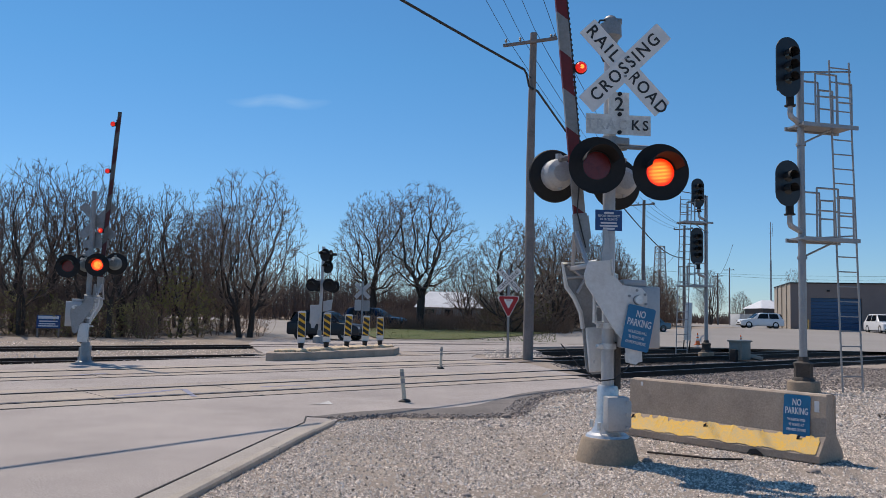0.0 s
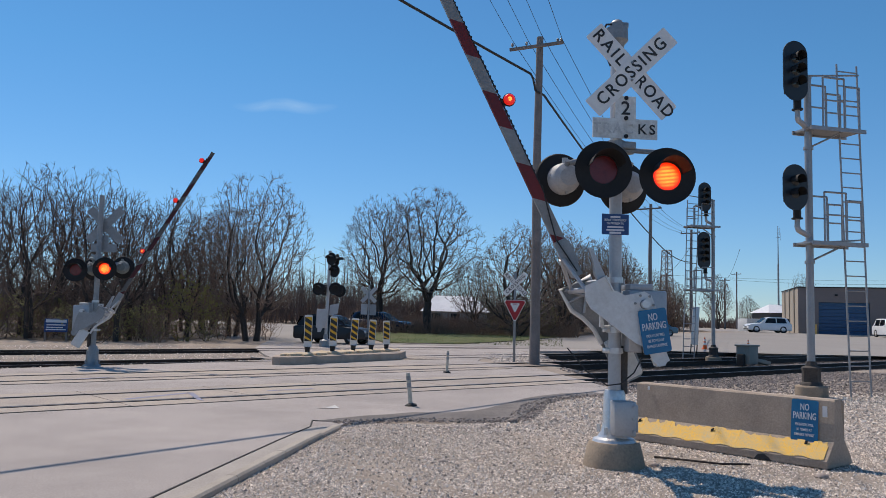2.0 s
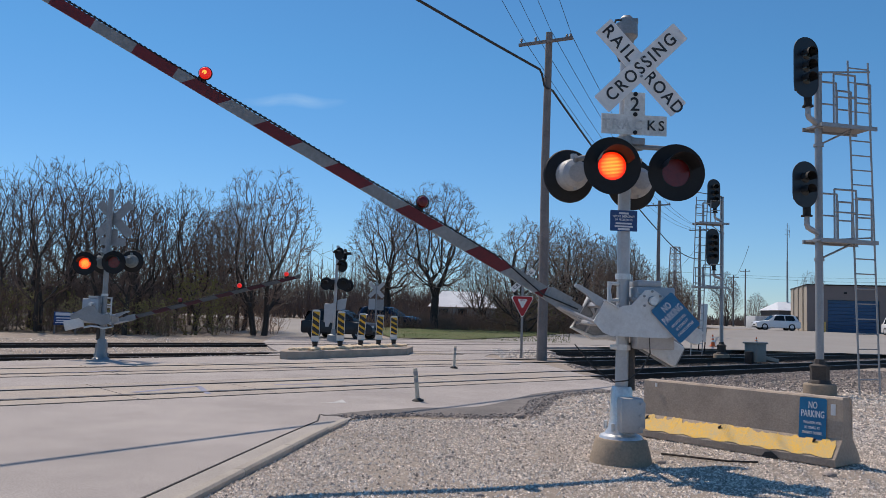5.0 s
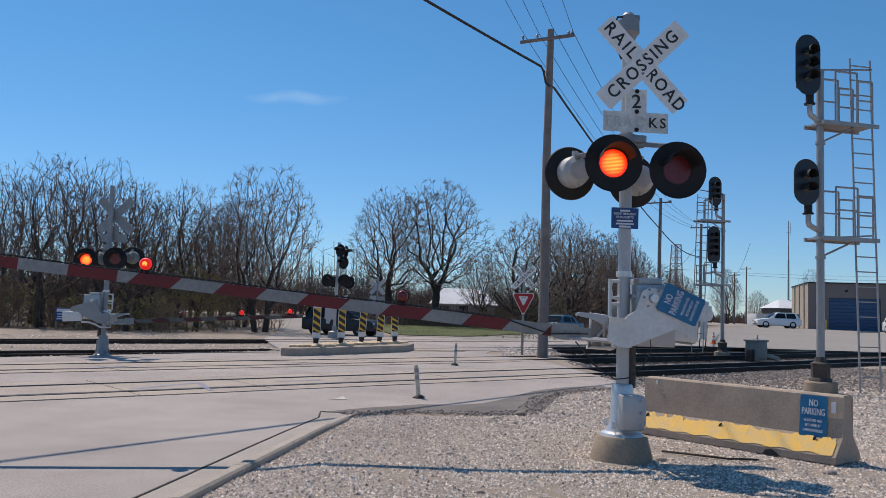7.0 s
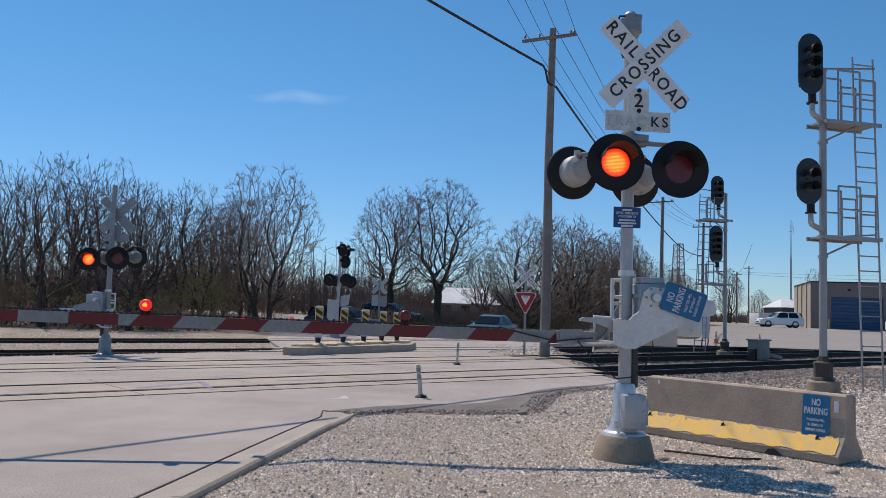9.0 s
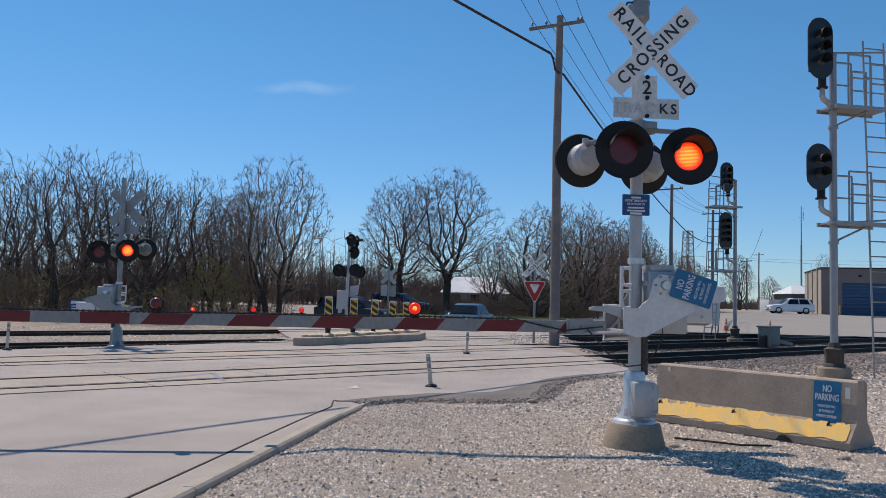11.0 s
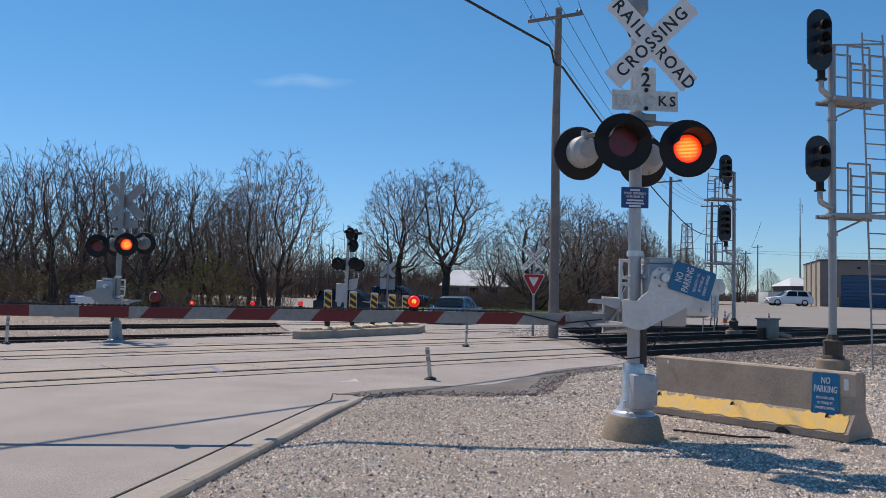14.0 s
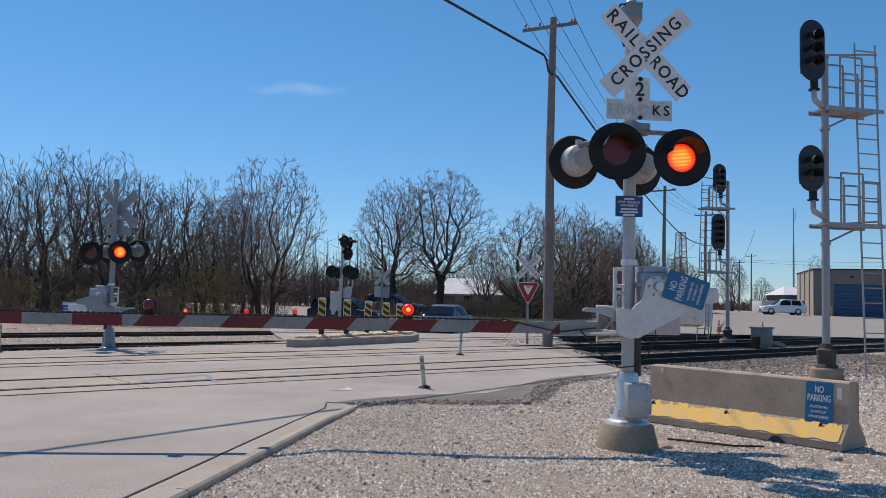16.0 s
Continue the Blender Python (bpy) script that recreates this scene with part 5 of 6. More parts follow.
for x, y, s in ((-12.3, 45.6, 0.8), (-11.2, 46.6, 0.7), (-9.9, 46.2, 0.7), (-12.6, 48.5, 0.9), (-11.4, 50.5, 0.85), (-13.0, 53.0, 0.9)):
    planted(shrubs[0], x, y, s, rt.uniform(0, 360))
planted(shrubs[2], -13.2, 41.5, 1.15, 40)
planted(shrubs[2], -12.4, 43.0, 0.9, 140)
# trees on the grass and beyond the street
for kind, x, y, s, a in ((forked[0], -5.0, 66.0, 1.02, 10), (forked[1], -1.1, 63.0, 1.06, 75), (sprawl[0], 5.6, 61.0, 1.02, 200), (sprawl[1], 9.3, 66.0, 1.08, 20), (forked[0], 10.2, 70.0, 0.86, 190), (sprawl[1], 12.6, 74.0, 0.95, 100), (sprawl[0], 16.8, 80.0, 0.85, 250), (reddish, 13.6, 71.0, 0.7, 40), (sprawl[1], 28.5, 100.0, 0.7, 160), (round_tree[0], 2.9, 76.0, 0.78, 120), (round_tree[0], 15.5, 82.0, 1.0, 60), (reddish, 18.6, 88.0, 1.15, 10), (sprawl[0], 23.0, 92.0, 0.85, 300), (forked[0], 20.8, 95.0, 0.84, 30), (round_tree[0], 26.5, 96.0, 0.72, 100), (round_tree[1], 51.0, 150.0, 1.1, 45), (round_tree[0], 57.5, 152.0, 0.7, 45), (tall[0], 66.5, 150.0, 1.1, 80), (tall[1], 68.5, 152.0, 1.05, 10), (round_tree[0], 47.5, 165.0, 0.8, 200)):
    planted(kind, x, y, s, a)
for k in range(54):
    y = 76 + rt.random() * 24
    x = rt.uniform(-0.17, 0.30) * y
    if -4.5 < x < 7 and y < 97:
        x += 12
    if k % 5:
        planted(shrubs[k % 2], x, y, rt.uniform(0.6, 1.15), rt.uniform(0, 360))
    else:
        planted(tall[k % 4], x, y + 22, rt.uniform(0.6, 0.8), rt.uniform(0, 360))
for x, y, s, k in ((6.3, 62.5, 1.0, 2), (7.8, 63.0, 0.9, 2), (4.2, 64.0, 0.7, 2), (9.6, 66.0, 1.0, 0), (-3.4, 58.0, 0.6, 1), (-4.4, 56.0, 0.55, 0), (12.4, 72.0, 1.1, 1), (13.8, 75.0, 1.2, 0), (21, 88, 1.5, 0), (23.5, 89, 1.6, 1), (25.6, 91, 1.5, 0), (27.5, 93, 1.2, 1), (19.5, 85, 1.3, 0), (20.2, 84, 1.1, 1), (22.2, 87, 1.5, 0), (24.4, 88, 1.4, 1), (26.4, 90, 1.3, 0), (18.2, 83, 1.1, 1), (17.0, 80, 1.0, 0), (28.6, 95, 0.9, 0), (22.0, 92, 1.7, 1), (24.8, 94, 1.7, 0), (15.2, 76, 1.0, 1), (10.8, 68, 0.8, 0)):
    planted(shrubs[k], x, y, s, rt.uniform(0, 360))

# a far wood closes the view between the trunks
fw = Wood()
rf = random.Random(5)
for k in range(5600):
    y = rf.uniform(78, 118)
    x = rf.uniform(-0.75, 0.34) * y
    if x > 30:
        continue
    h = rf.uniform(1.5, 4.5) if rf.random() < 0.8 else rf.uniform(4, 8)
    if x > -8:
        h = min(h, rf.uniform(2.4, 5.6))
        if y < 101:
            y += 23
    p = Vector((x, y, rise(y) - 0.1))
    e = p + Vector((rf.uniform(-0.5, 0.5), rf.uniform(-0.4, 0.4), h))
    fw.limb([p, p.lerp(e, 0.55) + Vector((rf.uniform(-0.25, 0.25), 0, 0)), e], rf.uniform(0.03, 0.09), 0.012, 3)
    for j in range(3):
        q = p.lerp(e, rf.uniform(0.3, 0.95))
        fw.limb([q, q + Vector((rf.uniform(-1.2, 1.2), rf.uniform(-0.5, 0.5), rf.uniform(0.3, 1.5)))], 0.028, 0.01, 3)
tagged(finish("far_wood", fw.mesh("far_wood"), M["twigdark"], None, smooth=0), "distant thicket of bare grey-brown trunks", "wood", kind="stuff")
ft = Wood()
for k in range(1500):       # low trees close the view past the lot
    y = rf.uniform(185, 235)
    x = rf.uniform(0.24, 0.60) * y
    h = rf.uniform(1.4, 3.4)
    p = Vector((x, y, 0.75))
    for j in range(3):
        ft.limb([p, p + Vector((rf.uniform(-0.9, 0.9), rf.uniform(-0.4, 0.4), h * rf.uniform(0.6, 1.0)))], 0.10, 0.03, 3)
tagged(finish("far_trees", ft.mesh("far_trees"), M["twigdark"], None, smooth=0), "low dark line of distant trees past the lot", "trees", kind="stuff")
dr = Wood()
for k in range(2600):
    y = rf.uniform(46.6, 62)
    x = rf.uniform(-0.07, 0.15) * y
    p = Vector((x, y, ground_z(x, y)))
    dr.limb([p, p + Vector((rf.uniform(-0.1, 0.1), rf.uniform(-0.1, 0.1), rf.uniform(0.05, 0.14)))], 0.02, 0.004, 3)
tagged(finish("long_grass", dr.mesh("long_grass"), M["grass"], None, smooth=0), "tufts of spring grass on the verge", "grass", kind="stuff")
db = Wood()
for k in range(7000):
    y = 60 + 36 * rf.random() ** 1.3
    x = rf.uniform(-0.12, 0.17) * y
    p = Vector((x, y, ground_z(x, y) - 0.02))
    h = rf.uniform(0.3, 1.1) if rf.random() < 0.8 else rf.uniform(0.9, 1.9)
    if -3.5 < x < 6 and y > 80:
        h *= 0.6
    db.limb([p, p + Vector((rf.uniform(-0.35, 0.35), rf.uniform(-0.2, 0.2), h))], 0.022, 0.006, 3)
    db.limb([p + Vector((0, 0, h * 0.4)), p + Vector((rf.uniform(-0.5, 0.5), rf.uniform(-0.2, 0.2), h * 0.95))], 0.015, 0.005, 3)
tagged(finish("dry_brush", db.mesh("dry_brush"), M["brush"], None, smooth=0), "dry brown brush behind the grass verge", "brush", kind="stuff")
for k in tall + round_tree + forked + sprawl + [reddish] + shrubs:
    for o in (k, *k.children_recursive):
        bpy.data.objects.remove(o)


# ---- poles and wires ----
def utility_pole(m, label, h, arm_z, cap=True):
    p = thing("utility_pole", m, label, "utility pole", "utility poles")
    bm = B()
    pts = [(0.0, 0, -0.2), (0.01, 0, h * 0.3), (-0.02, 0, h * 0.6), (0.03, 0, h)]
    for a, b, r0, r1 in zip(pts, pts[1:], (0.185, 0.165, 0.145), (0.165, 0.145, 0.12)):
        tube(bm, a, b, r0, r1, 14)
    part("shaft", bm, M["wood"], p, "weathered grey timber shaft")
    bm = B()
    box(bm, (-0.06, -0.16, arm_z), (1.98, 0.09, 0.11), pose(0, 0, 0, 0, -2), 0.01)
    part("crossarm", bm, M["wood"], p)
    for x in (-0.95, -0.42, 0.84, 0.72):
        bm = B()
        lathe(bm, [(0.0, 0.16), (0.03, 0.15), (0.05, 0.11), (0.035, 0.09), (0.055, 0.06), (0.03, 0.03), (0.015, 0.0)], pose(x, -0.16, arm_z + 0.05), 10)
        part("insulator", bm, M["greydark"], p)
    return p


utility_pole(pose(3.27, 28.3, 0, 0, 0, -22), "weathered timber utility pole with crossarm and insulators", 11.65, 11.28)
utility_pole(pose(17.0, 66.0, 0.2, 0, 0, -22), "weathered timber utility pole beyond the street", 11.1, 10.7)
utility_pole(pose(25.9, 84.0, 0.4, 0, 0, -22), "weathered timber utility pole in the distance", 11.0, 10.6)
for x, y, h in ((52.5, 150, 9.5), (50.0, 180, 12), (62.0, 170, 12), (46.0, 170, 11)):
    utility_pole(pose(x, y, 0.8, 0, 0, -22), "distant timber utility pole by the lot", h, h - 0.5)


def wire(a, b, sag, r, n=18, name="overhead_wire", label="thin black overhead wire"):
    a, b = Vector(a), Vector(b)
    bm = B()
    pts = []
    for i in range(n + 1):
        t = i / n
        p = a.lerp(b, t)
        p.z -= sag * 4 * t * (1 - t)
        pts.append(p)
    pipe(bm, pts, r, 5)
    return tagged(part(name, bm, M["wire"], None), label, "wire", "overhead wires")


P1, P2, P3, P0 = (3.27, 28.3), (17.0, 66.0), (25.9, 84.0), (-6.0, -8.0)
for dx, z in ((-0.93, 11.45), (-0.42, 11.5), (0.05, 11.72), (0.84, 11.4)):
    ax, ay = dx * math.cos(radians(-22)), dx * math.sin(radians(-22))
    wire((P1[0] + ax, P1[1] + ay - 0.15, z), (P2[0] + ax, P2[1] + ay, z - 0.55), 0.5, 0.011)
    wire((P2[0] + ax, P2[1] + ay, z - 0.55), (P3[0] + ax, P3[1] + ay, z - 0.4), 0.3, 0.012)
    wire((P1[0] + ax, P1[1] + ay - 0.15, z), (P0[0] + ax, P0[1] + ay, z), 0.5, 0.009)
wire((3.5, 28.6, 9.62), (17.0, 66.0, 8.75), 0.25, 0.045, 24, "overhead_cable", "thick black bundled overhead cable")
wire((2.93, 27.75, 10.13), (-16.6, 2.6, 12.35), 0.25, 0.045, 24, "overhead_cable", "thick black bundled overhead cable")
tagged(part("cable_loop", pipe(B(), [(2.93, 27.75, 10.13), (3.03, 27.9, 10.0), (3.09, 28.0, 9.8), (3.13, 28.08, 9.66), (3.22, 28.1, 9.58), (3.4, 28.3, 9.57), (3.5, 28.6, 9.62)], 0.04, 6), M["wire"], None), "black cable drooping past the pole", "wire", "overhead wires")
wire((2.93, 27.75, 10.13), (3.2, 28.2, 9.98), 0.0, 0.012, 3)
wire((17.0, 66.0, 8.75), (25.9, 84.0, 8.0), 0.6, 0.045, 12, "overhead_cable", "thick black bundled overhead cable")
for a, b in (((31, 84, 9.5), (52.5, 150, 10.0)), ((52.5, 150, 10.0), (110, 170, 12)), ((50, 180, 12.4), (120, 175, 13)), ((26, 84, 9.8), (46, 170, 11.4))):
    wire(a, b, 0.8, 0.02)


# ---- median island with marker posts ----
def island():
    pts = [(-5.0, 24.25), (-4.75, 24.12), (-4.45, 24.25), (-1.42, 28.75), (-1.3, 30.6), (-1.9, 31.4), (-2.6, 31.0), (-5.15, 25.3)]
    t = thing("median_island", Matrix(), "raised concrete median island with pale stone infill", "median")
    bm = B()
    low = [bm.verts.new((x, y, -0.05)) for x, y in pts]
    top = [bm.verts.new((x, y, 0.24)) for x, y in pts]
    bm.faces.new(top)
    for i in range(len(pts)):
        j = (i + 1) % len(pts)
        bm.faces.new((low[i], low[j], top[j], top[i]))
    bmesh.ops.bevel(bm, geom=[e for e in bm.edges if all(v.co.z > 0.2 for v in e.verts)], offset=0.04, segments=2, profile=0.5, affect="EDGES")
    part("kerb", bm, M["barrier"], t, "grey concrete median kerb", smooth=25)
    rr = random.Random(2)
    for k in range(110):
        s = rr.random()
        c = Vector((-4.55, 24.85, 0)).lerp(Vector((-1.85, 30.4, 0)), s)
        o = Vector((rr.uniform(-0.28, 0.28), rr.uniform(-0.12, 0.12), 0))
        bm = B()
        bmesh.ops.create_icosphere(bm, subdivisions=1, radius=rr.uniform(0.09, 0.17), matrix=pose(c.x + o.x, c.y + o.y, 0.27, 0, 0, rr.uniform(0, 360)) @ Matrix.Diagonal((1.3, 1, 0.55, 1)))
        part("cobble", bm, M["cobble"], t, smooth=0)


island()


def marker_post(m, h):
    p = thing("marker_post", m, "flexible white post with yellow and black diagonal stripes", "marker post", "median marker posts")
    bm = B()
    lathe(bm, [(0.0, 0.0), (0.14, 0.0), (0.13, 0.05), (0.075, 0.1), (0.085, 0.2), (0.10, 0.26), (0.0, 0.26)], None, 12)
    part("base", bm, M["rubber"], p, "black rubber base")
    bm = B()
    plate(bm, rounded(0.25, h - 0.24, 0.05), -0.025, 0.025, pose(0, 0, 0.24 + (h - 0.24) / 2))
    part("post", bm, M["white"], p)
    z0, z1 = 0.44, h - 0.06
    bm = B()
    plate(bm, rounded(0.215, z1 - z0, 0.01), -0.004, 0.004, pose(0, -0.031, (z0 + z1) / 2))
    part("panel", bm, M["yellowsign"], p, "yellow reflective panel", smooth=0)
    bw = (z1 - z0) / 3.4
    for k in range(4):
        bm = B()
        zc = z1 - 0.02 - k * bw
        a = 0.107
        pts = [(-a, zc + bw * 0.1), (-a, zc - bw * 0.5), (a, zc - bw * 1.12), (a, zc - bw * 0.52)]
        pts = [(x, min(z1, max(z0, z))) for x, z in pts]
        if max(z for x, z in pts) - min(z for x, z in pts) > 0.05:
            plate(bm, pts, -0.041, -0.036)
            part("stripe", bm, M["blackink"], p, smooth=0)


for (x, y), h in zip(((-4.17, 25.5), (-3.55, 26.75), (-3.0, 27.85), (-2.47, 28.85), (-1.98, 29.75)), (1.26, 1.23, 1.19, 1.15, 1.12)):
    marker_post(pose(x, y, 0.24, 0, rt.uniform(-3, 3), 8), h)


# ---- median signal, signs ----
def median_signal(m):
    s = thing("flashing_signal", m, "silver signal mast with paired black flashing lights seen edge on", "signal")
    bm = B()
    tube(bm, (0, 0, 0), (0, 0, 4.62), 0.075, n=12)
    part("mast", bm, M["silver"], s)
    bm = B()
    lathe(bm, [(0, 0), (0.3, 0), (0.28, 0.3), (0.12, 0.36), (0.1, 0.6), (0, 0.6)], None, 10)
    part("base", bm, M["greydark"], s)
    bm = B()
    box(bm, (-0.2, -0.2, 1.35), (0.5, 0.3, 0.9), None, 0.04)
    plate(bm, [(-0.42, 1.75), (0.1, 1.85), (0.1, 1.5), (-0.1, 1.0), (-0.2, 0.7), (-0.35, 0.7), (-0.4, 1.4)], -0.38, -0.34)
    plate(bm, [(0.1, 2.0), (0.55, 2.1), (0.5, 1.6), (0.1, 1.5)], 0.1, 0.14)
    part("mechanism", bm, M["silver"], s, "silver gate mechanism")
    for x, y, z, rz in ((-0.42, -0.3, 2.75, -12), (0.38, -0.3, 2.78, 10), (-0.2, 0.35, 2.75, 170), (0.52, 0.3, 2.72, 188), (0.28, -0.1, 3.64, -28), (0.1, 0.2, 3.7, 130), (0.3, 0.2, 4.2, 120), (0.12, -0.2, 4.22, -35)):
        bm = B()
        q = pose(x, y, z, 0, 0, rz) @ pose(0, 0, 0, 90)
        lathe(bm, [(0.0, 0.0), (0.3, 0.012), (0.305, 0.03), (0.15, 0.0), (0.0, 0.0)], q, 24)
        lathe(bm, [(0.16, 0.0), (0.165, 0.3), (0.16, 0.3), (0.155, 0.0)], q, 16, (radians(5), radians(175)))
        lathe(bm, [(0.16, 0.0), (0.15, -0.14), (0.0, -0.2)], q, 16)
        part("light", bm, M["black"], s)
    bm = B()
    tube(bm, (-0.5, 0, 2.98), (0.6, 0, 2.98), 0.03, n=8)
    part("bracket", bm, M["greydark"], s)
    part("bracket", tube(B(), (0, 0, 4.3), (0.4, 0, 4.3), 0.03, n=8), M["greydark"], s)


median_signal(pose(-5.53, 39.0, 0, 0, 1, 0))


def yield_sign(m):
    s = thing("yield_sign", m, "red and white yield sign under a crossbuck on a steel post", "road sign")
    bm = B()
    box(bm, (0, 0, 1.6), (0.09, 0.05, 3.3), None, 0.008)
    part("post", bm, M["greydark"], s)
    w, h = 0.78, 0.72
    def tri(k, z):
        c = 0.06 * k
        return [(-w / 2 * k + c, z + h * k * 0.36), (w / 2 * k - c, z + h * k * 0.36), (w / 2 * k - c * 0.3, z + h * k * 0.36 - c * 1.2), (c * 0.7, z - h * k * 0.64), (-c * 0.7, z - h * k * 0.64), (-w / 2 * k + c * 0.3, z + h * k * 0.36 - c * 1.2)]
    bm = B()
    plate(bm, tri(1.05, 1.98), -0.06, -0.055)
    ys = part("border", bm, M["signwhite"], s, smooth=0)
    bm = B()
    plate(bm, tri(0.98, 1.98), -0.066, -0.061)
    part("face", bm, M["yieldred"], s, smooth=0)
    bm = B()
    plate(bm, tri(0.45, 2.02), -0.072, -0.067)
    inner = part("field", bm, M["signwhite"], s, smooth=0)
    text("YIELD", 0.085, M["yieldred"], inner, pose(0, -0.074, 2.09), squeeze=0.8)
    crossbuck(s, 0.0, -0.05, 2.83, 0.88)


yield_sign(pose(2.68, 29.6, -0.02, 0, 0, -4))


def back_crossbuck(m):
    s = thing("crossbuck_sign", m, "grey back of a crossbuck sign on a post", "road sign")
    bm = B()
    box(bm, (0, 0, 1.6), (0.09, 0.05, 3.3), None, 0.008)
    part("post", bm, M["greydark"], s)
    crossbuck(s, 0.0, 0.05, 2.7, 0.9, False, paint="grey")
    bm = B()
    part("plate", plate(bm, rounded(0.36, 0.6, 0.04), 0.03, 0.034, pose(-0.24, 0, 1.9)), M["grey"], s, smooth=0)
    part("plate", plate(B(), rounded(0.36, 0.6, 0.04), 0.03, 0.034, pose(0.24, 0, 1.87)), M["greydark"], s, smooth=0)


back_crossbuck(pose(-4.05, 45.0, 0, 0, 0, 8))


def delineator(m, h, label="slim white flexible delineator post on the pavement"):
    d = thing("delineator", m, label, "delineator", "delineator posts")
    bm = B()
    lathe(bm, [(0.0, 0.0), (0.11, 0.0), (0.10, 0.025), (0.04, 0.05), (0.0, 0.05)], None, 14)
    part("base", bm, M["rubber"], d, "black rubber base")
    bm = B()
    lathe(bm, [(0.0, 0.04), (0.036, 0.04), (0.036, h - 0.006), (0.033, h), (0.0, h)], None, 14)
    part("post", bm, M["dirtypost"], d, "dirty tan plastic post")
    for z in (h - 0.12, h - 0.24):
        part("band", lathe(B(), [(0.0372, z), (0.0384, z), (0.0384, z + 0.07), (0.0372, z + 0.07)], None, 14), M["greydark"], d, "grey reflective band")


delineator(pose(-0.48, 13.93, 0.0, 0, -7, 20), 0.56)
delineator(pose(0.19, 22.5, 0.01, 0, 2, 0), 0.60)
delineator(pose(-11.05, 19.6, 0.0, 0, 1, 0), 0.68)


# ---- board, cone, utility hut, bungalow sign beside the far signal ----
t = thing("leaning_board", pose(12.95, 41.5, 0.0, 0, 2, -6), "tall white board propped on two dark legs", "board")
bm = B()
box(bm, (0, 0, 1.45), (0.34, 0.06, 1.95), pose(0, 0, 0, -4, 2, 0), 0.02)
part("board", bm, M["white"], t)
for x in (-0.14, 0.16):
    bm = B()
    tube(bm, (x, 0.25, -0.05), (x, 0.02, 1.2), 0.03, n=6)
    part("leg", bm, M["black"], t)


def cone(m, label="orange traffic cone with a white band"):
    c = thing("traffic_cone", m, label, "traffic cone", "traffic cones")
    bm = B()
    box(bm, (0, 0, 0.02), (0.36, 0.36, 0.04), None, 0.01)
    lathe(bm, [(0.14, 0.04), (0.03, 0.7), (0.0, 0.71)], None, 14)
    part("body", bm, M["orange"], c)
    bm = B()
    lathe(bm, [(0.106, 0.26), (0.085, 0.4)], None, 14)
    lathe(bm, [(0.071, 0.48), (0.055, 0.58)], None, 14)
    part("band", bm, M["white"], c)


cone(pose(15.6, 48.0, 0.06))
cone(pose(14.0, 37.0, 0.45) @ Matrix.Scale(0.6, 4), "orange traffic cone on top of a cabinet")
t = thing("trackside_cabinet", pose(12.9, 34.2, -0.22, 0, 0, 40), "grey-green trackside cabinet on legs by the rails", "cabinet")
bm = B()
box(bm, (0, 0, 0.5), (0.72, 0.6, 0.75), None, 0.03)
part("body", bm, M["utility"], t)
bm = B()
box(bm, (0, 0, 0.90), (0.84, 0.7, 0.07), None, 0.02)
part("lid", bm, M["utility"], t)
bm = B()
box(bm, (0.9, 0, 0.22), (1.2, 0.5, 0.16), pose(0, 0, 0, 0, 8, 0), 0.02)
part("cover", bm, M["utility"], t)
bm = B()
box(bm, (-0.5, 0, 0.3), (0.2, 0.3, 0.5), None, 0.03)
part("switch_box", bm, M["black"], t)
t = thing("antenna_mast", pose(58.3, 140.0, 0.8), "slender grey antenna mast behind the tracks", "antenna mast")
bm = B()
tube(bm, (0, 0, 0), (0, 0, 11.5), 0.18, 0.14, 10)
tube(bm, (0, 0, 11.5), (0, 0, 18.2), 0.11, 0.06, 8)
part("mast", bm, M["greydark"], t)
bm = B()
for z, r in ((16.2, 0.4), (17.0, 0.32)):
    tube(bm, (-r, 0, z), (r, 0, z), 0.025, n=6)
    tube(bm, (r, 0, z - 0.5), (r, 0, z + 0.9), 0.03, n=6)
part("aerial", bm, M["greydark"], t)


def lattice(m, h, w0):
    t = thing("lattice_tower", m, "distant steel lattice tower", "tower")
    bm = B()
    z, k = 0.0, 0
    corners = ((-1, -1), (1, -1), (1, 1), (-1, 1))
    n = 12
    def at(c, i):
        s = w0 * (1 - 0.45 * i / n)
        return Vector((c[0] * s, c[1] * s, h * i / n))
    for i in range(n):
        for a, b in zip(corners, corners[1:] + corners[:1]):
            tube(bm, at(a, i), at(a, i + 1), 0.22, n=4)
            tube(bm, at(a, i), at(b, i + 1), 0.12, n=4)
            tube(bm, at(a, i + 1), at(b, i + 1), 0.12, n=4)
    part("frame", bm, M["greydark"], t)


lattice(pose(83.4, 300, 0.8, 0, 0, 20), 28.0, 2.2)

# blue name board by the wood
t = thing("sign_board", pose(-18.0, 38.0, 0.0, 0, 0, 20), "low blue and white sign board on posts by the wood", "sign board")
bm = B()
box(bm, (0, 0, 0.72), (1.0, 0.05, 0.62), None, 0.01)
part("panel", bm, M["signnavy"], t)
bars(t, [(0, 0.2, 0.88, 0.14), (0, 0.02, 0.8, 0.05), (-0.05, -0.1, 0.7, 0.05), (0, -0.2, 0.85, 0.05)], M["ink"], pose(0, -0.03, 0.72))
for x in (-0.45, 0.45):
    bm = B()
    box(bm, (x, 0.04, 0.5), (0.07, 0.05, 1.05), None, 0.005)
    part("post", bm, M["wood"], t)


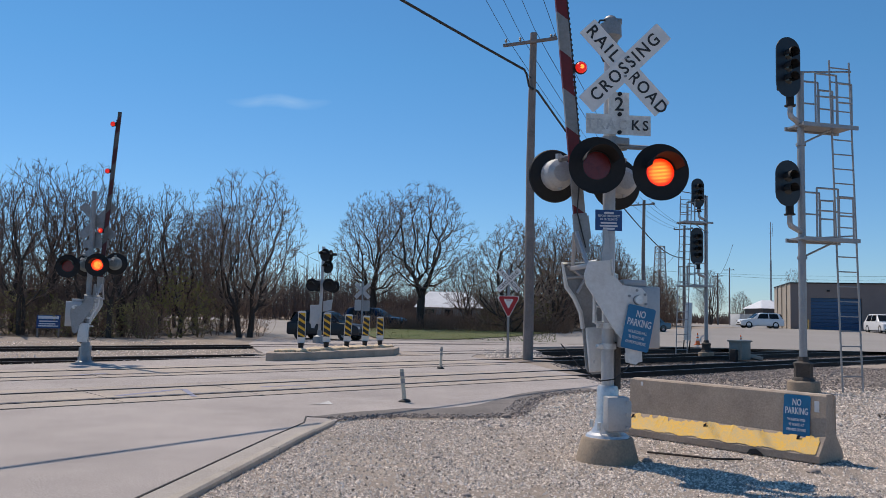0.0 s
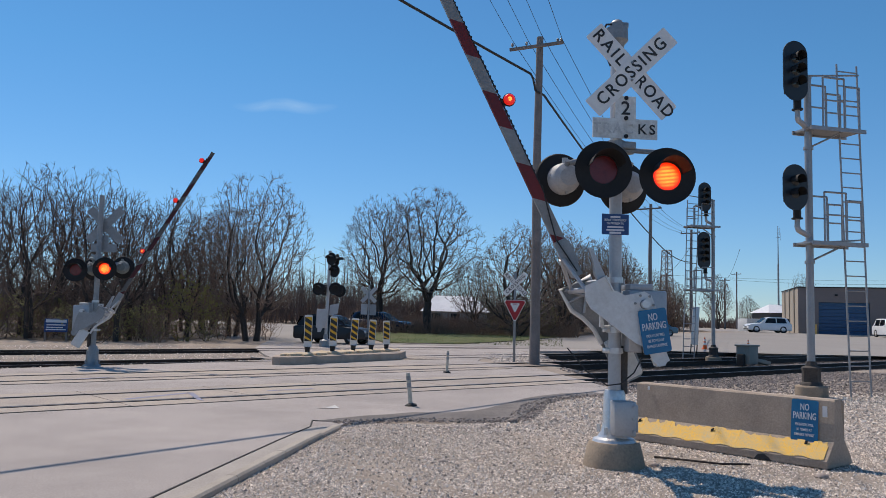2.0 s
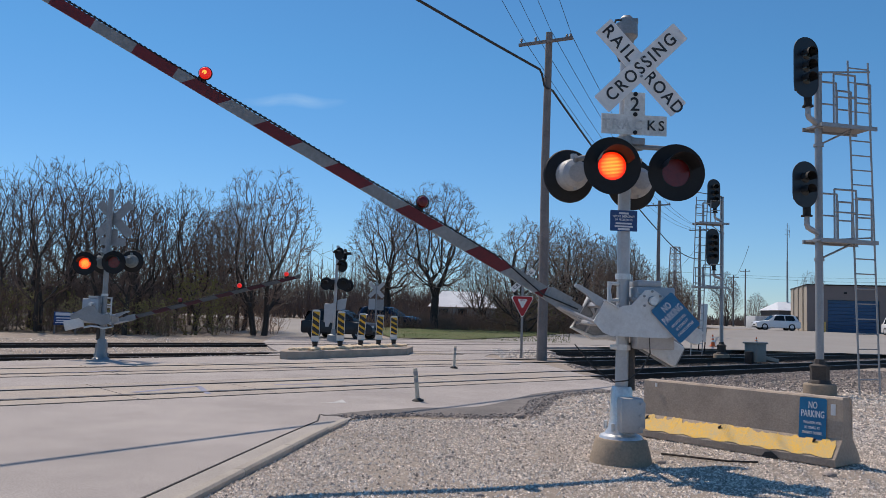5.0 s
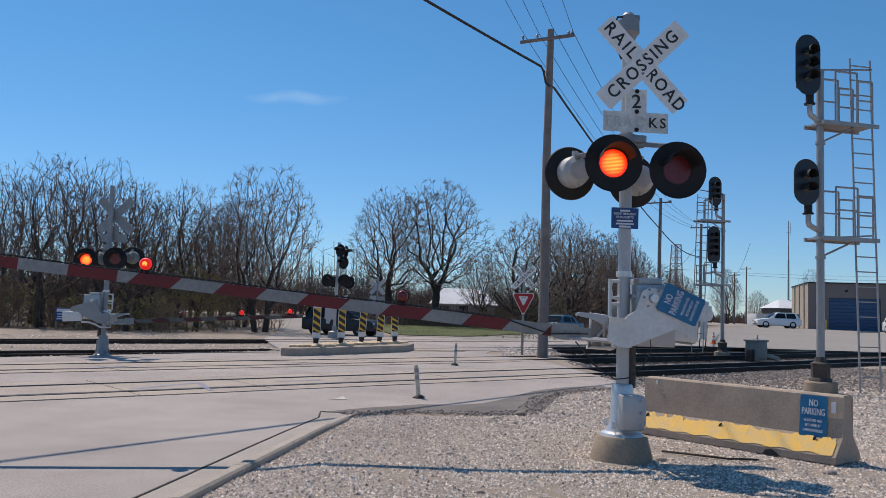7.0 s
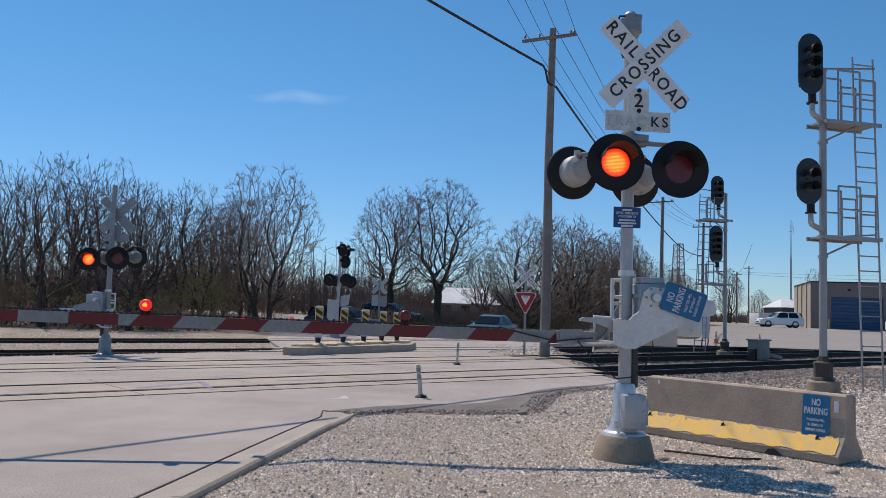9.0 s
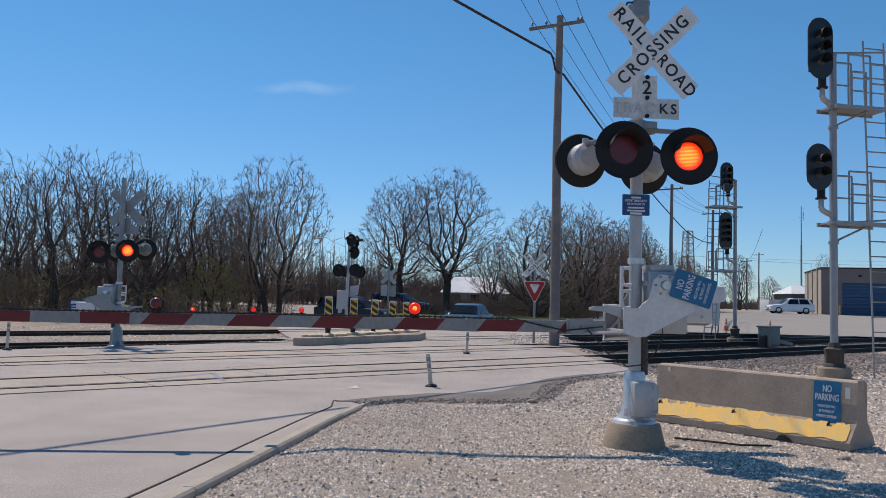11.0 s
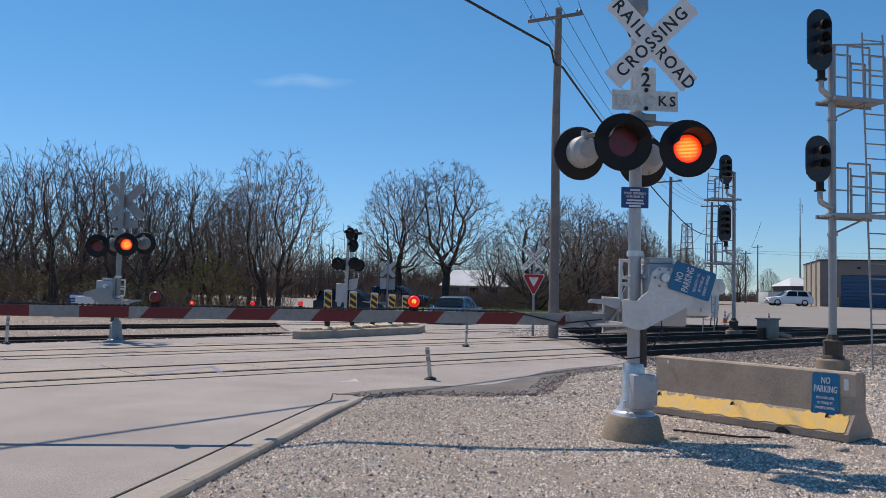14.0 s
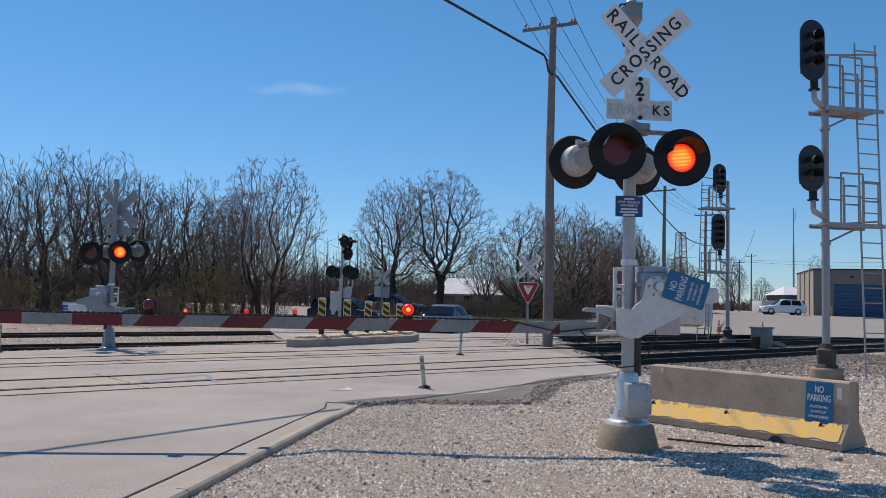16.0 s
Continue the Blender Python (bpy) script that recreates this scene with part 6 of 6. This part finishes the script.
# ---- vehicles ----
def car(name, m, label, paint, L, W, H, boxy, group="vehicles"):
    """A closed car, front towards +x: shaped body, greenhouse, glass, lamps and wheels."""
    c = thing(name, m, label, "car", group)
    r = 0.16 * H + 0.09
    belt = H * 0.60
    hood = H * (0.56 if boxy else 0.53)
    prof = [(-L / 2, 0.32), (-L / 2 + 0.02, belt * 0.95), (-L / 2 + 0.12, belt), (L * 0.18, belt), (L / 2 - 0.35, hood * 0.97), (L / 2 - 0.08, hood * 0.84), (L / 2, 0.48), (L / 2 - 0.04, 0.26), (-L / 2 + 0.1, 0.24)]
    bm = B()
    plate(bm, prof, -W / 2, W / 2)
    bmesh.ops.bevel(bm, geom=list(bm.edges), offset=0.07, segments=3, profile=0.6, affect="EDGES")
    body = part("body", bm, paint, c)
    back = -L / 2 + (0.12 if boxy else 0.55)
    gh = [(back, belt - 0.03), (back + (0.38 if boxy else 0.55), H - 0.07), (back + 0.9, H), (-L * 0.04, H), (L * 0.04, H - 0.05), (L * 0.24, belt - 0.03)]
    bm = B()
    lo = [bm.verts.new((x, -W / 2 * (0.93 - 0.2 * (z - belt) / (H - belt)), z)) for x, z in gh]
    hi = [bm.verts.new((x, W / 2 * (0.93 - 0.2 * (z - belt) / (H - belt)), z)) for x, z in gh]
    bm.faces.new(lo)
    bm.faces.new(hi[::-1])
    for i in range(len(gh)):
        j = (i + 1) % len(gh)
        bm.faces.new((lo[j], lo[i], hi[i], hi[j]))
    bmesh.ops.bevel(bm, geom=list(bm.edges), offset=0.085, segments=3, profile=0.6, affect="EDGES")
    part("cabin", bm, paint, c)
    fx0, fx1 = L * 0.072, L * 0.222
    bm = B()
    w0, w1 = W / 2 * 0.70, W / 2 * 0.86
    v = [bm.verts.new(p) for p in ((fx0 + 0.035, -w0, H - 0.09), (fx0 + 0.035, w0, H - 0.09), (fx1 + 0.02, w1, belt + 0.05), (fx1 + 0.02, -w1, belt + 0.05))]
    f = bm.faces.new(v)
    bmesh.ops.solidify(bm, geom=[f], thickness=0.02)
    part("windscreen", bm, M["carglass"], c, smooth=0)
    bm = B()
    v = [bm.verts.new(p) for p in ((back + (0.16 if boxy else 0.44), -w0, H - 0.12), (back + (0.16 if boxy else 0.44), w0, H - 0.12), (back + 0.0, w1 * 0.95, belt + 0.06), (back + 0.0, -w1 * 0.95, belt + 0.06))]
    f = bm.faces.new(v)
    bmesh.ops.solidify(bm, geom=[f], thickness=0.02)
    part("rear_window", bm, M["carglass"], c, smooth=0)
    for s in (-1, 1):
        spans = ((back + 0.42, -L * 0.16), (-L * 0.145, L * 0.115))
        for k, (xa, xb) in enumerate(spans):
            bm = B()
            yl, yh = W / 2 * 0.925, W / 2 * 0.775
            xr = xb - (0.32 if k else 0.0)
            xl = xa + (0.3 if not boxy and not k else 0.05)
            plate_pts = [(xa, yl, belt + 0.03), (xb, yl, belt + 0.03), (xr, yh, H - 0.11), (xl + (0.14 if boxy and not k else 0.0), yh, H - 0.12)]
            v = [bm.verts.new((x, s * y, z)) for x, y, z in plate_pts]
            f = bm.faces.new(v)
            bmesh.ops.solidify(bm, geom=[f], thickness=0.015)
            part("side_window", bm, M["carglass"], c, smooth=0)
        bm = B()
        box(bm, (L / 2 - 0.1, s * W * 0.36, hood * 0.78), (0.16, 0.36, 0.13), pose(0, 0, 0, 0, 0, -s * 18), 0.03)
        part("headlight", bm, M["lampglass"], c, "clear headlight")
        bm = B()
        box(bm, (-L / 2 + 0.03, s * W * 0.40, belt * 0.85), (0.1, 0.2, 0.2), None, 0.02)
        part("tail_light", bm, M["yieldred"], c, "red tail light")
        bm = B()
        box(bm, (L * 0.16, s * (W / 2 + 0.05), belt + 0.06), (0.12, 0.16, 0.11), None, 0.03)
        part("mirror", bm, paint, c)
        for x in (-L * 0.30, L * 0.31):
            q = pose(x, s * (W / 2 - 0.09), r, 90 * s)
            bm = B()
            lathe(bm, [(r * 0.62, -0.1), (r * 0.95, -0.1), (r, -0.06), (r, 0.06), (r * 0.95, 0.10), (r * 0.62, 0.10)], q, 24)
            tyre = part("tyre", bm, M["rubber"], c, "black tyre")
            bm = B()
            lathe(bm, [(r * 0.64, 0.09), (r * 0.5, 0.06), (r * 0.2, 0.085), (0.0, 0.09)], q, 10)
            lathe(bm, [(r * 0.64, -0.09), (r * 0.5, -0.06), (r * 0.2, -0.085), (0.0, -0.09)], q, 10)
            part("rim", bm, M["greydark"] if boxy else M["chrome"], tyre)
            q = pose(x, s * (W / 2 - 0.006), r, 90 * s)
            part("wheel_arch", lathe(B(), [(r * 0.98, -0.01), (r * 0.98, 0.01), (r * 1.14, 0.01), (r * 1.14, -0.01)], q, 24), M["rubber"], c)
    bm = B()
    box(bm, (L / 2 - 0.02, 0, 0.56), (0.06, W * 0.45, 0.13), None, 0.02)
    box(bm, (L / 2 - 0.03, 0, 0.36), (0.08, W * 0.86, 0.12), None, 0.03)
    part("grille", bm, M["black"], c)
    return c


moving_car = car("hatchback_car", pose(0, 0, -40), "light blue older hatchback car waiting on the road", M["carblue"], 4.2, 1.70, 1.30, False)
car("suv", pose(-5.75, 44.0, 0.0, 0, 0, -14), "black sport utility vehicle waiting behind the median", M["cardark"], 4.1, 1.8, 1.55, True)
car("pickup_car", pose(-4.7, 63.0, 0.3, 0, 0, -20), "dark blue vehicle parked beyond the median", M["carnavy"], 4.8, 1.9, 1.6, True)
car("suv", pose(36.4, 90.5, 0.83, 0, 0, 176), "white sport utility vehicle parked by the building", M["carwhite"], 4.75, 1.9, 1.7, True)
car("pickup_car", pose(45.6, 82.0, 0.68, 0, 0, 262), "white pickup parked facing the tracks", M["carwhite"], 5.2, 2.0, 1.9, True)


# ---- buildings ----
def garage():
    g = thing("garage_building", pose(40.1, 91.0, 0.8, 0, 0, -16), "flat-roofed tan block building with blue roller door", "building")
    bm = B()
    W, D, H = 10.2, 14.0, 5.15
    dx0, dx1, dh = 2.1, 7.3, 3.55
    box(bm, (dx0 / 2, 0.15, H / 2), (dx0, 0.3, H))
    box(bm, ((dx1 + W) / 2, 0.15, H / 2), (W - dx1, 0.3, H))
    box(bm, ((dx0 + dx1) / 2, 0.15, (dh + H) / 2), (dx1 - dx0, 0.3, H - dh))
    part("front_wall", bm, M["tan_shaded"], g, "tan block front wall, shade put into its colour", smooth=0)
    bm = B()
    plate(bm, [(0, 0), (0, H), (0.3, H), (0.3, 0)], 0.302, D)
    for k in range(3):
        box(bm, (-0.06, 3.0 + 4 * k, H / 2), (0.12, 0.4, H))
    bm.normal_update()
    part("side_wall", bm, M["tan"], g, "lighter tan side wall, sunlight put into its colour", smooth=0)
    bm = B()
    box(bm, (W - 0.15, D / 2 + 0.15, H / 2), (0.3, D - 0.3, H))
    box(bm, (W / 2, D + 0.15, H / 2), (W, 0.3, H))
    part("rear_wall", bm, M["tan"], g, smooth=0)
    bm = B()
    box(bm, (W / 2, D / 2, H + 0.06), (W + 0.16, D + 0.3, 0.12))
    part("roof", bm, M["black"], g, "dark roof edge", smooth=0)
    for k in range(9):
        bm = B()
        box(bm, ((dx0 + dx1) / 2, 0.22, dh / 9 * (k + 0.5)), (dx1 - dx0 - 0.03, 0.06, dh / 9 - 0.02), None, 0.012)
        part("door_panel", bm, M["doorblue"], g, "blue roller door panel", smooth=0)
    bm = B()
    box(bm, (3.9, -0.08, 4.35), (0.3, 0.16, 0.2), None, 0.03)
    part("wall_lamp", bm, M["black"], g)
    bm = B()
    for z in (1.3, 3.9):
        box(bm, (-0.04, 3.4, z + 0.4), (0.06, 0.35, 0.9))
        box(bm, (-0.04, 7.0, z + 0.4), (0.06, 0.35, 0.9))
    part("wall_sign", bm, M["greydark"], g, smooth=0)
    for x in (1.7, 7.75):
        bm = B()
        tube(bm, (x, -0.8, 0), (x, -0.8, 1.1), 0.09, n=10)
        part("bollard", bm, M["yellow"], g)
    h = thing("garage_annex", pose(50.2, 92.0, 0.75, 0, 0, -16), "lower tan block annex beside the garage", "building")
    bm = B()
    box(bm, (5, 6, 1.65), (10, 12, 3.3), None, 0.02)
    part("wall", bm, M["tan_shaded"], h, smooth=0)
    bm = B()
    box(bm, (5, 6, 3.36), (10.2, 12.2, 0.12))
    part("roof", bm, M["black"], h, smooth=0)
    bm = B()
    box(bm, (1.5, 3, 3.75), (1.6, 1.2, 0.7), None, 0.04)
    part("roof_unit", bm, M["white"], h)


garage()


def house(m, label, W, D, eave, ridge, wall, roof):
    h = thing("house", m, label, "house", "far houses")
    bm = B()
    plate(bm, [(-W / 2, 0), (W / 2, 0), (W / 2, eave), (-W / 2, eave)], -D / 2, D / 2)
    part("wall", bm, wall, h, smooth=0)
    bm = B()
    o = 0.35
    v = [bm.verts.new(p) for p in ((-W / 2 - o, -D / 2 - o, eave), (W / 2 + o, -D / 2 - o, eave), (W / 2 + o, D / 2 + o, eave), (-W / 2 - o, D / 2 + o, eave), (-W / 2 + 1.4, 0, ridge), (W / 2 - 1.4, 0, ridge))]
    for q in ((0, 1, 5, 4), (2, 3, 4, 5), (1, 2, 5), (3, 0, 4), (3, 2, 1, 0)):
        bm.faces.new([v[i] for i in q])
    part("roof", bm, roof, h, smooth=0)
    for x in (-W * 0.3, 0.0, W * 0.3):
        bm = B()
        box(bm, (x, -D / 2 - 0.02, eave * 0.55), (1.0, 0.06, 0.9))
        win = part("window", bm, M["carglass"], h, smooth=0)
    return h


house(pose(1.5, 97.0, 0.8, 0, 0, 2), "low grey house with a bright white metal roof", 7.4, 6.0, 1.5, 3.4, M["siding"], M["roofwhite"])
house(pose(60.2, 140.0, 0.8, 0, 0, 0), "low dark shed with a pale metal roof", 10.0, 8.0, 3.0, 4.5, M["darkwall"], M["roofwhite"])
t = thing("storage_container", pose(42.6, 112.0, 0.8, 0, 0, 10), "white storage container at the lot's edge", "container")
bm = B()
box(bm, (0, 0, 0.85), (2.2, 2.4, 1.7), None, 0.03)
part("body", bm, M["white"], t)
for k in range(9):
    bm = B()
    box(bm, (-0.96 + 0.24 * k, -1.21, 0.85), (0.12, 0.04, 1.5))
    part("rib", bm, M["white"], t, smooth=0)

# puddle and small litter near the barrier
sheet("puddle", [(7.2, 13.2), (8.6, 13.1), (9.4, 13.6), (8.9, 14.1), (7.6, 13.9)], -0.016, M["puddle"], "shallow rain puddle on the dirt")
t = thing("fallen_rod", pose(0, 0, 0), "thin rusty rod lying on the gravel", "rod")
bm = B()
pipe(bm, [(2.45, 9.3, 0.0), (2.75, 9.05, 0.012), (3.05, 8.9, 0.008), (3.4, 8.95, 0.0)], 0.012, 6)
part("rod", bm, M["rail"], t)
for x, y, s in ((0.05, 8.62, 0.05), (2.3, 8.75, 0.045), (-1.0, 11.2, 0.04), (0.3, 6.9, 0.035), (3.9, 8.35, 0.05), (1.1, 12.2, 0.06)):
    bm = B()
    bmesh.ops.create_icosphere(bm, subdivisions=2, radius=s, matrix=Matrix.Diagonal((1.4, 1, 0.7, 1)))
    for v in bm.verts:
        v.co *= 1 + 0.25 * noise.noise(v.co * 18 + Vector((x, y, 0)))
    st = part("stone", bm, M["ballast_stone"], None)
    st.location = (x, y, s * 0.35 - 0.02)
    tagged(st, "loose brown stone on the gravel", "stone", "loose stones")


# ---- a faint wisp of high cloud ----
cm = bpy.data.materials.new("thin_cloud")
cm.use_nodes = True
cn, cl = cm.node_tree.nodes, cm.node_tree.links.new
cn.remove(cn["Principled BSDF"])
co = cn.new("ShaderNodeTexCoord").outputs["Generated"]
grad = cn.new("ShaderNodeVectorMath")
grad.operation = "DISTANCE"
grad.inputs[1].default_value = (0.5, 0.5, 0.5)
cl(co, grad.inputs[0])
soft_edge = cn.new("ShaderNodeMapRange")
soft_edge.inputs[1].default_value, soft_edge.inputs[2].default_value = 0.5, 0.05
soft_edge.inputs[3].default_value, soft_edge.inputs[4].default_value = 0.0, 0.8
cl(grad.outputs["Value"], soft_edge.inputs[0])
wisp = cn.new("ShaderNodeTexNoise")
wisp.inputs["Scale"].default_value, wisp.inputs["Detail"].default_value = 3.5, 6
stretch = cn.new("ShaderNodeMapping")
stretch.inputs["Scale"].default_value = (1.0, 1.0, 0.5)
cl(co, stretch.inputs[0])
cl(stretch.outputs[0], wisp.inputs["Vector"])
mul = cn.new("ShaderNodeMath")
mul.operation = "MULTIPLY"
cl(soft_edge.outputs[0], mul.inputs[0])
cl(wisp.outputs[0], mul.inputs[1])
# emission puts the cloud's sunlit brightness into its own colour
tl, tr, mx = cn.new("ShaderNodeEmission"), cn.new("ShaderNodeBsdfTransparent"), cn.new("ShaderNodeMixShader")
tl.inputs[0].default_value = (0.42, 0.62, 0.86, 1)
cl(mul.outputs[0], mx.inputs[0])
cl(tr.outputs[0], mx.inputs[1])
cl(tl.outputs[0], mx.inputs[2])
cl(mx.outputs[0], cn["Material Output"].inputs["Surface"])
bm = B()
nx, nz = 8, 4
grid = [[bm.verts.new((-70 + 140 * i / nx, 14 * math.sin(i * 1.3) * 0.3 + 6 * j, -15 + 30 * j / nz - 0.03 * (i - 4) ** 2)) for i in range(nx + 1)] for j in range(nz + 1)]
for a, b in zip(grid, grid[1:]):
    for i in range(nx):
        bm.faces.new((a[i], a[i + 1], b[i + 1], b[i]))
cloud = tagged(part("cloud", bm, cm, None), "faint white wisp of high cloud", "cloud", kind="structure")
cloud.location = (-205, 1000, 266)


# ---- what moves ----
def motions():
    arm = ((0, 84.3), (0.5, 80.3), (1, 74.8), (1.5, 69.7), (2, 63.5), (2.5, 57.2), (3, 51.2), (3.5, 45.5), (4, 39.5), (4.5, 34.1), (5.5, 22.0), (6.0, 14.8), (6.5, 8.9), (7, 5.2), (7.5, 2.8), (8, 1.7), (8.5, 1.0), (9, 0.55), (10, 0.0), (11.5, -0.15), (16, -0.15))
    walk(swing_a, [(t, pose(0.22, 0, 1.70, 0, a, 0)) for t, a in arm])
    arm_b = ((0, 86.8), (0.5, 86.6), (1, 77.4), (1.5, 68.7), (2, 60.4), (2.5, 51.9), (3, 43.9), (3.5, 36.4), (4, 29.6), (4.5, 22.5), (5.2, 13.5), (6, 6.0), (6.5, 4.6), (7, 3.6), (8, 1.6), (9, 1.0), (16, 0.9))
    walk(swing_b, [(t, pose(0.22, 0, 1.57, 0, a, 0)) for t, a in arm_b])
    # switching is imitated: the lenses turn their lit or unlit face to the front
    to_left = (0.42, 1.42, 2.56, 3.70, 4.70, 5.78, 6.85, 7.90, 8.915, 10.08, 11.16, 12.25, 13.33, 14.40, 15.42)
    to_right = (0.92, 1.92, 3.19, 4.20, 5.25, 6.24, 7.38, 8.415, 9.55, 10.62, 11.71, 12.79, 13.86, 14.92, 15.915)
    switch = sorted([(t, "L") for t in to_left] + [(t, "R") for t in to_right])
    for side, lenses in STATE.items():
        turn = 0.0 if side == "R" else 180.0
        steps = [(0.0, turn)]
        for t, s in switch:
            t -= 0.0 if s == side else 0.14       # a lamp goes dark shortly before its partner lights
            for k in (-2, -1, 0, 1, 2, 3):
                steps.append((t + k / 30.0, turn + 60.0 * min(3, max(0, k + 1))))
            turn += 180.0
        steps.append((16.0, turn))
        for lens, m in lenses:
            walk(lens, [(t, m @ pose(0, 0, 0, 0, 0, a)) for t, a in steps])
    # the blue car pulls up to the crossing and stops
    drive = ((0, 18.2, 70.0, 200), (4.9, 18.0, 70.0, 200), (5.8, 13.2, 64.0, 214), (6.5, 9.4, 58.5, 224), (7.0, 7.3, 55.0, 229), (7.5, 5.75, 52.3, 234), (8.0, 4.55, 49.8, 239), (8.5, 3.35, 47.6, 244), (9.0, 2.25, 45.5, 248), (9.8, 1.2, 43.0, 252), (10.6, 0.6, 41.4, 255), (11.5, 0.08, 40.4, 252), (13.0, -0.15, 39.8, 252), (14.5, -0.38, 39.4, 252), (16.0, -0.48, 39.2, 252))
    walk(moving_car, [(t, pose(x, y, rise(y) + 0.01, 0, 0, a)) for t, x, y, a in drive])


motions()
